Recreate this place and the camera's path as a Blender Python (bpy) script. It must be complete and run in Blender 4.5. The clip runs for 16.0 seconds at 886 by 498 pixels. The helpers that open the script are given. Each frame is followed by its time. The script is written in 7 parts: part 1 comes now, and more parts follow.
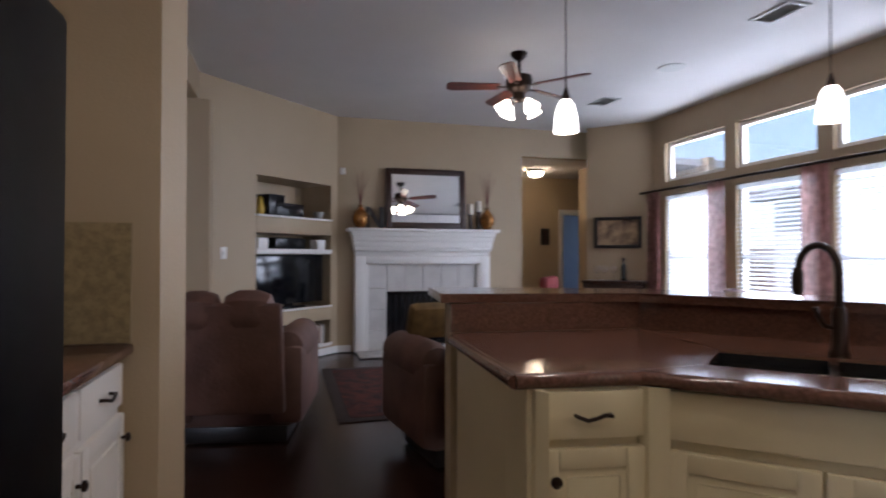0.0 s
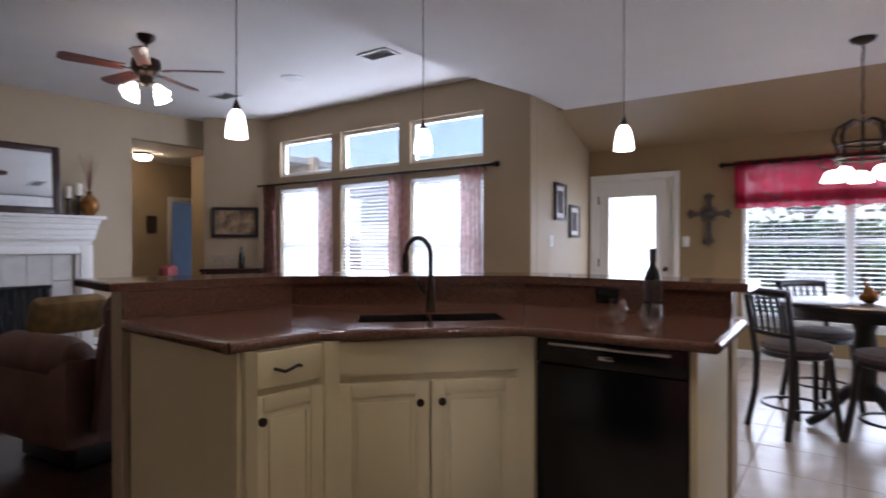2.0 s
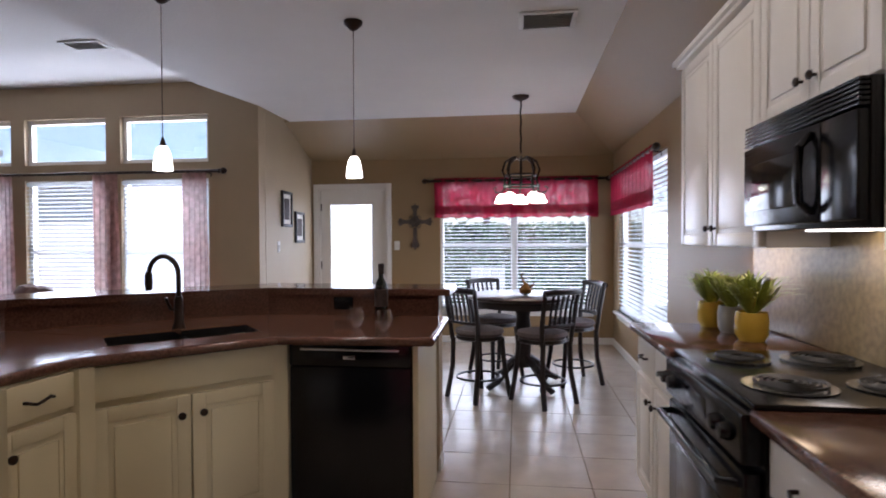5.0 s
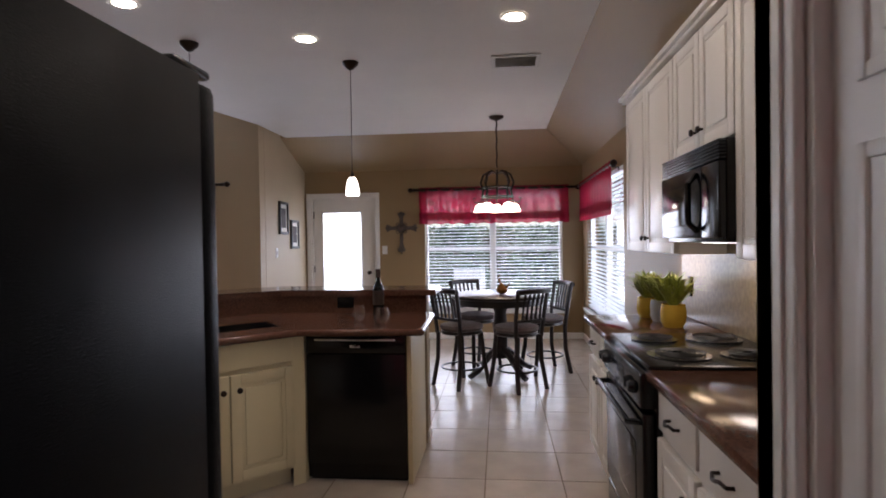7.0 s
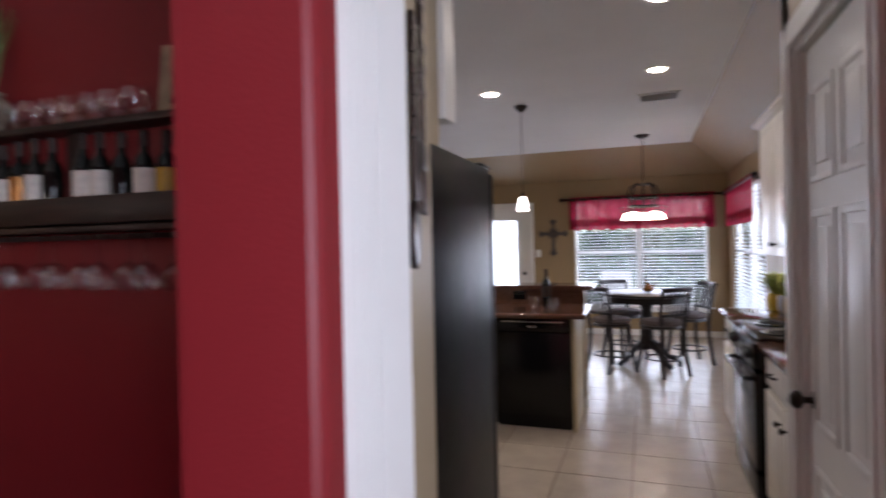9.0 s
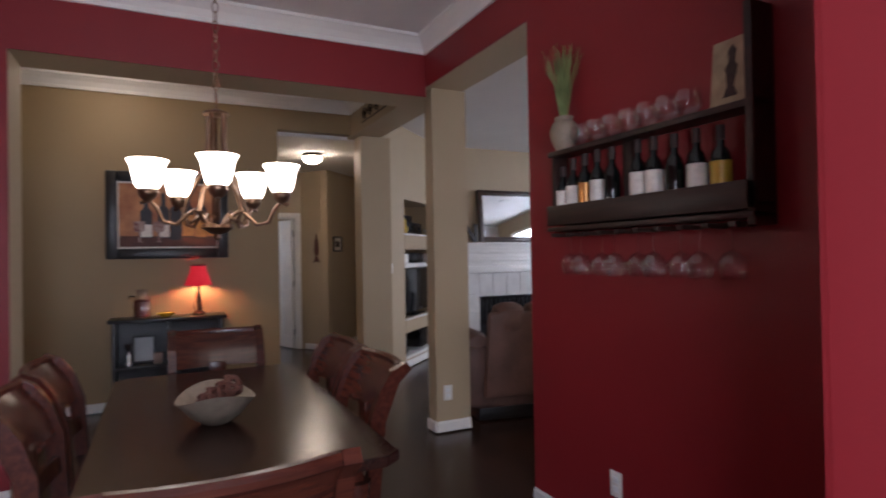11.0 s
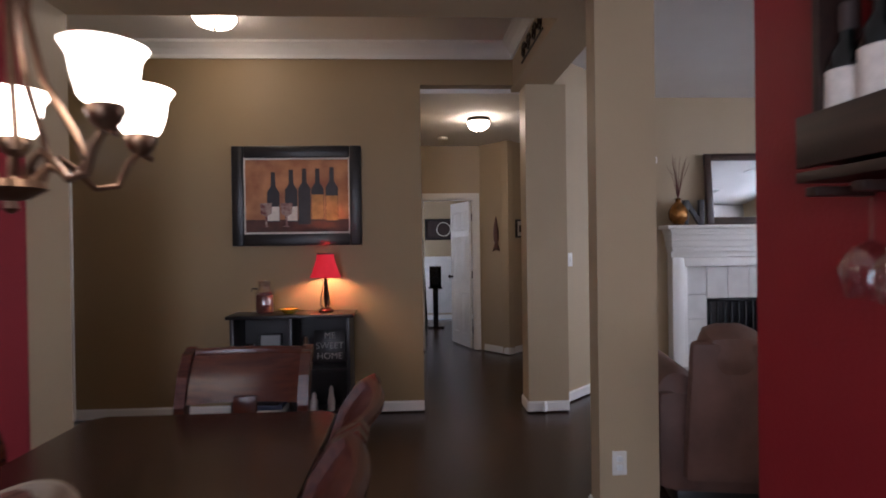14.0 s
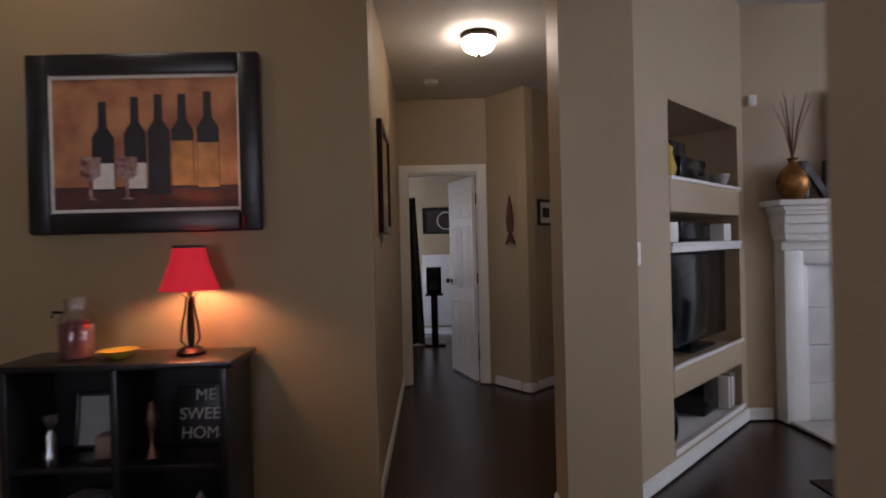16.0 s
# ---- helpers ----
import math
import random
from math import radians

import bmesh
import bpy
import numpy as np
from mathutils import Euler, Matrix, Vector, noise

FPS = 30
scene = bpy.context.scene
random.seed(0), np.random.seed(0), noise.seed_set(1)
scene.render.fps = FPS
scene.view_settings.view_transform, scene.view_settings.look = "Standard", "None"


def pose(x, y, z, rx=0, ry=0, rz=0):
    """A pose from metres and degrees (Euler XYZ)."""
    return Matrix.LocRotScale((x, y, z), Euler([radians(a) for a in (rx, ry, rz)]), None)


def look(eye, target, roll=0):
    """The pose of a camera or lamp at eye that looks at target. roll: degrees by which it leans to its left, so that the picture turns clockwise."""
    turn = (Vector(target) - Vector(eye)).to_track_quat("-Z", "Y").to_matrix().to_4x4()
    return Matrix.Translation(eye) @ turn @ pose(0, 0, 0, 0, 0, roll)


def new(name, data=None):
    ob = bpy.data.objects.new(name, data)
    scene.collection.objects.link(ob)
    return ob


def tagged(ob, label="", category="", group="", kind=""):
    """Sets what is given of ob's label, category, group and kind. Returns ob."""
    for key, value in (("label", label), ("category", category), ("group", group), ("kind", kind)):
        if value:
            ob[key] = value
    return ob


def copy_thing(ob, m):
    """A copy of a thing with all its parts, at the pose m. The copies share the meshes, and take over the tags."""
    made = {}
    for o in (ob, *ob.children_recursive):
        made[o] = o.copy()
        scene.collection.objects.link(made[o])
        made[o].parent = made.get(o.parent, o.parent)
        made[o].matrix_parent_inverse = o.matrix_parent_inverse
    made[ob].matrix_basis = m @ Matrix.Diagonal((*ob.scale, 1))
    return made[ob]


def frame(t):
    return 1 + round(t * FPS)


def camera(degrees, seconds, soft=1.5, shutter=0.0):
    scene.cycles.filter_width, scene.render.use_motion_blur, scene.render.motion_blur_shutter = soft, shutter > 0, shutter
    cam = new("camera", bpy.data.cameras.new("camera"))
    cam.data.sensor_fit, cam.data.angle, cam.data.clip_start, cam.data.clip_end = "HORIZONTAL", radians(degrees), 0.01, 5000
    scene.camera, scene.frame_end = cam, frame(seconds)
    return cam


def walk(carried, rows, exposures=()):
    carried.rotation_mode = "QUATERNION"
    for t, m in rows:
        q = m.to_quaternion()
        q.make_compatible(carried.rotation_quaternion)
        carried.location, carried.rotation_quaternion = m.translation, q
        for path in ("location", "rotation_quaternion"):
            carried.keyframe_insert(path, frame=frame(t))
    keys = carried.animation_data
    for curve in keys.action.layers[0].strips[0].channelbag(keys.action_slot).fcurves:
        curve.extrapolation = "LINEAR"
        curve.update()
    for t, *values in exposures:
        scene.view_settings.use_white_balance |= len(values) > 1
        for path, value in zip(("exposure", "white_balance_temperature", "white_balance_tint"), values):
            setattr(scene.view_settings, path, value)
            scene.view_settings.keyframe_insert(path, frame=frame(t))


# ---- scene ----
cam = camera(75.6, 16.0, soft=1.8, shutter=0.5)

PATH = [
    (0, (1.179, 1.074, 1.238), (-0.75, 1.601, 1.264), 0.1),
    (0.5, (1.278, 0.944, 1.237), (-0.537, 1.783, 1.258), 0.1),
    (1, (1.338, 0.82, 1.248), (-0.318, 1.941, 1.26), -0.0),
    (1.5, (1.355, 0.689, 1.235), (-0.048, 2.114, 1.237), 0.1),
    (2, (1.426, 0.538, 1.242), (0.261, 2.164, 1.229), -0.0),
    (2.5, (1.446, 0.412, 1.257), (0.503, 2.175, 1.237), -0.0),
    (3, (1.436, 0.291, 1.268), (0.699, 2.15, 1.245), -0.0),
    (3.5, (1.425, 0.229, 1.272), (0.839, 2.141, 1.246), -0.1),
    (4, (1.42, 0.195, 1.277), (0.959, 2.141, 1.249), -0.2),
    (4.5, (1.428, 0.152, 1.305), (1.08, 2.121, 1.273), -0.3),
    (5, (1.442, 0.082, 1.358), (1.186, 2.065, 1.326), -0.3),
    (5.2, (1.453, 0.042, 1.387), (1.221, 2.028, 1.358), -0.2),
    (7.5, (1.501, -0.823, 1.419), (1.305, 1.167, 1.389), -0.9),
    (8, (1.501, -1.14, 1.429), (1.258, 0.845, 1.402), -0.9),
    (8.5, (1.53, -1.464, 1.429), (1.175, 0.504, 1.406), -0.9),
    (9, (1.5, -1.724, 1.448), (0.832, 0.161, 1.436), -1.2),
    (9.5, (1.454, -1.863, 1.466), (0.364, -0.186, 1.456), -0.9),
    (10, (1.419, -1.962, 1.462), (-0.005, -0.558, 1.456), -0.8),
    (10.2, (1.391, -1.99, 1.456), (-0.13, -0.692, 1.455), -0.9),
    (12.3, (1.254, -1.846, 1.361), (-0.714, -1.493, 1.379), -0.6),
    (12.5, (1.195, -1.769, 1.387), (-0.782, -1.466, 1.397), -0.6),
    (13, (0.937, -1.467, 1.383), (-1.052, -1.264, 1.389), -0.6),
    (13.5, (0.514, -1.171, 1.391), (-1.48, -1.016, 1.387), -0.7),
    (14, (0.024, -0.96, 1.415), (-1.973, -0.855, 1.402), -0.8),
    (14.5, (-0.491, -0.82, 1.391), (-2.49, -0.742, 1.381), -1.0),
    (15, (-1.058, -0.686, 1.362), (-3.057, -0.633, 1.351), -1.3),
    (15.5, (-1.605, -0.661, 1.343), (-3.604, -0.614, 1.334), -1.3),
    (16, (-2.147, -0.6, 1.335), (-4.146, -0.56, 1.324), -1.4),
]
EXPOSURES = [(0.0, 0.66, 5650, 17), (5.0, 0.62, 5700, 18), (7.5, 0.46, 6000, 19), (9.0, 0.62, 5800, 18), (12.5, 0.9, 5750, 19), (14.5, 0.86, 5700, 19), (16.0, 0.58, 5750, 18)]
walk(cam, [(t, look(eye, target, roll)) for t, eye, target, roll in PATH], EXPOSURES)

# ---- world, sun, large lights ----
world = bpy.data.worlds.new("sky")
scene.world = world
world.use_nodes = True
wn = world.node_tree
sky = wn.nodes.new("ShaderNodeTexSky")
sky.sky_type, sky.sun_disc = "NISHITA", False
sky.sun_elevation, sky.sun_rotation = radians(52), radians(200)
wn.nodes["Background"].inputs[1].default_value = 0.15
wn.links.new(sky.outputs[0], wn.nodes["Background"].inputs[0])
sun_data = bpy.data.lights.new("sun", "SUN")
sun_data.energy, sun_data.angle, sun_data.color = 4.0, radians(0.5), (1, 0.96, 0.9)
sun = new("sun", sun_data)
sun.matrix_world = look((0, 0, 0), (0.2, 0.6, -0.8))


def area(name, eye, target, w, h, energy, color):
    d = bpy.data.lights.new(name, "AREA")
    d.shape, d.size, d.size_y, d.energy, d.color = "RECTANGLE", w, h, energy, color
    o = new(name, d)
    o.matrix_world = look(eye, target)
    return o


DAY = (0.92, 0.95, 1.0)
WARM = (1.0, 0.72, 0.42)
area("daylight_living", (-3.47, 5.96, 1.7), (-3.4, 0, 1.2), 3.2, 2.0, 170, DAY)
area("daylight_breakfast", (1.41, 7.80, 1.25), (1.41, 0, 0.9), 1.9, 1.7, 60, DAY)
area("daylight_side", (2.87, 6.1, 1.25), (0, 6.1, 0.9), 2.1, 1.7, 40, DAY)
area("daylight_door", (-0.79, 7.8, 1.3), (-0.79, 0, 0.9), 0.55, 1.1, 15, DAY)
area("daylight_dining", (2.46, -2.2, 1.5), (0, -2.0, 1.2), 1.25, 1.75, 42, DAY)
area("daylight_study", (-9.6, -2.55, 1.4), (-9.6, 0, 1.2), 1.3, 1.4, 60, DAY)
area("range_lamp", (2.50, 2.1, 1.375), (2.50, 2.1, 0.9), 0.4, 0.2, 0.55, WARM)
area("cabinet_lamp", (2.55, 3.0, 1.312), (2.60, 3.0, 0.9), 0.5, 0.06, 0.8, WARM)

# ---- materials ----


def mat(name, color, rough=0.6, metal=0.0, vary=0.12, scale=6.0, bump=0.05, grain=120.0, emit=0.0, color2=None,
        spec=0.5, coat=0.0):
    m = bpy.data.materials.new(name)
    m.use_nodes = True
    nt = m.node_tree
    b = nt.nodes["Principled BSDF"]
    b.inputs["Roughness"].default_value, b.inputs["Metallic"].default_value = rough, metal
    b.inputs["Specular IOR Level"].default_value = spec
    b.inputs["Coat Weight"].default_value = coat
    tc = nt.nodes.new("ShaderNodeTexCoord")
    n1 = nt.nodes.new("ShaderNodeTexNoise")
    n1.inputs["Scale"].default_value, n1.inputs["Detail"].default_value = scale, 6
    nt.links.new(tc.outputs["Object"], n1.inputs["Vector"])
    mix = nt.nodes.new("ShaderNodeMix")
    mix.data_type = "RGBA"
    c = color
    d = color2 or tuple(v * (1 - vary) for v in c)
    mix.inputs[6].default_value, mix.inputs[7].default_value = (*c, 1), (*d, 1)
    ramp = nt.nodes.new("ShaderNodeMapRange")
    ramp.inputs[1].default_value, ramp.inputs[2].default_value = 0.35, 0.65
    nt.links.new(n1.outputs["Fac"], ramp.inputs[0])
    nt.links.new(ramp.outputs[0], mix.inputs[0])
    nt.links.new(mix.outputs[2], b.inputs["Base Color"])
    if bump:
        n2 = nt.nodes.new("ShaderNodeTexNoise")
        n2.inputs["Scale"].default_value, n2.inputs["Detail"].default_value = grain, 3
        nt.links.new(tc.outputs["Object"], n2.inputs["Vector"])
        bn = nt.nodes.new("ShaderNodeBump")
        bn.inputs["Strength"].default_value, bn.inputs["Distance"].default_value = bump, 0.01
        nt.links.new(n2.outputs["Fac"], bn.inputs["Height"])
        nt.links.new(bn.outputs[0], b.inputs["Normal"])
    if emit:
        b.inputs["Emission Color"].default_value, b.inputs["Emission Strength"].default_value = (*color, 1), emit
    return m


def wood(name, c1, c2, rough=0.35, stretch=(1, 12, 12), scale=4.0, coat=0.0):
    m = mat(name, c1, rough, 0, bump=0.03, scale=scale, color2=c2, coat=coat)
    nt = m.node_tree
    tc = next(n for n in nt.nodes if n.type == "TEX_COORD")
    mp = nt.nodes.new("ShaderNodeMapping")
    mp.inputs["Scale"].default_value = stretch
    nt.links.new(tc.outputs["Object"], mp.inputs["Vector"])
    for n in nt.nodes:
        if n.type == "TEX_NOISE":
            nt.links.new(mp.outputs[0], n.inputs["Vector"])
    return m


def glass(name, color=(1, 1, 1), rough=0.0, clear=0.85):
    m = bpy.data.materials.new(name)
    m.use_nodes = True
    nt = m.node_tree
    out = nt.nodes["Material Output"]
    nt.nodes.remove(nt.nodes["Principled BSDF"])
    tr, gl = nt.nodes.new("ShaderNodeBsdfTransparent"), nt.nodes.new("ShaderNodeBsdfGlossy")
    tr.inputs[0].default_value = (*color, 1)
    gl.inputs["Roughness"].default_value = rough
    mx = nt.nodes.new("ShaderNodeMixShader")
    fr = nt.nodes.new("ShaderNodeLayerWeight")
    fr.inputs[0].default_value = 0.18
    mr_ = nt.nodes.new("ShaderNodeMapRange")
    mr_.inputs[3].default_value, mr_.inputs[4].default_value = 0.09, 0.75
    nt.links.new(fr.outputs["Facing"], mr_.inputs[0])
    nt.links.new(mr_.outputs[0], mx.inputs[0])
    nt.links.new(tr.outputs[0], mx.inputs[1])
    nt.links.new(gl.outputs[0], mx.inputs[2])
    nt.links.new(mx.outputs[0], out.inputs[0])
    return m


def sheer(name, color, open_, vary=0.3):
    m = mat(name, color, 0.9, vary=vary, scale=14, bump=0.1, grain=300)
    nt = m.node_tree
    b, out = nt.nodes["Principled BSDF"], nt.nodes["Material Output"]
    tl, tr = nt.nodes.new("ShaderNodeBsdfTranslucent"), nt.nodes.new("ShaderNodeBsdfTransparent")
    tl.inputs[0].default_value = (*color, 1)
    m1, m2 = nt.nodes.new("ShaderNodeMixShader"), nt.nodes.new("ShaderNodeMixShader")
    m1.inputs[0].default_value, m2.inputs[0].default_value = 0.5, open_
    nt.links.new(b.outputs[0], m1.inputs[1])
    nt.links.new(tl.outputs[0], m1.inputs[2])
    nt.links.new(m1.outputs[0], m2.inputs[1])
    nt.links.new(tr.outputs[0], m2.inputs[2])
    nt.links.new(m2.outputs[0], out.inputs[0])
    return m


BEIGE = mat("beige_paint", (0.42, 0.325, 0.205), 0.55, vary=0.05, scale=1.5, bump=0.12, grain=90)
# the beige wall paint again, with backlit and dim-room shade put into the colour
BEIGE_SHADED = mat("beige_paint_shaded", (0.30, 0.205, 0.10), 0.55, vary=0.05, scale=1.5, bump=0.12, grain=90)
RED = mat("red_paint", (0.22, 0.012, 0.016), 0.5, vary=0.06, scale=1.5, bump=0.12, grain=90)
CEIL = mat("ceiling_paint", (0.72, 0.70, 0.68), 0.8, vary=0.04, scale=2, bump=0.2, grain=60)
TRIM = mat("white_trim", (0.78, 0.76, 0.72), 0.35, vary=0.03, bump=0.02)
CREAM = mat("cream_cabinet", (0.66, 0.57, 0.36), 0.35, vary=0.05, scale=3, bump=0.03, grain=60)
WHITECAB = mat("white_cabinet", (0.76, 0.72, 0.66), 0.35, vary=0.04, scale=3, bump=0.03, grain=60)
COUNTER = mat("brown_countertop", (0.13, 0.060, 0.040), 0.12, vary=0.4, scale=90, bump=0.01, grain=200)
BLACK = mat("black_appliance", (0.005, 0.005, 0.006), 0.2, vary=0.1, bump=0.0, spec=0.35)
PEBBLE = mat("black_pebbled", (0.0035, 0.0035, 0.004), 0.3, vary=0.1, bump=0.2, grain=300, spec=0.06)
BRONZE = mat("dark_bronze", (0.035, 0.022, 0.016), 0.35, 0.8, vary=0.3, scale=20, bump=0.02)
WARMBRONZE = mat("rubbed_bronze", (0.22, 0.13, 0.08), 0.35, 0.9, vary=0.4, scale=15, bump=0.02)
STEEL = mat("steel", (0.55, 0.55, 0.55), 0.25, 1.0, vary=0.1, bump=0.01)
TILE = mat("floor_tile", (0.56, 0.48, 0.40), 0.25, vary=0.12, scale=5, bump=0.03, grain=30)
GROUT = mat("tile_grout", (0.22, 0.16, 0.11), 0.9, vary=0.2, scale=30, bump=0.2)
DARKWOOD = wood("dark_wood", (0.020, 0.009, 0.006), (0.045, 0.017, 0.010), 0.28)
CHERRY = wood("cherry_wood", (0.085, 0.022, 0.012), (0.045, 0.012, 0.008), 0.25)
ESPRESSO = wood("espresso_wood", (0.012, 0.009, 0.010), (0.022, 0.015, 0.014), 0.3)
BLACKWOOD = wood("black_wood", (0.008, 0.007, 0.008), (0.016, 0.013, 0.012), 0.35)
RACKWOOD = wood("rack_wood", (0.018, 0.009, 0.007), (0.035, 0.016, 0.011), 0.45)
LEATHER = mat("brown_upholstery", (0.15, 0.075, 0.055), 0.6, vary=0.35, scale=5, bump=0.25, grain=40)
SEATCLOTH = mat("grey_seat", (0.15, 0.12, 0.115), 0.85, vary=0.2, scale=30, bump=0.2, grain=200)
MIRROR = mat("mirror_glass", (0.85, 0.87, 0.88), 0.02, 1.0, vary=0.01, bump=0)
SCREEN = mat("tv_screen", (0.006, 0.007, 0.009), 0.12, vary=0.1, bump=0)
SHADE = mat("lit_white_glass", (1.0, 0.86, 0.66), 0.4, vary=0.02, bump=0, emit=6.0)
SHADE_DAY = mat("lit_pendant_glass", (1.0, 0.90, 0.78), 0.4, vary=0.02, bump=0, emit=4.0)
CANLIGHT = mat("lit_downlight", (1.0, 0.85, 0.65), 0.5, vary=0.02, bump=0, emit=115.0)
REDSHADE = mat("lit_red_shade", (0.62, 0.015, 0.025), 0.7, vary=0.2, scale=8, bump=0.05, emit=0.35)
BULB = mat("lit_bulb", (1.0, 0.62, 0.28), 0.5, vary=0.01, bump=0, emit=260.0)
SHADE_FLUSH = mat("lit_bowl_glass", (1.0, 0.80, 0.55), 0.4, vary=0.02, bump=0, emit=32.0)
TANBLOCK = mat("tan_print", (0.42, 0.33, 0.21), 0.7, vary=0.3, scale=20, bump=0.05)
SHADE_FOYER = mat("lit_foyer_glass", (1.0, 0.80, 0.55), 0.4, vary=0.02, bump=0, emit=11.0)
SHADE_HALL = mat("lit_hall_glass", (1.0, 0.74, 0.45), 0.4, vary=0.02, bump=0, emit=22.0)
IRON = mat("aged_iron", (0.11, 0.09, 0.075), 0.6, 0.3, vary=0.4, scale=25, bump=0.2)
PANE = glass("window_pane")
CLEAR = glass("clear_glass", (0.96, 0.96, 0.97))
BOTTLE = mat("dark_bottle_glass", (0.006, 0.008, 0.007), 0.06, vary=0.2, bump=0)
PAPER = mat("paper_label", (0.75, 0.70, 0.62), 0.7, vary=0.15, scale=40, bump=0.02)
DARKPAPER = mat("dark_print", (0.05, 0.03, 0.025), 0.7, vary=0.4, scale=40, bump=0.02)
BLIND = sheer("blind_slat", (0.82, 0.84, 0.85), 0.0, 0.03)
CURTAIN = sheer("rose_curtain", (0.60, 0.36, 0.32), 0.15, 0.75)
VALANCE = sheer("red_valance", (0.38, 0.015, 0.05), 0.12)
GREEN = mat("leaf_green", (0.42, 0.50, 0.08), 0.5, vary=0.5, scale=20, bump=0.05)
YELLOWPOT = mat("yellow_ceramic", (0.55, 0.36, 0.04), 0.25, vary=0.15, scale=8, bump=0.02)
GOLD = mat("gold_ceramic", (0.45, 0.20, 0.05), 0.2, 0.6, vary=0.6, scale=12, bump=0.05)
STONE = mat("stone_bowl", (0.30, 0.24, 0.17), 0.6, vary=0.25, scale=20, bump=0.1, grain=80)
BACKSPLASH = mat("backsplash_stone", (0.33, 0.25, 0.13), 0.3, vary=0.35, scale=35, bump=0.05, grain=60)
MARBLE = mat("pale_marble", (0.62, 0.60, 0.57), 0.3, vary=0.12, scale=6, bump=0.02)
SOOT = mat("sooty_metal", (0.008, 0.008, 0.008), 0.5, vary=0.3, bump=0.05)
GRASS = mat("grass", (0.06, 0.11, 0.03), 0.9, vary=0.5, scale=3, bump=0.6, grain=60)
CONCRETE = mat("patio_concrete", (0.42, 0.40, 0.37), 0.85, vary=0.15, scale=3, bump=0.2)
FENCEWOOD = wood("fence_wood", (0.20, 0.15, 0.11), (0.12, 0.09, 0.07), 0.8)
BRICK = mat("house_brick", (0.33, 0.24, 0.19), 0.85, vary=0.3, scale=10, bump=0.3)
LEAF = mat("tree_leaf", (0.10, 0.17, 0.07), 0.6, vary=0.6, scale=2, bump=0.1)
RUGMAT = mat("patterned_rug", (0.13, 0.03, 0.02), 0.95, vary=0.5, scale=9, bump=0.4, grain=200, color2=(0.035, 0.018, 0.016))
GREY = mat("grey_ceramic", (0.35, 0.35, 0.33), 0.4, vary=0.1, bump=0.02)
VENTGREY = mat("vent_grey", (0.62, 0.62, 0.60), 0.5, vary=0.05, bump=0.01)
SLOT = mat("dark_slot", (0.22, 0.22, 0.22), 0.8, vary=0.2, bump=0)
DARKCURTAIN = mat("brown_curtain", (0.035, 0.022, 0.014), 0.9, vary=0.3, bump=0.2)
CREAMCLOTH = mat("white_candle_wax", (0.75, 0.70, 0.60), 0.5, vary=0.05, bump=0.02)
REED = mat("dried_reed", (0.14, 0.03, 0.025), 0.8, vary=0.4, bump=0.05)
GRASSGREEN = mat("dried_grass", (0.25, 0.30, 0.10), 0.7, vary=0.5, scale=15, bump=0.05)


def planks(name, c1, c2, length, width, rough):
    m = mat(name, c1, rough, 0, bump=0.0, coat=0.0)
    nt = m.node_tree
    b = nt.nodes["Principled BSDF"]
    tc = next(n for n in nt.nodes if n.type == "TEX_COORD")
    br = nt.nodes.new("ShaderNodeTexBrick")
    br.inputs["Color1"].default_value, br.inputs["Color2"].default_value = (*c1, 1), (*c2, 1)
    br.inputs["Mortar"].default_value = (0.004, 0.002, 0.002, 1)
    br.inputs["Scale"].default_value, br.inputs["Mortar Size"].default_value = 1.0, 0.0025
    br.inputs["Brick Width"].default_value, br.inputs["Row Height"].default_value = length, width
    nt.links.new(tc.outputs["Object"], br.inputs["Vector"])
    nz = nt.nodes.new("ShaderNodeTexNoise")
    mp = nt.nodes.new("ShaderNodeMapping")
    mp.inputs["Scale"].default_value = (3, 40, 1)
    nt.links.new(tc.outputs["Object"], mp.inputs["Vector"])
    nt.links.new(mp.outputs[0], nz.inputs["Vector"])
    mx = nt.nodes.new("ShaderNodeMix")
    mx.data_type, mx.blend_type = "RGBA", "MULTIPLY"
    mx.inputs[0].default_value = 0.6
    nt.links.new(br.outputs[0], mx.inputs[6])
    nt.links.new(nz.outputs["Color"], mx.inputs[7])
    nt.links.new(mx.outputs[2], b.inputs["Base Color"])
    bn = nt.nodes.new("ShaderNodeBump")
    bn.inputs["Strength"].default_value, bn.inputs["Distance"].default_value = 0.15, 0.004
    nt.links.new(nz.outputs["Fac"], bn.inputs["Height"])
    nt.links.new(bn.outputs[0], b.inputs["Normal"])
    return m


FLOORWOOD = planks("dark_floorboards", (0.060, 0.026, 0.017), (0.035, 0.016, 0.011), 1.2, 0.125, 0.26)

# ---- mesh helpers ----


def finish(name, bm, material, parent=None, label="", smooth=False):
    me = bpy.data.meshes.new(name)
    bmesh.ops.recalc_face_normals(bm, faces=bm.faces)
    if smooth:
        for f in bm.faces:
            f.smooth = True
    bm.to_mesh(me)
    bm.free()
    me.materials.append(material)
    o = new(name, me)
    if smooth:
        me.set_sharp_from_angle(angle=radians(40))
    if parent is not None:
        o.parent = parent
    if label:
        o["label"] = label
    return o


def part(name, bm, material, parent, label="", smooth=True):
    return finish(name, bm, material, parent, label, smooth)


def thing(name, m, label, category, group=""):
    e = new(name)
    e.empty_display_size = 0.1
    e.matrix_world = m
    return tagged(e, label, category, group)


def structure(name, bm, material, label=""):
    return tagged(finish(name, bm, material), label, "", "", "structure")


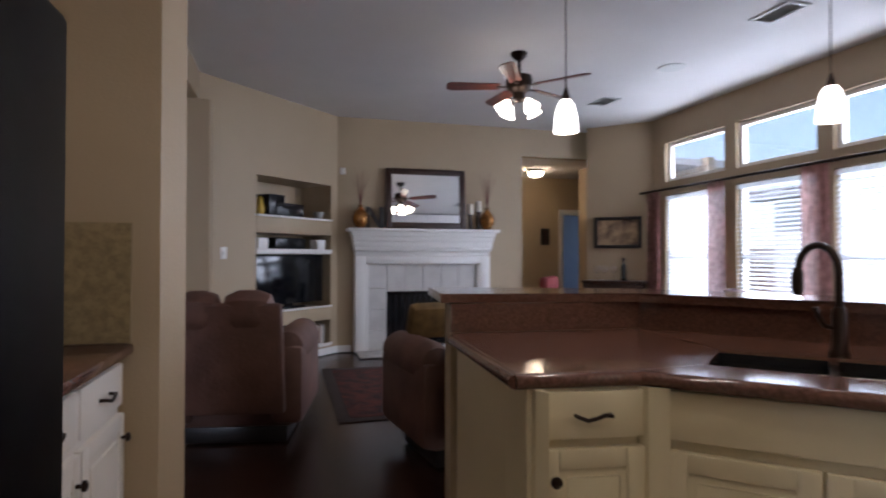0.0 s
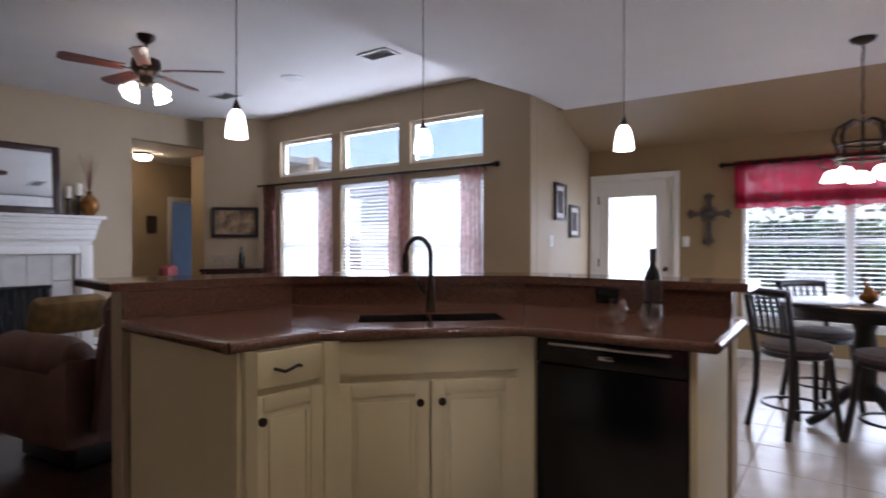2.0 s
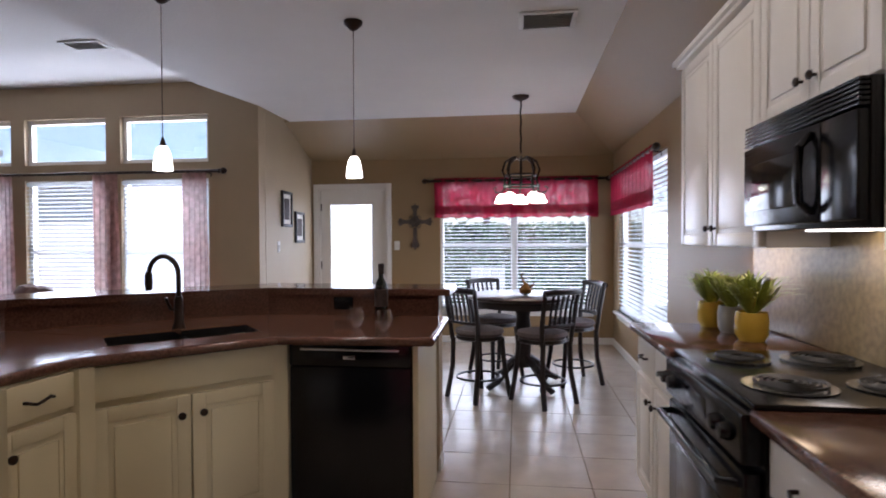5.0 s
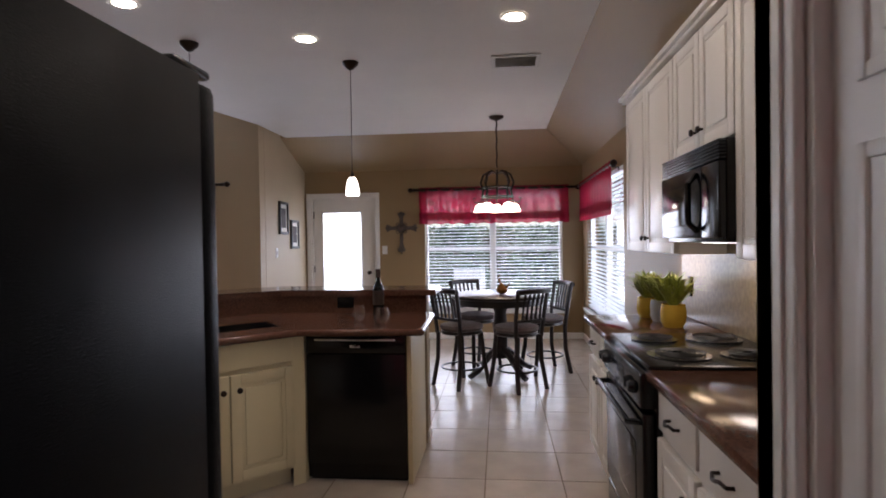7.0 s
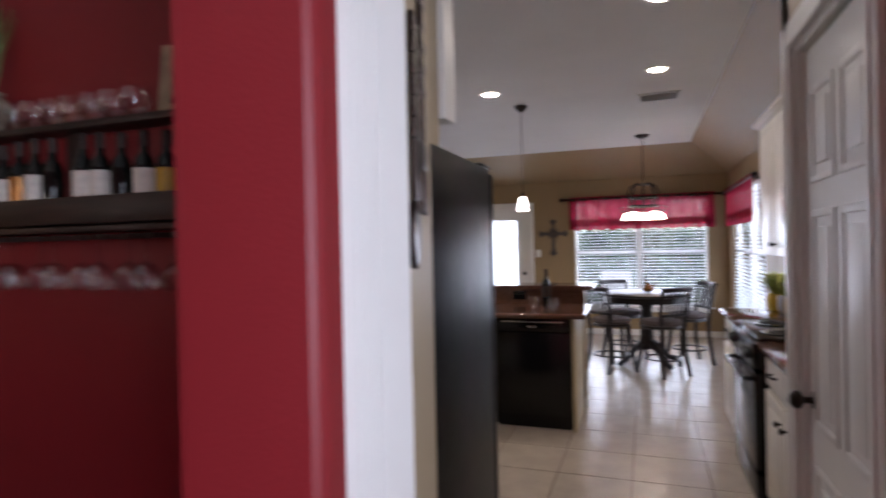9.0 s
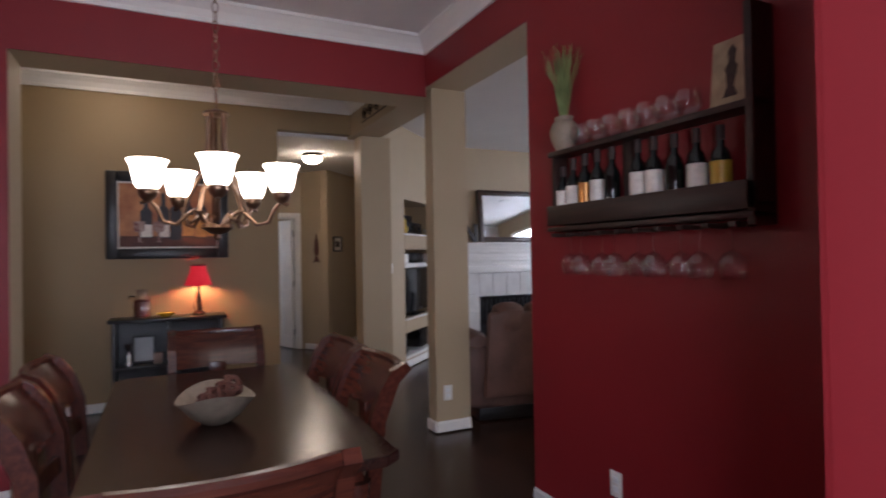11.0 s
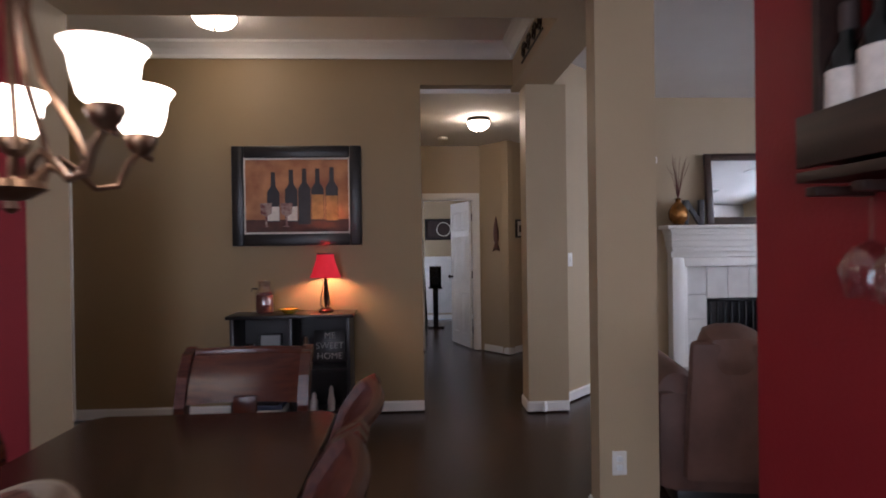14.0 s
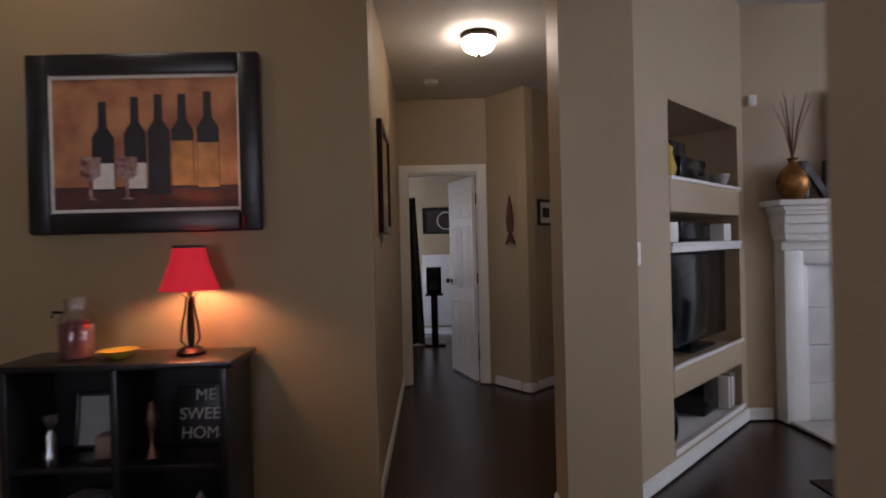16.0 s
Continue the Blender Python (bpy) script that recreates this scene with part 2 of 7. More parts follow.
def box(x0, x1, y0, y1, z0, z1, bevel=0.0, bm=None):
    out = bm or bmesh.new()
    r = bmesh.ops.create_cube(out, size=1)
    bmesh.ops.scale(out, vec=(x1 - x0, y1 - y0, z1 - z0), verts=r["verts"])
    bmesh.ops.translate(out, vec=((x0 + x1) / 2, (y0 + y1) / 2, (z0 + z1) / 2), verts=r["verts"])
    if bevel:
        es = {e for v in r["verts"] for e in v.link_edges}
        bmesh.ops.bevel(out, geom=list(es), offset=bevel, segments=2, affect="EDGES", profile=0.5)
    return out


def prism(poly, z0, z1, bevel=0.0, bm=None):
    out = bm or bmesh.new()
    lo, hi = [out.verts.new((x, y, z0)) for x, y in poly], [out.verts.new((x, y, z1)) for x, y in poly]
    n = len(poly)
    out.faces.new(lo[::-1]), out.faces.new(hi)
    for i in range(n):
        out.faces.new((lo[i], lo[(i + 1) % n], hi[(i + 1) % n], hi[i]))
    if bevel:
        es = {e for v in hi for e in v.link_edges if e.other_vert(v) in hi}
        bmesh.ops.bevel(out, geom=list(es), offset=bevel, segments=3, affect="EDGES", profile=0.5)
    return out


def lathe(profile, seg=20, at=(0, 0, 0), bm=None, caps=True):
    out = bm or bmesh.new()
    rings = []
    for r, z in profile:
        rings.append([out.verts.new((at[0] + r * math.cos(2 * math.pi * i / seg), at[1] + r * math.sin(2 * math.pi * i / seg),
                                     at[2] + z)) for i in range(seg)])
    for a, b in zip(rings, rings[1:]):
        for i in range(seg):
            out.faces.new((a[i], a[(i + 1) % seg], b[(i + 1) % seg], b[i]))
    if caps:
        out.faces.new(rings[0][::-1]), out.faces.new(rings[-1])
    return out


def tube(pts, r, seg=8, bm=None, taper=1.0):
    out = bm or bmesh.new()
    P = [Vector(p) for p in pts]
    rings = []
    up = Vector((0.13, 0.31, 0.94))
    for i, p in enumerate(P):
        d = (P[min(i + 1, len(P) - 1)] - P[max(i - 1, 0)]).normalized()
        a = d.cross(up)
        a = (a if a.length > 0.05 else d.cross(Vector((1, 0, 0)))).normalized()
        b = d.cross(a)
        rr = r * (1 + (taper - 1) * i / max(len(P) - 1, 1))
        rings.append([out.verts.new(p + a * rr * math.cos(2 * math.pi * k / seg) + b * rr * math.sin(2 * math.pi * k / seg))
                      for k in range(seg)])
    for a, b in zip(rings, rings[1:]):
        for i in range(seg):
            out.faces.new((a[i], a[(i + 1) % seg], b[(i + 1) % seg], b[i]))
    out.faces.new(rings[0][::-1]), out.faces.new(rings[-1])
    return out


def arc(c, r, a0, a1, n, plane="xz"):
    out = []
    for i in range(n + 1):
        a = radians(a0 + (a1 - a0) * i / n)
        u, v = r * math.cos(a), r * math.sin(a)
        out.append((c[0] + u, c[1], c[2] + v) if plane == "xz" else (c[0], c[1] + u, c[2] + v) if plane == "yz" else
                   (c[0] + u, c[1] + v, c[2]))
    return out


def wall(name, p0, p1, thick, z0, z1, material, holes=(), label=""):
    """A wall whose face runs from p0 to p1; its body lies to the left of that way. holes: (s0, s1, z0, z1)."""
    d = Vector((p1[0] - p0[0], p1[1] - p0[1], 0))
    L = d.length
    S = sorted({0, L, *[v for h in holes for v in h[:2]]})
    Z = sorted({z0, z1, *[v for h in holes for v in h[2:]]})
    bm = bmesh.new()
    for a, b in zip(S, S[1:]):
        run = []
        for c, e in zip(Z, Z[1:]):
            if any(h[0] <= a + 1e-4 and b <= h[1] + 1e-4 and h[2] <= c + 1e-4 and e <= h[3] + 1e-4 for h in holes):
                continue
            if run and abs(run[-1][1] - c) < 1e-6:
                run[-1][1] = e
            else:
                run.append([c, e])
        for c, e in run:
            box(a, b, 0, thick, c, e, bm=bm)
    o = structure(name, bm, material, label)
    o.matrix_world = pose(p0[0], p0[1], 0, 0, 0, math.degrees(math.atan2(d.y, d.x)))
    return o


def base(name, p0, p1, h=0.085):
    """A baseboard on the right-hand side of the way from p0 to p1."""
    d = Vector((p1[0] - p0[0], p1[1] - p0[1], 0))
    bm = bmesh.new()
    box(0, d.length, -0.014, 0.0, 0.0, h - 0.012, 0.002, bm)
    box(0, d.length, -0.009, 0.0, h - 0.012, h, 0.003, bm)
    o = structure(name, bm, TRIM, "white painted baseboard along the wall")
    o.matrix_world = pose(p0[0], p0[1], 0.002, 0, 0, math.degrees(math.atan2(d.y, d.x)))
    return o


def crown(name, p0, p1, z):
    """A crown moulding on the right-hand side of the way, under a ceiling at z."""
    d = Vector((p1[0] - p0[0], p1[1] - p0[1], 0))
    prof = [(0, -0.13), (0.018, -0.13), (0.022, -0.10), (0.05, -0.06), (0.085, -0.03), (0.10, -0.022), (0.10, 0), (0, 0)]
    bm = bmesh.new()
    a = [bm.verts.new((0, -u, v)) for u, v in prof]
    b = [bm.verts.new((d.length, -u, v)) for u, v in prof]
    bm.faces.new(a), bm.faces.new(b[::-1])
    for i in range(len(prof)):
        j = (i + 1) % len(prof)
        bm.faces.new((a[i], b[i], b[j], a[j]))
    o = structure(name, bm, TRIM, "white crown moulding under the ceiling")
    o.matrix_world = pose(p0[0], p0[1], z, 0, 0, math.degrees(math.atan2(d.y, d.x)))
    return o


# ---- structure ----
structure("ground", box(-60, 60, -60, 60, -0.40, -0.30), GRASS, "mown green lawn around the house")
structure("patio", box(-6, 3.5, 6.2, 9.6, -0.30, -0.05), CONCRETE, "pale concrete patio behind the house")
structure("foundation", box(-12.0, 3.2, -4.2, 8.0, -0.30, -0.03), CONCRETE, "concrete slab under the house")
structure("floor_wood", box(-11.8, 2.5, -4.0, 6.8, -0.03, -0.012), FLOORWOOD, "dark glossy hardwood floor")
structure("floor_grout", prism([(-1.20, 0.02), (0.96, 0.02), (1.0, -0.70), (1.95, -1.19), (2.75, -1.19), (2.75, 7.7), (-1.3, 7.7),
                                (-1.2, 3.4), (-1.25, 2.4)], -0.011, -0.005), GROUT, "brown grout bed under the floor tiles")

# breakfast and kitchen walls
YN, XE, YW = 7.61, 2.67, 5.77
PANES = ((-5.15, -4.12), (-3.95, -2.97), (-2.80, -1.79))
wall("wall_north", (-1.47, YN), (XE + 0.15, YN), 0.15, 0, 2.75, BEIGE_SHADED, [(0.233, 1.176, 0, 2.05), (1.90, 3.86, 0.45, 2.12)],
     "tan painted wall with the garden door and window")
wall("wall_east", (XE, YN), (XE, 0.36), 0.15, 0, 2.75, BEIGE_SHADED, [(0.36, 2.64, 0.48, 2.12)], "tan painted wall behind the range")
wall("wall_side", (-1.23, 5.925), (-1.33, YN), 0.15, 0, 3.0, BEIGE, (), "pale tan return wall beside the garden door")
wall("wall_window", (-5.4, YW), (-1.23, YW), 0.15, 0, 3.2, BEIGE,
     [(5.4 + a, 5.4 + b, c, d) for a, b in PANES for c, d in ((0.45, 2.03), (2.20, 2.70))],
     "beige wall with three windows and transoms")
wall("wall_corner", (-6.05, 5.15), (-5.35, 5.85), 0.12, 0, 3.2, BEIGE, (), "short beige wall across the corner")
wall("wall_west", (-6.3, 1.66), (-6.3, 6.0), 0.14, 0, 3.2, BEIGE, [(2.61, 3.72, 0, 2.66), (0.68, 1.66, 0.0, 0.77)],
     "beige wall behind the fireplace")
wall("wall_media", (-4.75, 0.15), (-6.32, 1.72), 0.10, 0, 3.2, BEIGE, [(0.85, 2.07, 0.11, 2.135)], "beige wall across the corner with a built-in media niche")
structure("wall_pillar_west", prism([(-4.75, 0.0), (-4.75, 0.345), (-4.95, 0.355), (-5.0, 0.32), (-5.0, 0.0)], 0, 2.76), BEIGE, "tan painted pillar at the hall")
structure("wall_beam", box(-5.0, -1.38, -0.078, 0.24, 2.76, 3.3), BEIGE, "painted beam between living room and foyer")
structure("wall_column", box(-2.95, -2.802, -0.035, 0.262, 0, 2.76, 0.006), BEIGE, "square beige painted column")
structure("wall_column_face", box(-2.802, -2.79, -0.04, 0.266, 0, 2.76), BEIGE, "front face of the square beige column")
# foyer
wall("wall_foyer_west", (-4.88, -3.8), (-4.88, 0.0), 0.12, 0, 3.3, BEIGE_SHADED, [(2.92, 3.80, 0, 2.79)], "tan foyer wall with a hall opening")
wall("wall_foyer_south", (-2.81, -3.8), (-5.0, -3.8), 0.15, 0, 3.3, BEIGE, [(1.11, 2.02, 0, 2.05), (1.15, 1.98, 2.2, 2.62)], "tan foyer wall with the front door")
wall("wall_dining_west_core", (-2.802, -3.8), (-2.802, -0.078), 0.348, 0, 3.3, BEIGE, [(1.0, 3.722, 0, 2.68)], "tan side of the dining room opening")
wall("wall_dining_west", (-2.79, -3.0), (-2.79, -0.09), 0.012, 0, 3.3, RED, [(0.20, 2.91, 0, 2.68)], "deep red painted dining wall over a wide opening")
wall("wall_dining_north", (-2.79, -0.09), (0.726, -0.09), 0.012, 0, 3.3, RED, [(0, 1.41, 0, 2.76)], "deep red painted dining wall with the wine rack")
structure("wall_dining_core", box(-1.38, 0.74, -0.078, 0.012, 0, 3.3), BEIGE, "tan painted end of the dining wall")
structure("wall_jamb", prism([(0.742, -0.922), (0.962, -0.881), (1.020, -0.652), (0.955, -0.30), (0.742, -0.08)], 0, 3.3), BEIGE, "tan painted wall end between kitchen and dining room")
wall("wall_jamb_front", (0.726, -0.937), (0.962, -0.893), 0.012, 0, 3.3, RED, (), "deep red painted end of the wall beside the kitchen doorway")
structure("wall_jamb_nose", prism([(0.962, -0.894), (0.975, -0.884), (0.983, -0.868), (0.987, -0.815), (0.970, -0.812), (0.960, -0.880)], 0, 3.3), RED, "rounded red corner at the kitchen doorway")
structure("wall_jamb_side", box(0.726, 0.738, -0.936, -0.091, 0, 3.3), RED, "deep red return of the dining wall")
wall("wall_passage", (1.045, -0.646), (0.965, -0.30), 0.03, 0, 2.9, BEIGE, (), "pale tan wall beside the refrigerator")
structure("wall_kitchen_south", box(0.745, 0.88, -0.075, 0.012, 0, 2.9), BEIGE, "tan wall behind the refrigerator")
structure("wall_stub", prism([(-1.29, 0.0135), (-1.17, 0.0135), (-1.17, 0.615), (-1.29, 0.685)], 0, 3.1), BEIGE, "end of a tan wall beside the kitchen counter")
wall("wall_dining_south", (2.3, -3.0), (-2.79, -3.0), 0.12, 0, 3.3, RED, (), "deep red painted dining wall with abstract art")
wall("wall_dining_east", (2.3, -1.2), (2.3, -3.0), 0.12, 0, 3.3, RED, [(0.35, 1.65, 0.6, 2.4)], "deep red dining wall")
wall("wall_dining_nook", (1.97, -1.2), (2.3, -1.2), 0.12, 0, 3.3, RED, (), "deep red dining wall")
wall("wall_pantry", (1.95, 0.50), (1.95, -1.2), 0.12, 0, 2.9, BEIGE, [(0.17, 0.82, 0, 2.04)], "tan wall with a pantry door")
wall("wall_pantry_end", (XE, 0.50), (1.95, 0.50), 0.1, 0, 2.9, BEIGE, (), "tan wall closing the kitchen counter")
structure("wall_header_doorway", prism([(0.985, -0.80), (1.04, -0.66), (1.95, -1.06), (1.95, -1.20)], 2.45, 3.3), RED, "header over the kitchen doorway")
# bedroom hall
wall("wall_hall_south", (-5.0, -0.9), (-7.65, -0.9), 0.12, 0, 2.9, BEIGE, (), "tan hall wall with a framed picture")
wall("wall_hall_end", (-7.65, -0.9), (-7.65, -0.05), 0.12, 0, 2.9, BEIGE, [(0.07, 0.77, 0, 2.04)], "tan hall wall with an open white door")
wall("wall_hall_angle", (-7.65, -0.05), (-7.24, 0.26), 0.1, 0, 2.9, BEIGE, (), "angled hall wall with a carved fish")
wall("wall_hall_far", (-7.24, 0.26), (-8.2, 1.2), 0.1, 0, 2.9, BEIGE, (), "tan hall wall")
wall("wall_hall_north", (-8.3, 1.9), (-6.35, 1.9), 0.1, 0, 2.9, BEIGE, (), "tan hall wall")
structure("ceiling_hall", prism([(-5.0, -1.0), (-5.0, 0.25), (-6.5, 1.75), (-6.5, 2.0), (-11.5, 2.0), (-11.5, -3.0), (-6.0, -3.0), (-6.0, -1.0)], 2.75, 2.85), CEIL, "white hall ceiling")
wall("wall_study_west", (-10.9, -3.0), (-10.9, 1.0), 0.1, 0, 2.8, BEIGE, (), "pale study wall")
wall("wall_study_south", (-7.75, -2.4), (-11.0, -2.4), 0.1, 0, 2.8, BEIGE, [(1.2, 2.6, 0.6, 2.1)], "study wall with a window")
wall("wall_study_north", (-11.0, 1.3), (-7.0, 1.3), 0.1, 0, 2.8, BEIGE, (), "pale study wall")
wall("wall_study_east", (-7.77, -0.95), (-7.77, -2.5), 0.1, 0, 2.8, BEIGE, (), "pale study wall")
# back hall
wall("wall_back_hall_west", (-8.4, 4.1), (-8.4, 7.4), 0.12, 0, 2.8, BEIGE, [(1.87, 2.6, 0, 2.03)], "warm lit hall wall with a white door frame")
wall("wall_back_hall_south", (-6.44, 4.2), (-8.4, 4.2), 0.12, 0, 2.8, BEIGE, (), "warm lit hall wall")
wall("wall_back_hall_north", (-7.38, 5.75), (-6.35, 5.75), 0.12, 0, 2.8, BEIGE, (), "hall wall with small frames")
wall("wall_back_hall_end", (-8.4, 7.4), (-6.3, 7.4), 0.12, 0, 2.8, BEIGE, (), "hall wall")
wall("wall_back_hall_east", (-7.3, 7.4), (-7.3, 5.87), 0.05, 0, 2.8, BEIGE, (), "hall wall")
wall("wall_bedroom_west", (-10.5, 4.5), (-10.5, 8.0), 0.1, 0, 2.8, mat("blue_grey_paint", (0.22, 0.25, 0.33), 0.6, vary=0.05, bump=0.1), (), "blue-grey bedroom wall")
structure("ceiling_back_hall", box(-10.6, -6.44, 4.1, 8.0, 2.68, 2.78), CEIL, "white hall ceiling")
structure("floor_back_hall", box(-10.6, -6.3, 6.8, 8.0, -0.03, -0.012), FLOORWOOD, "dark wood floor")
# ceilings
structure("ceiling_living", prism([(-6.5, 0.2), (-1.36, 0.2), (-1.36, 4.9), (-1.19, 5.75), (-1.19, 6.0), (-6.5, 6.0)], 3.05, 3.2), CEIL, "white textured living room ceiling")
structure("ceiling_dining", box(-5.0, 2.4, -3.95, -0.05, 3.14, 3.26), CEIL, "white dining room and foyer ceiling")
structure("ceiling_kitchen", prism([(-1.38, 0.014), (0.73, 0.014), (0.98, -0.70), (1.95, -1.12), (2.09, -1.12), (2.09, 6.53), (-1.2, 6.53),
                                    (-1.2, 5.72), (-1.38, 4.86)], 2.755, 3.02), CEIL, "white kitchen ceiling")
bm = bmesh.new()
V = [bm.verts.new(p) for p in ((-1.32, 6.53, 2.756), (2.09, 6.53, 2.756), (XE + 0.02, YN + 0.02, 2.43), (-1.32, YN + 0.02, 2.43), (2.09, 0.2, 2.756), (XE + 0.02, 0.2, 2.43))]
bm.faces.new((V[0], V[1], V[2], V[3])), bm.faces.new((V[1], V[4], V[5], V[2]))
r = bmesh.ops.extrude_face_region(bm, geom=bm.faces[:])
bmesh.ops.translate(bm, vec=(0, 0, 0.12), verts=[v for v in r["geom"] if isinstance(v, bmesh.types.BMVert)])
structure("ceiling_slope", bm, BEIGE_SHADED, "sloped ceiling edge painted the wall colour")
structure("roof_slab", box(-12, 3.3, -4.5, 6.05, 3.35, 3.5), CONCRETE, "roof over the house")
structure("roof_nook", box(-1.4, 3.3, 6.05, 8.0, 3.35, 3.5), CONCRETE, "roof over the breakfast nook")

# baseboards and crowns
for i, (a, b) in enumerate((((-0.22, YN), (XE, YN)), ((XE, YN), (XE, 3.25)), ((-6.3, 1.69), (-6.3, 1.88)), ((-6.3, 3.80), (-6.3, 4.27)),
                            ((-4.72, 0.12), (-6.3, 1.70)), ((-4.75, -0.005), (-4.75, 0.345)), ((-5.0, 0.0), (-4.75, -0.001)),
                            ((-2.79, -0.04), (-2.79, 0.266)), ((-2.95, -0.036), (-2.79, -0.041)), ((-4.88, -3.8), (-4.88, -0.88)),
                            ((-5.0, -0.9), (-7.65, -0.9)), ((-7.60, -0.01), (-7.24, 0.26)), ((-7.24, 0.26), (-8.2, 1.2)),
                            ((-10.9, -2.4), (-10.9, 1.0)), ((2.3, -3.0), (-2.79, -3.0)), ((-1.38, -0.09), (0.726, -0.09)), ((0.726, -0.937), (0.962, -0.893)),
                            ((-5.35, YW), (-1.23, YW)), ((-1.23, 5.78), (-1.33, YN)), ((-2.79, -3.0), (-2.79, -2.80)))):
    base("baseboard_%d" % (i + 1), a, b)
for i, (a, b) in enumerate((((-2.79, -3.0), (-2.79, -0.09)), ((-2.79, -0.09), (0.726, -0.09)), ((2.3, -3.0), (-2.79, -3.0)), ((0.726, -0.937), (0.962, -0.893)),
                            ((-4.88, -3.8), (-4.88, -0.078)), ((-4.88, -0.078), (-3.15, -0.078)), ((-3.15, -3.8), (-4.88, -3.8)), ((-3.15, -0.078), (-3.15, -3.8)))):
    crown("trim_crown_%d" % (i + 1), a, b, 3.14)


def casing(name, m, w, h, cw=0.07, sides="lrt"):
    """Door casing round an opening of width w and height h: x along the wall, y into the wall."""
    bm = bmesh.new()
    for x0, x1, z0, z1 in ((-cw, 0, 0, h + cw), (w, w + cw, 0, h + cw), (0, w, h, h + cw)):
        box(x0, x1, -0.018, 0.0, z0, z1, 0.004, bm)
        box(x0 + 0.012, x1 - 0.03 if x1 - x0 < 0.2 else x1, -0.024, -0.018, z0, z1, 0.002, bm)
    for x0, x1, z0, z1 in ((0, 0.02, 0, h), (w - 0.02, w, 0, h), (0.02, w - 0.02, h - 0.02, h)):
        box(x0, x1, 0.0, 0.14, z0, z1, 0.0, bm)
    o = structure(name, bm, TRIM, "white painted door casing")
    o.matrix_world = m
    return o


casing("trim_door_1", pose(-1.237, YN - 0.001, 0.001), 0.943, 2.05)
casing("trim_door_2", pose(1.949, 0.33, 0.001, 0, 0, -90), 0.65, 2.04)
casing("trim_door_3", pose(-7.649, -0.83, 0.001, 0, 0, 90), 0.70, 2.04)
casing("trim_door_4", pose(-3.92, -3.799, 0.001, 0, 0, 180), 0.91, 2.05)
casing("trim_door_5", pose(-8.399, 5.97, 0.001, 0, 0, 90), 0.73, 2.03)
# fluted casing on the end of the angled wall
bm = box(0, 0.176, -0.02, 0.0, 0.0, 2.79, 0.003)
for k in range(5):
    box(0.010 + k * 0.018, 0.021 + k * 0.018, -0.027, -0.02, 0.0, 2.79, 0.004, bm)
o = structure("trim_fluted", bm, TRIM, "white fluted casing at the kitchen doorway")
o.matrix_world = pose(0.972, -0.815, 0.001, 0, 0, 69.6)


def panel_face(bm, x0, x1, z0, z1, y, d=0.012, inset=0.05):
    """A raised panel on a face that looks to -y."""
    box(x0, x1, y - d * 0.4, y, z0, z1, 0.003, bm)
    if x1 - x0 > 2.4 * inset and z1 - z0 > 2.4 * inset:
        box(x0 + inset, x1 - inset, y - d, y - d * 0.3, z0 + inset, z1 - inset, 0.006, bm)


def knob(parent, x, y, z, r=0.016):
    bm = lathe([(0.006, 0), (0.006, 0.014), (r, 0.018), (r, 0.026), (r * 0.5, 0.031)], 14)
    o = part("knob", bm, BRONZE, parent, "dark bronze knob")
    o.matrix_local = pose(x, y, z, 90)
    return o


def pull(parent, x, y, z):
    bm = tube([(-0.05, 0, 0), (-0.048, -0.02, 0.0), (-0.025, -0.028, -0.008), (0, -0.03, -0.002), (0.025, -0.028, 0.006), (0.048, -0.02, 0), (0.05, 0, 0)], 0.006, 8)
    o = part("handle", bm, BRONZE, parent, "dark bronze pull")
    o.matrix_local = pose(x, y, z)
    return o


def cabinet(m, w, h, d, material, fronts, label, toe=0.1, kind="base cabinet", z0=0.0):
    """fronts: (type, x0, x1, z0, z1, knob x or None); the front looks to -y at y = 0."""
    c = thing("cabinet", m, label, kind)
    bm = box(0, w, 0.02, d, z0 + toe, h, 0.003)
    if toe:
        box(0.02, w - 0.02, 0.08, d - 0.02, z0, z0 + toe, 0, bm)
    part("body", bm, material, c, smooth=False)
    for kind_, x0, x1, a, b, kx in fronts:
        bm = box(x0, x1, 0.0, 0.02, a, b, 0.004)
        if kind_ == "door":
            s = 0.055
            dr = part("door", bm, material, c)
            for q, nm in (((x0, x0 + s, a, b), "stile"), ((x1 - s, x1, a, b), "stile"), ((x0 + s, x1 - s, a, a + s), "rail"), ((x0 + s, x1 - s, b - s, b), "rail")):
                part(nm, box(q[0] + 0.0005, q[1] - 0.0005, -0.006, 0.0, q[2] + 0.0005, q[3] - 0.0005, 0.003), material, dr)
            part("panel", box(x0 + s + 0.022, x1 - s - 0.022, -0.007, 0.0, a + s + 0.022, b - s - 0.022, 0.007), material, dr)
        else:
            dr = part("drawer" if kind_ == "drawer" else "false_front", bm, material, c)
        if kind_ == "drawer":
            pull(dr, (x0 + x1) / 2, 0, (a + b) / 2)
        elif kind_ == "door" and kx is not None:
            knob(dr, x1 - 0.04 if kx > 0 else x0 + 0.04, -0.006, (a + 0.08) if z0 > 1 else (b - 0.08))
    return c


def facing(p, q):
    """Pose at p with x towards q, so that -y looks to the right-hand side of that way."""
    return pose(p[0], p[1], 0, 0, 0, math.degrees(math.atan2(q[1] - p[1], q[0] - p[0])))


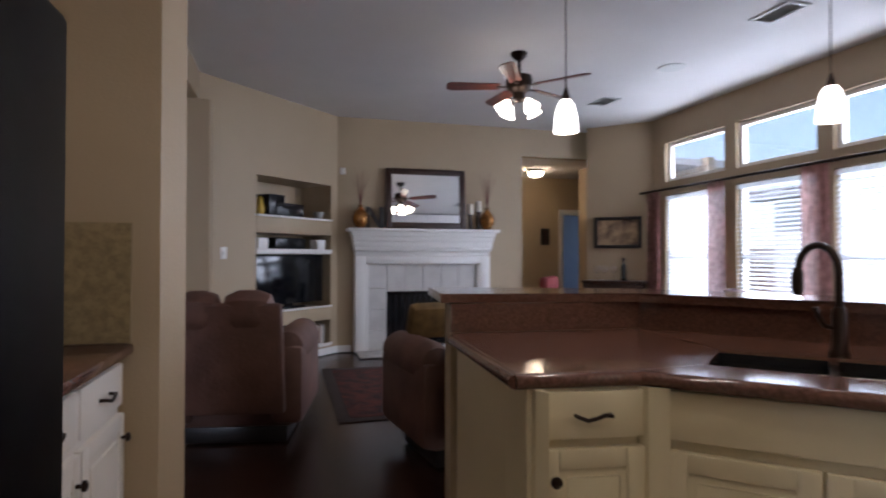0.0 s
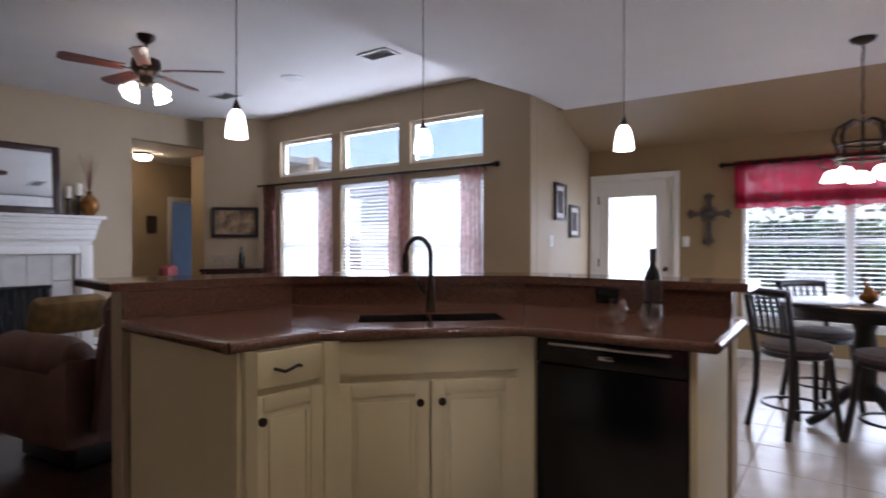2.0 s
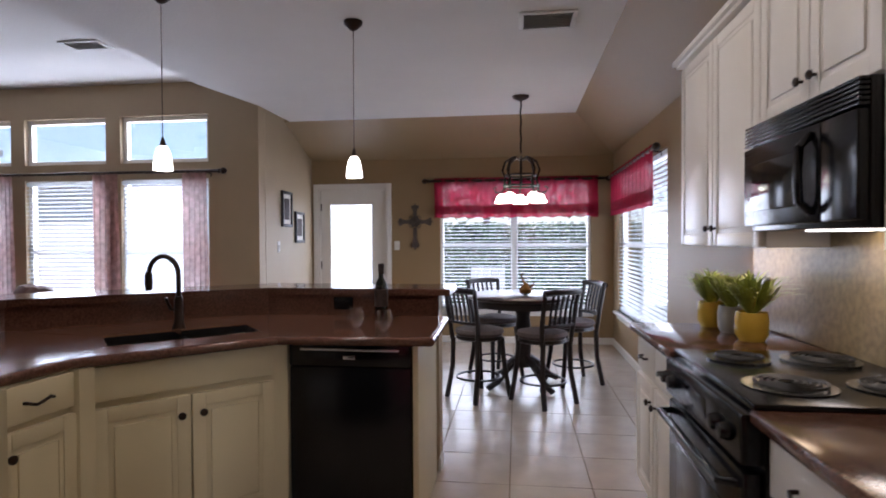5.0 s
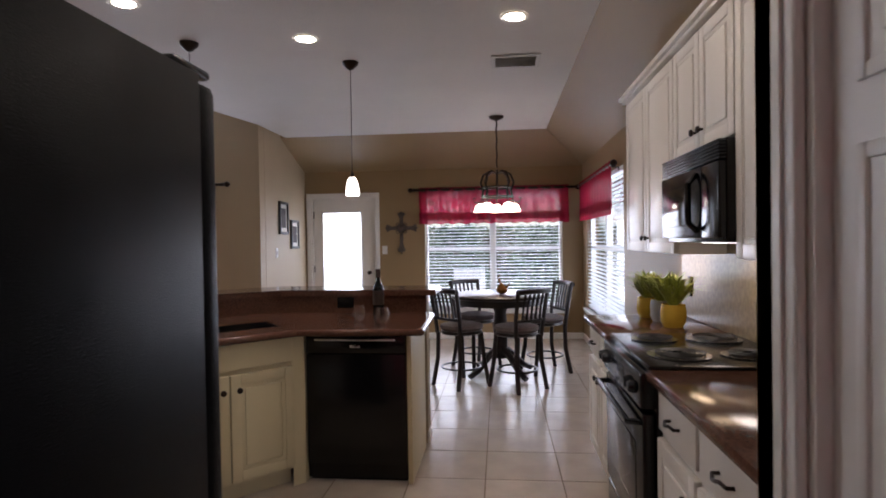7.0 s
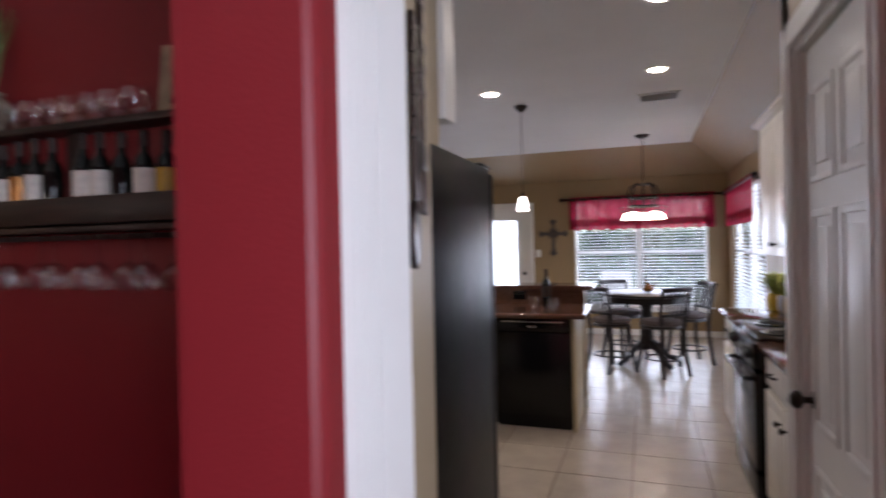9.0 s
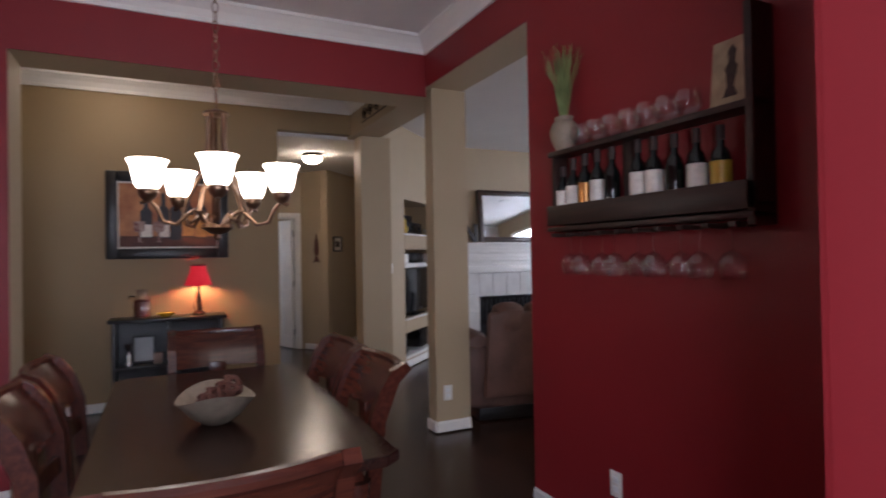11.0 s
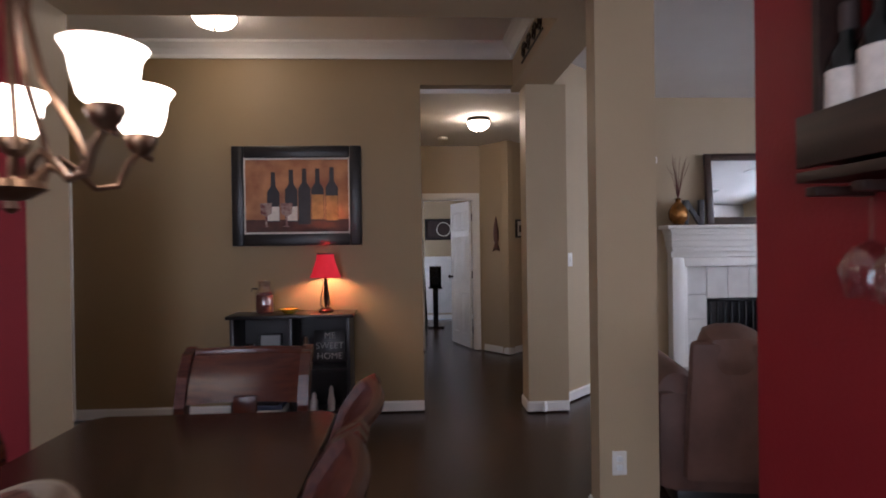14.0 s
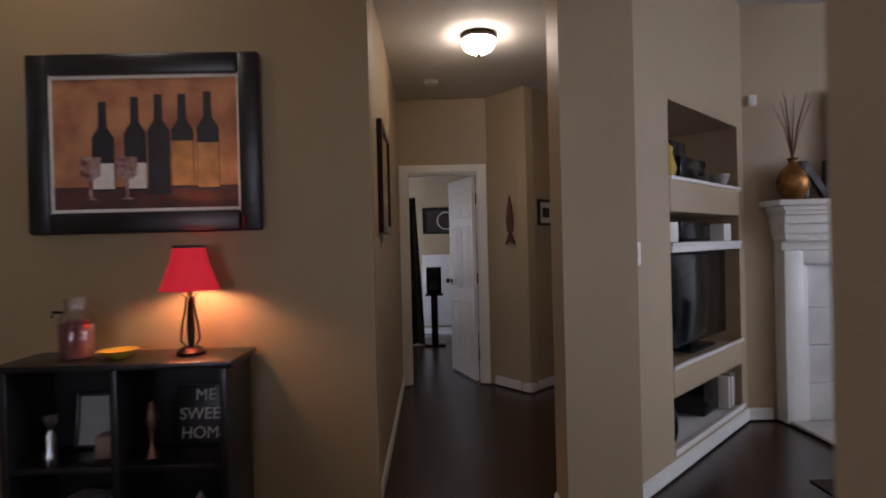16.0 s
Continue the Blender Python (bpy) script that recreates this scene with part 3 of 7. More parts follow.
# peninsula
PF = [(-0.262, 1.71), (-0.22, 2.075), (0.325, 2.66), (0.97, 2.70)]
pp = thing("cabinet", pose(0, 0, 0), "cream painted end panel of the kitchen peninsula", "cabinet panel")
part("panel", prism([(-1.14, 1.77), (-0.25, 1.725), (-0.22, 1.75), (-1.12, 1.80)], 0.0, 0.875), CREAM, pp, smooth=False)
seg = math.dist(PF[0], PF[1])
cabinet(facing(PF[0], PF[1]), seg, 0.875, 0.45, CREAM, [("drawer", 0.03, seg - 0.03, 0.735, 0.866, None), ("door", 0.03, seg - 0.03, 0.12, 0.71, -1)], "cream painted base cabinet with drawer and door")
seg = math.dist(PF[1], PF[2])
cabinet(facing(PF[1], PF[2]), seg, 0.875, 0.40, CREAM, [("panel", 0.03, seg - 0.03, 0.73, 0.866, None), ("door", 0.03, seg / 2 - 0.004, 0.12, 0.70, 1), ("door", seg / 2 + 0.004, seg - 0.03, 0.12, 0.70, -1)],
        "cream painted sink cabinet with two panelled doors")
fl = thing("cabinet_filler", pose(0, 0, 0), "cream painted corner post between the base cabinets", "cabinet filler")
part("post", prism([(-0.252, 2.035), (-0.205, 2.045), (-0.185, 2.10), (-0.225, 2.115), (-0.30, 2.08)], 0.0, 0.874), CREAM, fl, smooth=False)
part("post", prism([(0.295, 2.635), (0.350, 2.69), (0.352, 2.76), (0.27, 2.70)], 0.0, 0.874), CREAM, fl, smooth=False)
dw = thing("dishwasher", pose(0.355, 2.70, 0), "black built-in dishwasher under the brown countertop", "dishwasher")
part("body", box(0, 0.60, 0.03, 0.5, 0.02, 0.872), BLACK, dw, smooth=False)
part("door", box(0.004, 0.596, 0.0, 0.032, 0.11, 0.755, 0.006), BLACK, dw)
cp = part("control_panel", box(0.004, 0.596, -0.008, 0.032, 0.76, 0.868, 0.008), BLACK, dw)
part("handle", box(0.06, 0.54, -0.014, -0.006, 0.835, 0.848, 0.003), STEEL, cp, "thin steel trim strip")
part("latch", box(0.27, 0.33, -0.012, -0.006, 0.795, 0.812, 0.003), STEEL, cp)
part("kick_plate", box(0.01, 0.59, 0.05, 0.07, 0.0, 0.105), BLACK, dw)
pe = thing("cabinet", pose(0, 0, 0), "cream painted side panel beside the dishwasher", "cabinet panel")
part("panel", box(0.958, 0.985, 2.70, 3.30, 0.0, 0.875, 0.003), CREAM, pe)
# knee wall, counters
KN = [(-1.17, 1.75), (-1.10, 2.62), (-0.06, 3.40), (0.99, 3.38)]


def offset(poly, d):
    out = []
    for i, p in enumerate(poly):
        a = Vector(poly[max(i - 1, 0)]) if i else Vector(p) * 2 - Vector(poly[1])
        b = Vector(poly[i + 1]) if i + 1 < len(poly) else Vector(p) * 2 - Vector(poly[i - 1])
        p = Vector(p)
        n1 = Vector((-(p - a).y, (p - a).x)).normalized()
        n2 = Vector((-(b - p).y, (b - p).x)).normalized()
        n = (n1 + n2).normalized()
        out.append(tuple(p + n * d / max(n.dot(n1), 0.3)))
    return out


structure("wall_knee", prism(KN + offset(KN, 0.12)[::-1], 0.0, 1.03), BEIGE, "tan painted half wall behind the peninsula")
base("baseboard_21", (0.985, 3.375), (0.985, 3.51))
ct = thing("countertop", pose(0, 0, 0), "speckled brown stone countertop with a rounded edge", "countertop")
FRONT = [(-0.285, 1.68), (-0.245, 2.045), (0.335, 2.615), (1.05, 2.645)]
SINK = [(-0.27, 2.29), (0.20, 2.73), (-0.02, 2.99), (-0.49, 2.53)]
inner = offset(KN, -0.02)
bm = prism(FRONT[:2] + [(-0.27, 2.29), (-0.49, 2.53), inner[1], inner[0]], 0.876, 0.915, 0.008)
prism([FRONT[1], FRONT[2], (0.20, 2.73), (-0.27, 2.29)], 0.876, 0.915, 0.0, bm)
prism([FRONT[2], FRONT[3], (1.03, 3.36), inner[2], (-0.02, 2.99), (0.20, 2.73)], 0.876, 0.915, 0.0, bm)
prism([(-0.02, 2.99), inner[2], inner[1], (-0.49, 2.53)], 0.876, 0.915, 0.0, bm)
part("top", bm, COUNTER, ct, smooth=False)
for i, (a, b) in enumerate(zip([(-1.10, 1.735)] + FRONT, FRONT + [(1.03, 3.36)])):
    part("edge", tube([(*a, 0.893), (*b, 0.893)], 0.021, 10), COUNTER, ct)
part("backsplash", prism(KN + inner[::-1], 0.915, 1.035), COUNTER, ct, smooth=False)
bo, bi = offset(KN, 0.33), offset(KN, -0.045)
bi[-1], bo[-1] = (1.06, 3.335), (1.06, 3.71)
bi[0], bo[0] = (-1.22, 1.72), (-1.78, 1.80)
part("bar_top", prism(bi + bo[::-1], 1.036, 1.075, 0.008), COUNTER, ct, "raised brown stone bar top", smooth=False)
sk = thing("sink", pose(0, 0, 0), "dark double-bowl undermount kitchen sink", "sink")


def lerp2(a, b, k):
    return (a[0] + (b[0] - a[0]) * k, a[1] + (b[1] - a[1]) * k)


for k0, k1 in ((0.0, 0.48), (0.52, 1.0)):
    q = [lerp2(SINK[0], SINK[1], k0), lerp2(SINK[0], SINK[1], k1), lerp2(SINK[3], SINK[2], k1), lerp2(SINK[3], SINK[2], k0)]
    bm = bmesh.new()
    c = Vector((sum(p[0] for p in q) / 4, sum(p[1] for p in q) / 4))
    hi = [bm.verts.new((*p, 0.905)) for p in q]
    lo = [bm.verts.new((*(c + (Vector(p) - c) * 0.88), 0.72)) for p in q]
    bm.faces.new(lo)
    for i in range(4):
        bm.faces.new((hi[i], hi[(i + 1) % 4], lo[(i + 1) % 4], lo[i]))
    part("bowl", bm, BLACK, sk, smooth=False)
    part("drain", lathe([(0.04, 0.722), (0.038, 0.728), (0.02, 0.727)], 16, (*c, 0)), STEEL, sk)
part("divider", prism([lerp2(SINK[0], SINK[1], 0.48), lerp2(SINK[0], SINK[1], 0.52), lerp2(SINK[3], SINK[2], 0.52), lerp2(SINK[3], SINK[2], 0.48)], 0.75, 0.895), BLACK, sk)
fa = thing("faucet", pose(-0.285, 2.82, 0.915, 0, 0, -100), "dark bronze gooseneck kitchen faucet", "faucet")
part("base", lathe([(0.03, 0), (0.03, 0.01), (0.024, 0.02), (0.022, 0.14), (0.016, 0.16)], 18), BRONZE, fa)
part("spout", tube([(0, 0, 0.15), (0, 0, 0.27)] + arc((0, -0.095, 0.27), 0.095, 0, 170, 12, "yz")[0:], 0.0125, 12), BRONZE, fa)
part("spray_head", lathe([(0.016, 0.0), (0.021, 0.03), (0.020, 0.08), (0.014, 0.1)], 16, (0, -0.192, 0.185)), BRONZE, fa)
part("lever", tube([(0.02, 0, 0.09), (0.055, 0, 0.10), (0.075, 0, 0.135), (0.085, 0, 0.16)], 0.008, 8), BRONZE, fa)

# refrigerator, cabinet over it, counter beside it
fr = thing("refrigerator", pose(-0.20, 0.02, 0), "tall black refrigerator with a pebbled finish", "refrigerator")
part("body", box(0, 1.082, 0.0, 0.535, 0.02, 1.755, 0.012), PEBBLE, fr)
part("side_panel", box(1.084, 1.100, -0.235, 0.535, 0.0, 1.757, 0.004), PEBBLE, fr)
for x0, x1 in ((0.0, 0.47), (0.48, 1.10)):
    part("door", box(x0, x1, 0.537, 0.605, 0.06, 1.745, 0.018), PEBBLE, fr)
part("hinge_cover", box(1.0, 1.09, 0.46, 0.60, 1.758, 1.778, 0.008), BLACK, fr)
part("kick_grille", box(0.02, 1.08, 0.537, 0.555, 0.0, 0.055), BLACK, fr)
cabinet(pose(0.90, 0.14, 0, 0, 0, 180), 0.92, 2.45, 0.12, WHITECAB, [("door", 0.01, 0.455, 1.88, 2.43, 1), ("door", 0.465, 0.91, 1.88, 2.43, -1)], "white painted cabinet above the refrigerator", 0, "wall cabinet", 1.86)
cabinet(pose(-0.215, 0.50, 0, 0, 0, 180), 0.945, 0.875, 0.47, WHITECAB, [("drawer", 0.02, 0.47, 0.70, 0.85, None), ("drawer", 0.49, 0.925, 0.70, 0.85, None), ("door", 0.02, 0.47, 0.12, 0.67, 1), ("door", 0.49, 0.925, 0.12, 0.67, 1)], "white painted base cabinet beside the refrigerator")
ct2 = thing("countertop", pose(0, 0, 0), "short brown stone countertop beside the refrigerator", "countertop")
part("top", box(-1.165, -0.205, 0.014, 0.53, 0.877, 0.915, 0.01), COUNTER, ct2)
tagged(part("backsplash", box(-1.169, -1.157, 0.03, 0.52, 0.92, 1.36), BACKSPLASH, None), "small tumbled stone tile backsplash", "backsplash")

# range wall
cabinet(pose(2.07, 3.19, 0, 0, 0, -90), 0.77, 0.875, 0.59, WHITECAB, [("drawer", 0.02, 0.375, 0.70, 0.85, None), ("drawer", 0.395, 0.75, 0.70, 0.85, None), ("door", 0.02, 0.375, 0.12, 0.67, 1), ("door", 0.395, 0.75, 0.12, 0.67, -1)], "white painted base cabinet beside the range")
cabinet(pose(2.08, 1.645, 0, 0, 0, -90), 1.13, 0.875, 0.585, WHITECAB, [("drawer", 0.02, 0.42, 0.70, 0.85, None), ("drawer", 0.45, 0.87, 0.70, 0.85, None), ("drawer", 0.90, 1.11, 0.70, 0.85, None), ("door", 0.02, 0.42, 0.12, 0.67, 1), ("door", 0.45, 0.87, 0.12, 0.67, -1), ("door", 0.90, 1.11, 0.12, 0.67, -1)], "white painted base cabinet near the pantry")
for y0, y1 in ((2.415, 3.215), (0.505, 1.645)):
    c3 = thing("countertop", pose(0, 0, 0), "golden brown stone countertop along the range wall", "countertop")
    part("top", box(2.035, 2.667, y0, y1, 0.877, 0.915, 0.012), COUNTER, c3)
sb = thing("backsplash", pose(0, 0, 0), "mottled tan stone backsplash behind the range", "backsplash")
part("panel", box(2.655, 2.668, 0.505, 3.21, 0.918, 1.40), BACKSPLASH, sb)
rg = thing("range", pose(2.05, 2.41, 0, 0, 0, -90), "black electric range with four coil burners", "range")
part("body", box(0, 0.76, 0.03, 0.60, 0.03, 0.90, 0.004), BLACK, rg)
part("cooktop", box(-0.004, 0.764, 0.0, 0.603, 0.90, 0.928, 0.008), BLACK, rg)
dr = part("oven_door", box(0.01, 0.75, -0.02, 0.03, 0.22, 0.74, 0.01), BLACK, rg)
part("handle", tube([(0.05, -0.02, 0.70), (0.06, -0.065, 0.70), (0.70, -0.065, 0.70), (0.71, -0.02, 0.70)], 0.013, 10), BLACK, dr)
part("window", box(0.12, 0.64, -0.0225, -0.018, 0.33, 0.60, 0.004), SCREEN, dr)
part("drawer", box(0.01, 0.75, -0.015, 0.03, 0.04, 0.20, 0.01), BLACK, rg)
pn = part("control_panel", box(0.0, 0.76, -0.03, 0.05, 0.76, 0.90, 0.012), BLACK, rg)
part("display", box(0.27, 0.48, -0.032, -0.028, 0.80, 0.86, 0.003), SCREEN, pn, "glossy clock display")
for x in (0.06, 0.14, 0.60, 0.68):
    o = part("knob", lathe([(0.026, 0), (0.026, 0.01), (0.020, 0.03), (0.012, 0.032)], 16), BLACK, pn)
    o.matrix_local = pose(x, -0.03, 0.83, 90)
for x, y, r in ((0.19, 0.17, 0.08), (0.19, 0.44, 0.10), (0.57, 0.17, 0.10), (0.57, 0.44, 0.08)):
    part("drip_pan", lathe([(r + 0.022, 0.929), (r + 0.024, 0.934), (r + 0.014, 0.934), (r * 0.8, 0.930)], 28, (x, y, 0), caps=False), STEEL, rg, "chrome drip pan ring")
    pts = [(x + (0.02 + (r - 0.02) * i / 90) * math.cos(i * 0.30), y + (0.02 + (r - 0.02) * i / 90) * math.sin(i * 0.30), 0.942) for i in range(91)]
    part("coil", tube(pts, 0.0055, 5), SOOT, rg, "dark spiral heating coil")
mw = thing("microwave", pose(2.345, 2.48, 0.074, 0, 0, -90) @ Matrix.Diagonal((1, 1, 0.93, 1)), "black over-the-range microwave oven", "microwave")
part("body", box(0, 0.76, 0.02, 0.32, 1.41, 1.845, 0.006), BLACK, mw)
dr = part("door", box(0.0, 0.57, -0.012, 0.02, 1.43, 1.75, 0.008), BLACK, mw)
part("window", box(0.07, 0.45, -0.015, -0.010, 1.49, 1.68, 0.004), SCREEN, dr)
part("handle", tube([(0.53, -0.012, 1.46), (0.53, -0.05, 1.50), (0.53, -0.055, 1.59), (0.53, -0.05, 1.68), (0.53, -0.012, 1.72)], 0.014, 10), BLACK, dr)
part("control_panel", box(0.575, 0.76, -0.012, 0.02, 1.43, 1.75, 0.008), BLACK, mw)
for k in range(6):
    part("vent_slat", box(0.0, 0.76, -0.008, 0.02, 1.758 + k * 0.0145, 1.768 + k * 0.0145, 0.002), BLACK, mw)
part("lamp", box(0.25, 0.5, 0.1, 0.25, 1.405, 1.411), SHADE_DAY, mw)


def wallcab(y, w, z0, z1, n):
    ds = [("door", 0.004 + i * w / n, (i + 1) * w / n - 0.004, z0 + 0.006, z1 - 0.01, 1 if i % 2 == 0 else -1) for i in range(n)]
    c = cabinet(pose(2.40, y, 0, 0, 0, -90), w, z1, 0.268, WHITECAB, ds, "white painted wall cabinet with raised panels", 0, "wall cabinet", z0)
    bm = box(-0.01, w + 0.01, -0.03, 0.268, z1, z1 + 0.02, 0.004)
    box(-0.03, w + 0.02, -0.05, 0.268, z1 + 0.02, z1 + 0.05, 0.008, bm)
    part("crown", bm, WHITECAB, c)


wallcab(3.57, 1.085, 1.32, 2.34, 2)
wallcab(2.48, 0.76, 1.795, 2.34, 2)
wallcab(1.715, 1.20, 1.32, 2.34, 3)
# ---- windows, blinds, curtains ----


def window(name, m, w, h, cols, rows, label):
    """A white window: x along the wall, y outwards, z up from the opening's foot."""
    bm = bmesh.new()
    f = 0.045
    for q in ((0, f, 0, h), (w - f, w, 0, h), (f, w - f, 0, f), (f, w - f, h - f, h)):
        box(q[0], q[1], 0.05, 0.11, q[2], q[3], 0.004, bm)
    for i in range(1, cols):
        box(w * i / cols - f, w * i / cols + f, 0.05, 0.11, f, h - f, 0.004, bm)
    for j in range(1, rows):
        for i in range(cols):
            a = w * i / cols + f
            box(a, w * (i + 1) / cols - f, 0.055, 0.105, h * j / rows - 0.025, h * j / rows + 0.025, 0.004, bm)
    o = structure(name, bm, TRIM, label)
    o.matrix_world = m
    for i in range(cols):
        for j in range(rows):
            p = part("pane", box(w * i / cols + f, w * (i + 1) / cols - f, 0.078, 0.082, h * j / rows + 0.03, h * (j + 1) / rows - 0.03), PANE, o, smooth=False)
            p.visible_shadow = False
    return o


def sill(name, m, w):
    o = structure(name, box(-0.06, w + 0.06, -0.06, 0.06, -0.03, 0.0, 0.005), TRIM, "white painted window sill")
    o.matrix_world = m
    a = part("apron", box(-0.03, w + 0.03, -0.018, -0.001, -0.09, -0.03, 0.003), TRIM, o)
    return o


def blinds(m, w, h, tilt, label):
    b = thing("window_blind", m, label, "blind", "window blinds")
    part("head_rail", box(0.01, w - 0.01, 0.005, 0.045, h - 0.05, h - 0.005, 0.004), BLIND, b)
    part("bottom_rail", box(0.012, w - 0.012, 0.004, 0.046, 0.005, 0.022, 0.004), BLIND, b)
    n = int((h - 0.08) / 0.046)
    me = None
    for k in range(n):
        if me is None:
            s = part("slat", box(0.014, w - 0.014, -0.024, 0.024, -0.0015, 0.0015), BLIND, b, smooth=False)
            me = s.data
        else:
            s = new("slat", me)
            s.parent = b
        s.matrix_local = pose(0, 0.025, 0.045 + k * 0.046, tilt)
    for x in (0.12, w - 0.12):
        part("cord", box(x - 0.001, x + 0.001, 0.0, 0.002, 0.01, h - 0.02), BLIND, b, smooth=False)
    return b


for i, (a, b) in enumerate(PANES):
    window("window_%d" % (2 * i + 1), pose(a, YW, 0.45), b - a, 1.58, 1, 2, "white sash window looking onto the patio")
    window("window_%d" % (2 * i + 2), pose(a, YW, 2.20), b - a, 0.50, 1, 1, "small white transom window")
    blinds(pose(a, YW, 0.46), b - a, 1.56, 12 if i == 1 else 55, "white slatted blind, lowered and tilted open")
    sill("trim_sill_%d" % (i + 1), pose(a, YW, 0.45), b - a)
window("window_7", pose(0.43, YN, 0.45), 1.96, 1.67, 2, 2, "wide white window of the breakfast nook")
window("window_8", pose(XE, 7.25, 0.48, 0, 0, -90), 2.28, 1.64, 2, 2, "white window in the side wall of the nook")
for x in (0.44, 1.42):
    blinds(pose(x, YN, 0.46), 0.96, 1.65, 8, "white slatted blind, lowered and tilted open")
for y in (7.24, 6.10):
    blinds(pose(XE, y, 0.49, 0, 0, -90), 1.12, 1.62, 8, "white slatted blind, lowered and tilted open")
sill("trim_sill_4", pose(0.43, YN, 0.45), 1.96)
sill("trim_sill_5", pose(XE, 7.25, 0.48, 0, 0, -90), 2.28)


def folds(w, h, n, depth, z0=0.0, flare=0.0, steps=10):
    """A hanging cloth, gathered in n folds, with thickness."""
    bm = bmesh.new()
    cols = n * 8
    grid = []
    for j in range(steps + 1):
        k = j / steps
        row = []
        for i in range(cols + 1):
            u = i / cols
            x = (u - 0.5) * w * (1 + flare * (1 - k)) + 0.004 * math.sin(7 * u + 5 * k)
            y = depth * math.sin(2 * math.pi * n * u + 0.6 * math.sin(3 * k)) * (0.55 + 0.45 * (1 - k))
            row.append(bm.verts.new((x, y, z0 + h * k + (0.008 * math.sin(2 * math.pi * n * u) if j == 0 else 0))))
        grid.append(row)
    for a, b in zip(grid, grid[1:]):
        for i in range(cols):
            bm.faces.new((a[i], a[i + 1], b[i + 1], b[i]))
    bmesh.ops.solidify(bm, geom=bm.faces[:], thickness=0.002)
    return bm


def rod(name, m, w, label):
    r = thing(name, m, label, "curtain rod")
    o = part("pole", tube([(0, 0, 0), (w, 0, 0)], 0.016, 12), BRONZE, r)
    for x, s in ((0, 180), (w, 0)):
        f = part("finial", lathe([(0.016, 0), (0.026, 0.015), (0.014, 0.03), (0.034, 0.055), (0.030, 0.08), (0.008, 0.10)], 14), BRONZE, r)
        f.matrix_local = pose(x, 0, 0, 0, 90 if s == 0 else -90, 0)
    for x in (0.12, w - 0.12):
        part("bracket", tube([(x, 0.0, -0.01), (x, 0.085, -0.02), (x, 0.085, -0.05)], 0.008, 8), BRONZE, r)
    return r


rod("curtain_rod", pose(-5.52, YW - 0.085, 2.09), 3.88, "dark bronze curtain rod with turned finials over the windows")
for x, w in ((-5.28, 0.26), (-4.16, 0.26), (-2.92, 0.29), (-1.90, 0.27)):
    c = thing("curtain", pose(x, YW - 0.085, 0.03), "rose patterned sheer curtain panel hanging from the rod", "curtain", "living room curtains")
    part("panel", folds(w, 2.05, 5, 0.028, 0.0, 0.15), CURTAIN, c)
rod("curtain_rod", pose(0.31, YN - 0.085, 2.13), 2.28, "dark bronze rod over the breakfast window")
rod("curtain_rod", pose(XE - 0.085, 7.40, 2.12, 0, 0, -90), 2.35, "dark bronze rod over the side window")
for m, w in ((pose(1.42, YN - 0.085, 1.645), 2.10), (pose(XE - 0.085, 6.22, 1.64, 0, 0, -90), 2.20)):
    v = thing("valance", m, "sheer dark red valance with woven bands", "valance", "red valances")
    part("cloth", folds(w, 0.50, 12, 0.016, 0.0, 0.0, 6), VALANCE, v)
    part("band", folds(w * 1.001, 0.11, 12, 0.020, 0.05, 0.0, 3), VALANCE, v, "darker woven band")
    part("heading", folds(w * 1.001, 0.05, 12, 0.022, 0.47, 0.0, 2), VALANCE, v)


def panel_door(name, m, w, h, panels, material, label, knob_x, glass_lite=None):
    """A door leaf: x along, front to -y; panels: (x0, x1, z0, z1) as fractions."""
    d = thing(name, m, label, "door")
    bm = bmesh.new()
    if glass_lite:
        a, b, c, e = glass_lite
        for q in ((0, a, 0, h), (b, w, 0, h), (a, b, 0, c), (a, b, e, h)):
            box(q[0], q[1], 0, 0.04, q[2], q[3], 0.0, bm)
        g = part("glass", box(a, b, 0.018, 0.022, c, e), sheer("frosted_lite", (0.9, 0.93, 0.95), 0.35, 0.02), d)
        for q in ((a - 0.03, a, c - 0.03, e + 0.03), (b, b + 0.03, c - 0.03, e + 0.03), (a, b, c - 0.03, c), (a, b, e, e + 0.03)):
            part("lite_frame", box(q[0], q[1], -0.012, 0.0, q[2], q[3], 0.004), material, d)
    else:
        box(0, w, 0, 0.036, 0, h, 0.003, bm)
    part("leaf", bm, material, d, smooth=False)
    for x0, x1, z0, z1 in panels:
        for y, s in ((-0.0, -1), (0.036, 1)):
            b2 = bmesh.new()
            X0, X1, Z0, Z1 = x0 * w, x1 * w, z0 * h, z1 * h
            t = 0.022
            for q in ((X0, X0 + t, Z0, Z1), (X1 - t, X1, Z0, Z1), (X0 + t, X1 - t, Z0, Z0 + t), (X0 + t, X1 - t, Z1 - t, Z1)):
                box(q[0], q[1], y - 0.006, y + 0.006, q[2], q[3], 0.004, b2)
            box(X0 + 0.05, X1 - 0.05, y - 0.005, y + 0.005, Z0 + 0.05, Z1 - 0.05, 0.004, b2)
            part("panel", b2, material, d)
    for y, r in ((0, 90), (0.036, -90)):
        o = part("knob", lathe([(0.026, 0), (0.026, 0.006), (0.01, 0.01), (0.01, 0.03), (0.026, 0.04), (0.028, 0.055), (0.014, 0.068)], 18), BRONZE, d, "dark bronze door knob")
        o.matrix_local = pose(knob_x, y, 0.95, r)
    hx = w - 0.004 if knob_x < w / 2 else 0.004
    for z in (0.25, h / 2, h - 0.22):
        part("hinge", lathe([(0.008, -0.05), (0.008, 0.05)], 10, (hx, -0.008, z)), BRONZE, d, "bronze hinge")
    return d


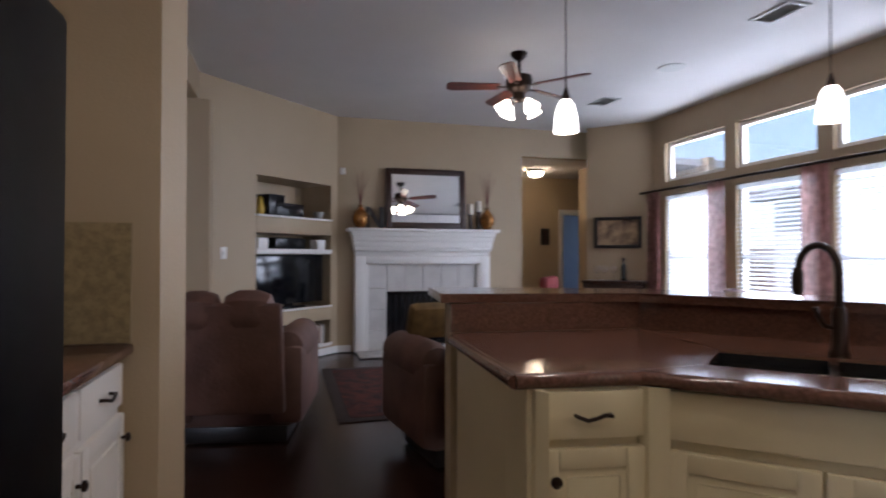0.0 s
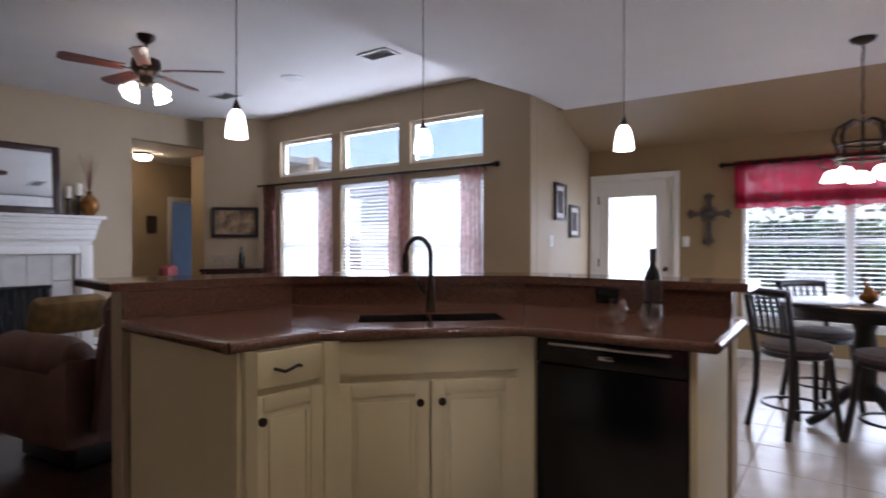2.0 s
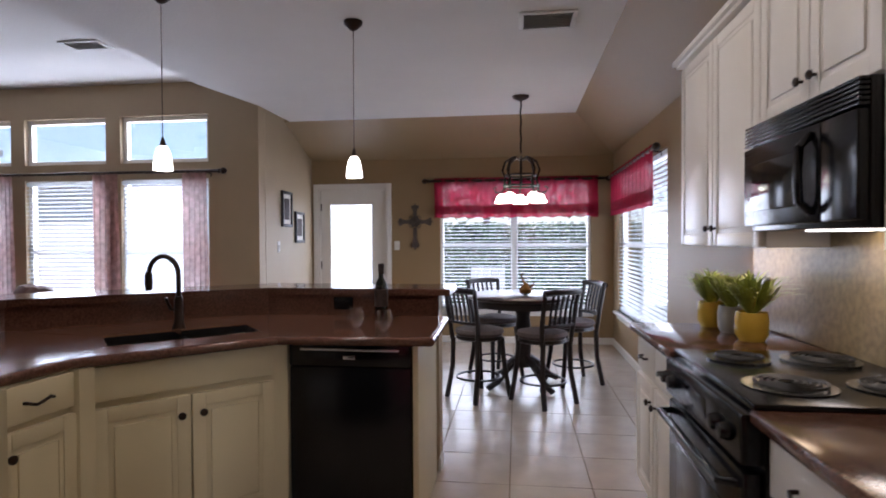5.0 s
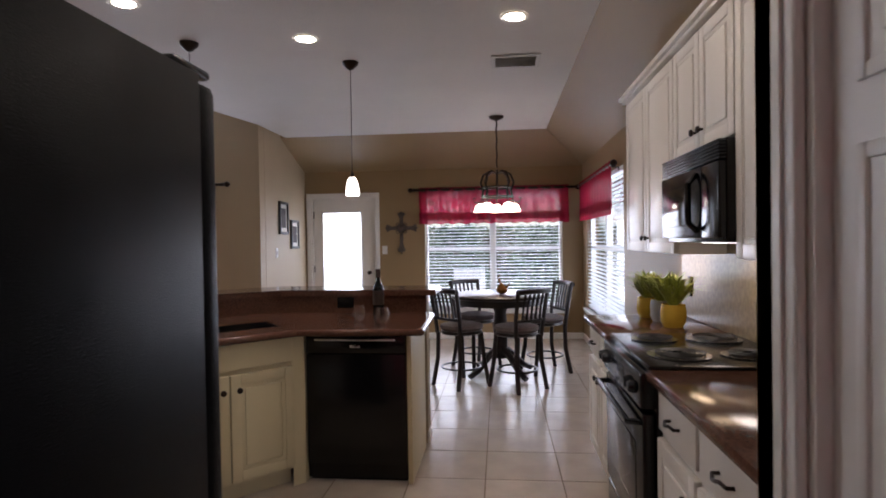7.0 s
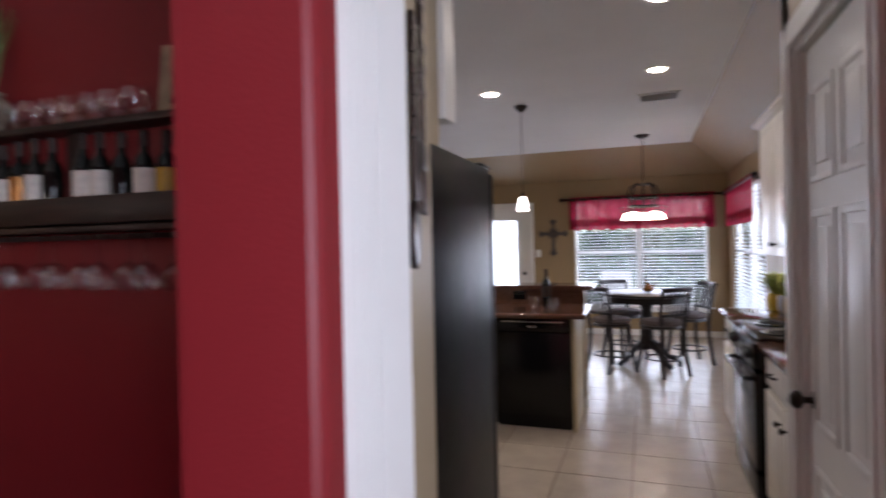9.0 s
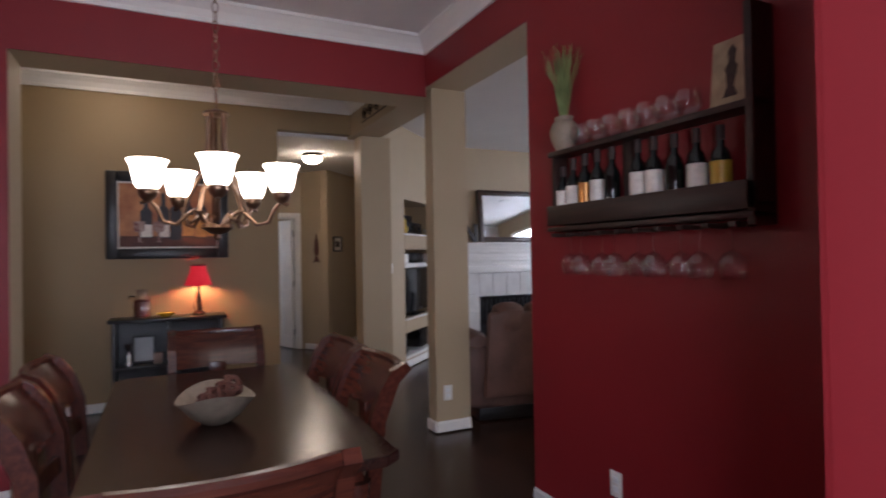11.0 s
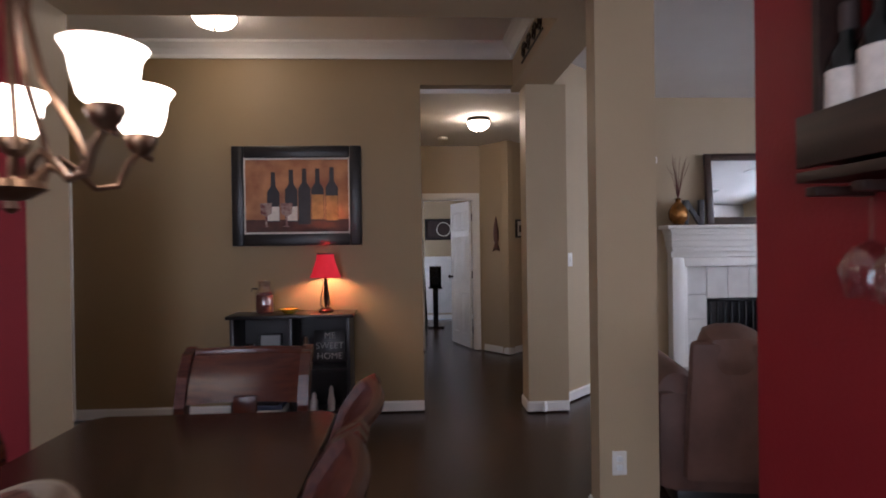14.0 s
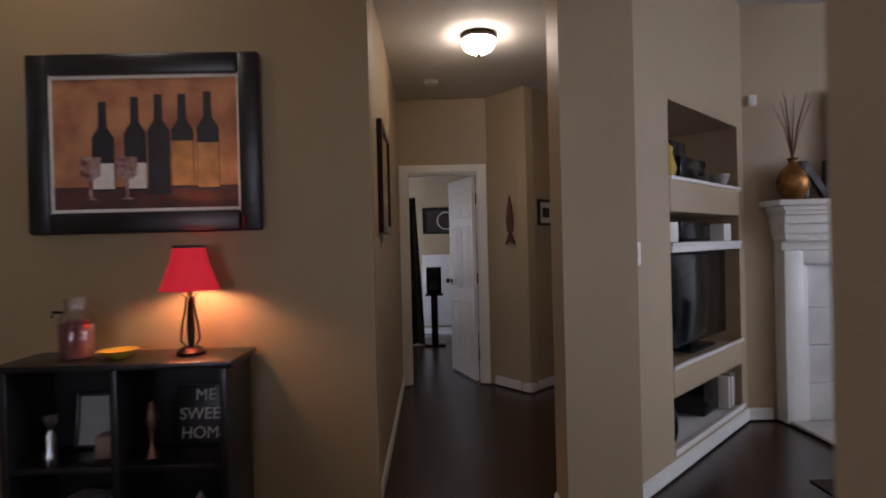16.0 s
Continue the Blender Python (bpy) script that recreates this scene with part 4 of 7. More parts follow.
SIX = [(0.10, 0.46, 0.80, 0.94), (0.54, 0.90, 0.80, 0.94), (0.10, 0.46, 0.44, 0.76), (0.54, 0.90, 0.44, 0.76), (0.10, 0.46, 0.08, 0.38), (0.54, 0.90, 0.08, 0.38)]
panel_door("door_1", pose(-1.214, YN + 0.03, 0.01), 0.897, 2.02, [], TRIM, "white garden door with a large bright glass lite, closed", 0.83, (0.14, 0.71, 0.25, 1.83))
panel_door("door_2", pose(1.972, 0.308, 0.01, 0, 0, -90), 0.606, 2.0, SIX, TRIM, "white six-panel pantry door, closed", 0.05)
panel_door("door_3", pose(-7.72, -0.165, 0.01, 0, 0, 198), 0.66, 2.0, SIX, TRIM, "white six-panel door standing open into the study", 0.60)
panel_door("door_4", pose(-3.94, -3.86, 0.01, 0, 0, 180), 0.87, 2.02, SIX, CHERRY, "dark wooden front door, closed", 0.80)
structure("window_9", box(-4.83, -3.9, -3.90, -3.88, 2.2, 2.62), PANE, "small window above the front door")

window("window_10", pose(2.3, -1.55, 0.60, 0, 0, -90), 1.30, 1.80, 1, 2, "white sash window of the dining room")

# ---- living room ----
fp = thing("fireplace", pose(-6.3, 2.83, 0, 0, 0, 90) @ Matrix.Diagonal((0.945, 1, 1.052, 1)), "white fireplace with a moulded mantel and pale stone surround", "fireplace")
# local x runs along the wall (world y), -y points into the room
for s in (-1, 1):
    x0 = s * 0.97
    part("pilaster", box(min(x0, x0 - s * 0.15), max(x0, x0 - s * 0.15), -0.13, -0.002, 0.0, 1.18, 0.006), TRIM, fp)
    part("inner_moulding", box(min(s * 0.82, s * 0.78), max(s * 0.82, s * 0.78), -0.11, -0.002, 0.0, 1.08, 0.008), TRIM, fp)
part("lintel", box(-0.82, 0.82, -0.13, -0.002, 1.085, 1.18, 0.006), TRIM, fp)
part("frieze", box(-0.97, 0.97, -0.10, -0.002, 1.182, 1.245, 0.003), TRIM, fp)
prof = [(0.10, 1.246), (0.16, 1.246), (0.165, 1.29), (0.175, 1.36), (0.20, 1.42), (0.225, 1.45), (0.225, 1.48)]
for (y0, z0), (y1, z1), grow in [(prof[i], prof[i + 1], i) for i in range(6)]:
    part("mantel_moulding", box(-0.97 - grow * 0.012, 0.97 + grow * 0.012, -max(y0, y1), -0.002, z0 + 0.0005, z1, 0.004), TRIM, fp)
part("shelf", box(-1.08, 1.08, -0.26, -0.002, 1.481, 1.52, 0.008), TRIM, fp)
for x0, x1, z0, z1 in [(-0.78, -0.52, 0.0, 0.26), (-0.78, -0.52, 0.262, 0.52), (-0.78, -0.52, 0.522, 0.78), (-0.78, -0.52, 0.782, 1.084), (0.52, 0.78, 0, 0.26), (0.52, 0.78, 0.262, 0.52), (0.52, 0.78, 0.522, 0.78), (0.52, 0.78, 0.782, 1.084),
                       (-0.518, -0.262, 0.74, 1.084), (-0.26, -0.002, 0.74, 1.084), (0.0, 0.258, 0.74, 1.084), (0.26, 0.518, 0.74, 1.084)]:
    part("tile", box(x0, x1 - 0.003, -0.06, -0.002, z0, z1 - 0.003, 0.003), MARBLE, fp, smooth=False)
part("tile", box(-0.518, 0.518, -0.06, -0.002, 0.0, 0.068, 0.003), MARBLE, fp, smooth=False)
bm = box(-0.52, 0.52, 0.40, 0.42, 0.02, 0.73)
box(-0.52, -0.50, 0.0, 0.40, 0.02, 0.73, 0, bm), box(0.50, 0.52, 0.0, 0.40, 0.02, 0.73, 0, bm), box(-0.5, 0.5, 0, 0.4, 0.0, 0.03, 0, bm), box(-0.5, 0.5, 0, 0.4, 0.72, 0.74, 0, bm)
part("firebox", bm, SOOT, fp, "sooty black firebox")
for q in ((-0.52, 0.52, 0.70, 0.74), (-0.52, 0.52, 0.068, 0.11)):
    part("screen_frame", box(q[0], q[1], -0.075, -0.058, q[2], q[3], 0.004), BLACK, fp)
part("glass_door", box(-0.50, 0.50, -0.044, -0.038, 0.11, 0.70), SCREEN, fp, "dark glass fireplace doors", smooth=False)
for k in range(12):
    part("screen_bar", box(-0.48 + k * 0.087, -0.465 + k * 0.087, -0.055, -0.05, 0.11, 0.70), SOOT, fp)
part("hearth", box(-0.95, 0.95, -0.55, -0.132, 0.001, 0.022, 0.004), MARBLE, fp, "flush pale stone hearth")
mr = thing("mirror", pose(-6.20, 2.86, 1.603, -5, 0, 90), "rectangular mirror in a dark carved wooden frame on the mantel", "mirror")
W, Hh, f = 1.09, 0.80, 0.08
for q in ((-W / 2, -W / 2 + f, 0, Hh), (W / 2 - f, W / 2, 0, Hh), (-W / 2 + f, W / 2 - f, 0, f), (-W / 2 + f, W / 2 - f, Hh - f, Hh)):
    part("frame", box(q[0], q[1], -0.045, -0.005, q[2], q[3], 0.01), DARKWOOD, mr)
part("glass", box(-W / 2 + f, W / 2 - f, -0.022, -0.016, f, Hh - f), MIRROR, mr, smooth=False)


def vase(m):
    v = thing("vase", m, "rounded gold and amber vase with dried reeds", "vase", "mantel vases")
    part("body", lathe([(0.035, 0), (0.06, 0.01), (0.10, 0.08), (0.105, 0.14), (0.075, 0.21), (0.03, 0.255), (0.028, 0.28), (0.04, 0.295)], 24), GOLD, v)
    rnd = random.Random(3)
    for k in range(16):
        a, b = rnd.uniform(0, 6.28), rnd.uniform(0.03, 0.13)
        part("reed", tube([(0, 0, 0.28), (b * 0.4 * math.cos(a), b * 0.4 * math.sin(a), 0.5), (b * math.cos(a), b * math.sin(a), 0.72 + rnd.uniform(-0.1, 0.06))], 0.003, 4, taper=0.4), REED, v)
    return v


v = vase(pose(-6.16, 1.98, 1.601))
copy_thing(v, pose(-6.16, 3.70, 1.601, 0, 0, 70))
lt = thing("letter_block", pose(-6.20, 2.17, 1.601, 0, 0, 90), "dark wooden letter N standing on the mantel", "decoration")
for q in ((-0.12, -0.06), (0.06, 0.12)):
    part("stroke", box(q[0], q[1], -0.02, 0.02, 0, 0.28, 0.003), BLACKWOOD, lt)
bm = bmesh.new()
prism([(-0.06, 0.28), (-0.06, 0.19), (0.06, 0.0), (0.06, 0.09)], -0.018, 0.018, 0, bm)
o = part("stroke", bm, BLACKWOOD, lt)
o.matrix_local = pose(0, 0, 0, 90)
for y, h in ((3.47, 0.20), (3.585, 0.24)):
    cs = thing("candlestick", pose(-6.17, y, 1.601), "dark turned candlestick with a thick white candle", "candlestick", "mantel candlesticks")
    part("stem", lathe([(0.045, 0), (0.045, 0.012), (0.015, 0.03), (0.02, h * 0.5), (0.012, h * 0.7), (0.015, h - 0.02), (0.045, h)], 18), BLACKWOOD, cs)
    part("candle", lathe([(0.036, h + 0.001), (0.036, h + 0.14), (0.03, h + 0.145)], 18), CREAMCLOTH, cs)
al = tagged(part("alarm_sensor", box(-6.299, -6.26, 1.735, 1.795, 2.30, 2.38, 0.01), TRIM, None), "small white motion sensor on the wall", "sensor")

# media niche, along the angled wall: local x from the pillar end, y into the wall
NI = pose(-4.75, 0.15, 0, 0, 0, 135)
ni = structure("media_niche", box(0.83, 2.09, 0.50, 0.52, 0.09, 2.16), BEIGE, "back of the built-in media niche")
ni.matrix_world = NI
for q in ((0.83, 0.85, 0.101, 0.50, 0.09, 2.16), (2.07, 2.09, 0.101, 0.50, 0.09, 2.16), (0.85, 2.07, 0.101, 0.50, 0.085, 0.109), (0.85, 2.07, 0.101, 0.50, 2.136, 2.16)):
    part("niche_side", box(*q), BEIGE, ni, smooth=False)
for z0, z1, l in ((0.11, 0.13, "white trim board"), (0.44, 0.60, "thick white shelf under the television"), (1.265, 1.30, "thin white shelf"), (1.50, 1.68, "thick white shelf")):
    part("shelf", box(0.851, 2.069, -0.012 if z1 - z0 < 0.1 else -0.006, 0.49, z0, z1, 0.004), TRIM if z1 - z0 < 0.1 else BEIGE, ni, l)
    part("shelf_lip", box(0.84, 2.075, -0.02, 0.0, z1, z1 + 0.022, 0.004), TRIM, ni, "white shelf edging")
tv = thing("television", NI @ pose(1.46, 0.10, 0.625), "large black flat television on the niche shelf", "television")
part("screen", box(-0.55, 0.55, -0.02, 0.03, 0.05, 0.63, 0.006), SCREEN, tv)
part("stand", box(-0.20, 0.20, -0.06, 0.10, 0.0, 0.02, 0.006), BLACK, tv)
part("neck", box(-0.06, 0.06, 0.0, 0.04, 0.02, 0.06), BLACK, tv)


def simple(name, m, bm, material, label, category, group=""):
    o = tagged(finish(name, bm, material, None, "", True), label, category, group)
    o.matrix_world = m
    return o


rc = thing("stereo_receiver", NI @ pose(1.45, 0.20, 1.703), "black stereo receiver on the top shelf", "receiver")
part("body", box(-0.22, 0.22, -0.12, 0.18, 0.0, 0.16, 0.006), BLACK, rc)
part("display", box(-0.15, 0.10, -0.123, -0.118, 0.09, 0.13), SCREEN, rc)
part("dial", lathe([(0.025, 0), (0.025, 0.02)], 16, (0, 0, 0)), STEEL, rc).matrix_local = pose(0.16, -0.12, 0.08, 90)
simple("media_box", NI @ pose(1.25, 0.2, 1.703), box(-0.12, 0.12, -0.1, 0.15, 0, 0.25, 0.006), BLACK, "tall black media box on the niche shelf", "media box")
simple("yellow_figurine", NI @ pose(0.95, 0.05, 1.703), lathe([(0.04, 0), (0.055, 0.05), (0.04, 0.10), (0.03, 0.14), (0.035, 0.17), (0.01, 0.2)], 16), YELLOWPOT, "small yellow ceramic figurine on the shelf", "figurine")
simple("teacup", NI @ pose(1.93, 0.08, 1.703), lathe([(0.03, 0), (0.06, 0.05), (0.068, 0.09), (0.06, 0.09), (0.05, 0.05), (0.02, 0.012)], 18), GREY, "patterned grey ceramic cup on the shelf", "cup")
for x in (0.98, 1.93):
    simple("small_speaker", NI @ pose(x, 0.08, 1.323), box(-0.07, 0.07, -0.05, 0.08, 0, 0.12, 0.006), TRIM, "small white box speaker on the shelf", "speaker", "white speakers")
simple("center_speaker", NI @ pose(1.45, 0.15, 1.323), box(-0.25, 0.25, -0.08, 0.12, 0, 0.13, 0.008), BLACK, "black centre speaker on the shelf", "speaker")
simple("subwoofer", NI @ pose(1.68, 0.22, 0.153), box(-0.14, 0.14, -0.14, 0.18, 0, 0.27, 0.008), BLACK, "black subwoofer at the foot of the niche", "speaker")
simple("air_purifier", NI @ pose(0.97, 0.10, 0.153), lathe([(0.06, 0), (0.07, 0.05), (0.07, 0.12), (0.055, 0.19), (0.02, 0.22)], 18), BLACK, "rounded dark ornament in the niche", "ornament")
for k, (t, h, c) in enumerate(((0.03, 0.22, PAPER), (0.025, 0.24, BRICK), (0.03, 0.21, PAPER), (0.02, 0.23, GREY))):
    simple("book", NI @ pose(1.86 + k * 0.036, 0.10, 0.153), box(-t / 2, t / 2, -0.08, 0.08, 0, h, 0.003), c, "worn upright book in the niche", "book", "niche books")


def recliner(m, w, label, cushions=1):
    """An overstuffed armchair that looks to +y; w: width over the arms."""
    c = thing("recliner", m, label, "armchair")
    hw = w / 2
    part("base", box(-hw + 0.06, hw - 0.06, -0.36, 0.34, 0.10, 0.34, 0.05), LEATHER, c)
    part("foot", box(-hw + 0.12, hw - 0.12, -0.30, 0.26, 0.0, 0.10, 0.01), BLACKWOOD, c, "dark wooden base")
    for s in (-1, 1):
        bm = box(s * (hw - 0.11) - 0.11, s * (hw - 0.11) + 0.11, -0.40, 0.42, 0.12, 0.60, 0.06)
        part("arm", bm, LEATHER, c)
        o = part("arm_pad", lathe([(0.02, 0), (0.10, 0.03), (0.125, 0.12), (0.125, 0.66), (0.10, 0.76), (0.02, 0.80)], 16), LEATHER, c)
        o.matrix_local = pose(s * (hw - 0.11), 0.42, 0.57, 90)
    iw = (w - 0.44) / cushions
    for k in range(cushions):
        x0 = -hw + 0.22 + k * iw
        part("seat_cushion", box(x0 + 0.005, x0 + iw - 0.005, -0.28, 0.42, 0.34, 0.50, 0.06), LEATHER, c)
        b = part("back_cushion", box(x0 - 0.06, x0 + iw + 0.06, -0.09, 0.09, 0.0, 0.44, 0.07), LEATHER, c)
        b.matrix_local = pose(0, -0.40, 0.34, 12)
        for x1, x2, tilt in ((x0 - 0.07, x0 + iw * 0.47, 15), (x0 + iw * 0.45, x0 + iw + 0.07, 13)):
            h = part("head_cushion", box(x1, x2, -0.115, 0.125, 0.0, 0.26, 0.105), LEATHER, c)
            h.matrix_local = pose(0, -0.50, 0.675, tilt)
    o = part("back_panel", box(-hw + 0.10, hw - 0.10, -0.05, 0.02, 0.0, 0.66, 0.03), LEATHER, c)
    o.matrix_local = pose(0, -0.46, 0.22, 12)
    return c


recliner(pose(-3.14, 0.80, 0, 0, 0, 80) @ Matrix.Diagonal((1, 1, 1.10, 1)), 0.92, "brown overstuffed recliner with a puffy rolled headrest")
recliner(pose(-2.45, 2.55, 0, 0, 0, 98) @ Matrix.Diagonal((1, 1, 1.06, 1)), 1.60, "brown upholstered loveseat behind the peninsula", 2)
recliner(pose(-3.6, 4.75, 0, 0, 0, 150), 0.92, "dark brown armchair below the windows")
th = simple("throw_pillow", pose(-2.50, 2.05, 0.80, 20, 0, 98), box(-0.22, 0.22, -0.07, 0.07, -0.1, 0.14, 0.06), mat("woven_gold", (0.22, 0.14, 0.05), 0.9, vary=0.5, scale=12, bump=0.2), "gold patterned throw pillow on the loveseat", "pillow")
rc2 = thing("accent_chair", pose(-5.3, 3.95, 0, 0, 0, 140), "small chair with a rounded dark red back", "chair")
part("seat", box(-0.28, 0.28, -0.25, 0.28, 0.25, 0.45, 0.06), mat("red_cloth", (0.16, 0.012, 0.012), 0.8, vary=0.3, scale=20, bump=0.2), rc2)
part("back", box(-0.27, 0.27, -0.30, -0.18, 0.42, 1.0, 0.05), bpy.data.materials["red_cloth"], rc2)
for x in (-0.22, 0.22):
    for y in (-0.2, 0.22):
        part("leg", box(x - 0.02, x + 0.02, y - 0.02, y + 0.02, 0, 0.26, 0.004), DARKWOOD, rc2)
rug = thing("rug", pose(-4.2, 2.55, -0.011), "dark red patterned area rug before the fireplace", "rug")
part("field", box(-0.95, 0.95, -1.0, 1.0, 0, 0.011, 0.003), RUGMAT, rug)
part("border", box(-1.05, 1.05, -1.1, 1.1, 0, 0.008, 0.003), DARKPAPER, rug)

# corner console
cn = thing("console_table", pose(-5.62, 5.32, 0, 0, 0, 45), "dark wooden console in the corner with glassware on it", "console table")
part("top", box(-0.40, 0.40, -0.18, 0.16, 0.88, 0.92, 0.006), DARKWOOD, cn)
for x in (-0.36, 0.36):
    for y in (-0.14, 0.12):
        part("leg", box(x - 0.022, x + 0.022, y - 0.022, y + 0.022, 0, 0.88, 0.003), DARKWOOD, cn)
part("drawer", box(-0.33, 0.33, -0.16, 0.12, 0.76, 0.88, 0.004), DARKWOOD, cn)


def bottle(m, h=0.30, label_mat=None, label="dark green wine bottle with a pale label"):
    b = thing("wine_bottle", m, label, "bottle", "wine bottles")
    k = h / 0.30
    part("glass", lathe([(0.036, 0), (0.037, 0.005), (0.037, 0.17 * k), (0.030, 0.20 * k), (0.015, 0.225 * k), (0.0135, 0.29 * k), (0.0155, 0.292 * k), (0.0155, 0.30 * k)], 18), BOTTLE, b)
    part("capsule", lathe([(0.0145, 0.245 * k), (0.0162, 0.25 * k), (0.0166, 0.302 * k)], 14), DARKPAPER, b)
    if label_mat:
        part("label", lathe([(0.0378, 0.075), (0.0378, 0.165 * k)], 18, caps=False), label_mat, b)
    return b


def wineglass(m, label="clear stemmed wine glass", stem=0.09, bowl=0.036, name="wine_glass", group="wine glasses"):
    g = thing(name, m, label, "glass", group)
    if stem:
        part("foot", lathe([(0.034, 0), (0.034, 0.003), (0.004, 0.006)], 18), CLEAR, g)
        part("stem", lathe([(0.0038, 0.006), (0.0035, stem)], 8), CLEAR, g)
    k = bowl / 0.036
    part("bowl", lathe([(0.003, stem), (0.022 * k, stem + 0.012), (0.036 * k, stem + 0.045), (0.037 * k, stem + 0.06), (0.029 * k, stem + 0.105)], 18, caps=False), CLEAR, g)
    return g


C45 = pose(-5.62, 5.32, 0.921, 0, 0, 45)
bottle(C45 @ pose(0.12, 0, 0))
for x in (-0.22, -0.12, 0.0):
    wineglass(C45 @ pose(x, -0.05, 0), bowl=0.05)


def framed(name, m, w, h, f, fmat, art, label, category="picture", mount=None):
    p = thing(name, m, label, category)
    for q in ((-w / 2, -w / 2 + f, 0, h), (w / 2 - f, w / 2, 0, h), (-w / 2 + f, w / 2 - f, 0, f), (-w / 2 + f, w / 2 - f, h - f, h)):
        part("frame", box(q[0], q[1], -0.032, -0.001, q[2], q[3], 0.006), fmat, p)
    part("print", box(-w / 2 + f, w / 2 - f, -0.014, -0.008, f, h - f), art, p, smooth=False)
    if mount:
        g = part("mount", box(-w / 2 + f + mount, w / 2 - f - mount, -0.018, -0.0145, f + mount, h - f - mount), DARKPAPER, p, smooth=False)
    return p


MAP = mat("old_map_print", (0.45, 0.32, 0.18), 0.5, vary=0.5, scale=7, color2=(0.10, 0.06, 0.04), bump=0)
framed("framed_picture", pose(-5.745, 5.45, 1.355, 0, 0, 45), 0.64, 0.43, 0.045, BLACKWOOD, MAP, "dark framed old map above the console")
for y, z, h in ((6.55, 1.52, 0.42), (7.02, 1.33, 0.39)):
    framed("photo_frame", pose(-1.23 - (y - 5.925) * 0.0593, y, z, 0, 0, 93.4), 0.34, h, 0.035, BLACKWOOD, PAPER, "black framed photograph on the return wall", mount=0.05)

# ---- lamps and ceiling things ----
fan = thing("ceiling_fan", pose(-3.53, 3.06, 3.05), "dark ceiling fan with reddish wooden blades and four lit glass shades", "ceiling fan")
part("canopy", lathe([(0.075, 0), (0.07, -0.03), (0.025, -0.07)], 20), BRONZE, fan)
part("down_rod", lathe([(0.014, -0.07), (0.014, -0.19)], 10), BRONZE, fan)
part("motor", lathe([(0.03, -0.19), (0.11, -0.21), (0.12, -0.25), (0.12, -0.30), (0.09, -0.34), (0.06, -0.36), (0.05, -0.42), (0.02, -0.44)], 24), BRONZE, fan)
BLADE = wood("fan_blade_wood", (0.16, 0.035, 0.02), (0.07, 0.016, 0.01), 0.3)
for k in range(5):
    a = 40 + k * 72
    bm = prism([(0.17, -0.05), (0.60, -0.068), (0.645, -0.04), (0.645, 0.04), (0.60, 0.068), (0.17, 0.05)], -0.005, 0.005, 0.002)
    o = part("blade", bm, BLADE, fan)
    o.matrix_local = pose(0, 0, -0.30, 0, 0, a) @ pose(0, 0, 0, 12)
    o = part("blade_arm", box(0.08, 0.20, -0.018, 0.018, -0.004, 0.004, 0.003), BRONZE, fan)
    o.matrix_local = pose(0, 0, -0.305, 0, 0, a)
BELL = [(0.022, 0.0), (0.032, 0.015), (0.045, 0.05), (0.058, 0.085), (0.072, 0.105), (0.069, 0.106), (0.055, 0.085), (0.042, 0.05), (0.026, 0.016)]
for k in range(4):
    a = radians(15 + k * 90)
    part("lamp_arm", tube([(0.04 * math.cos(a), 0.04 * math.sin(a), -0.41), (0.10 * math.cos(a), 0.10 * math.sin(a), -0.42), (0.13 * math.cos(a), 0.13 * math.sin(a), -0.46)], 0.008, 8), BRONZE, fan)
    o = part("shade", lathe(BELL, 18), SHADE, fan, "lit frosted glass bell shade")
    o.matrix_local = pose(0.12 * math.cos(a), 0.12 * math.sin(a), -0.445, 0, 0, math.degrees(a)) @ pose(0, 0, 0, 0, 145, 0)
for x, y in ((-0.99, 2.20), (-0.54, 3.09), (0.41, 3.65)):
    ceil_z = 2.755
    p = thing("pendant_lamp", pose(x, y, ceil_z), "small pendant lamp with a lit white glass shade", "pendant lamp", "bar pendants")
    part("canopy", lathe([(0.062, 0), (0.058, -0.02), (0.02, -0.055), (0.006, -0.06)], 20), BRONZE, p)
    part("cord", lathe([(0.003, -0.06), (0.003, -0.82)], 6), BRONZE, p)
    part("socket", lathe([(0.006, -0.81), (0.012, -0.83), (0.022, -0.865)], 16), BRONZE, p)
    part("shade", lathe([(0.020, -0.86), (0.036, -0.885), (0.047, -0.935), (0.052, -0.995), (0.049, -0.995), (0.043, -0.935), (0.022, -0.875)], 20), SHADE_DAY, p)
# the last two are unseen, added to brighten the cabinet fronts
for x, y in ((0.25, 3.12), (1.61, 2.93), (-0.55, 2.44), (1.60, 1.55), (0.25, 1.45)):
    d = thing("downlight", pose(x, y, 2.755), "white recessed ceiling downlight, lit", "downlight", "recessed downlights")
    part("ring", lathe([(0.075, -0.004), (0.085, -0.001), (0.078, -0.008), (0.058, -0.006)], 24, caps=False), TRIM, d)
    part("bulb", lathe([(0.058, -0.005), (0.03, -0.009)], 20), CANLIGHT, d)


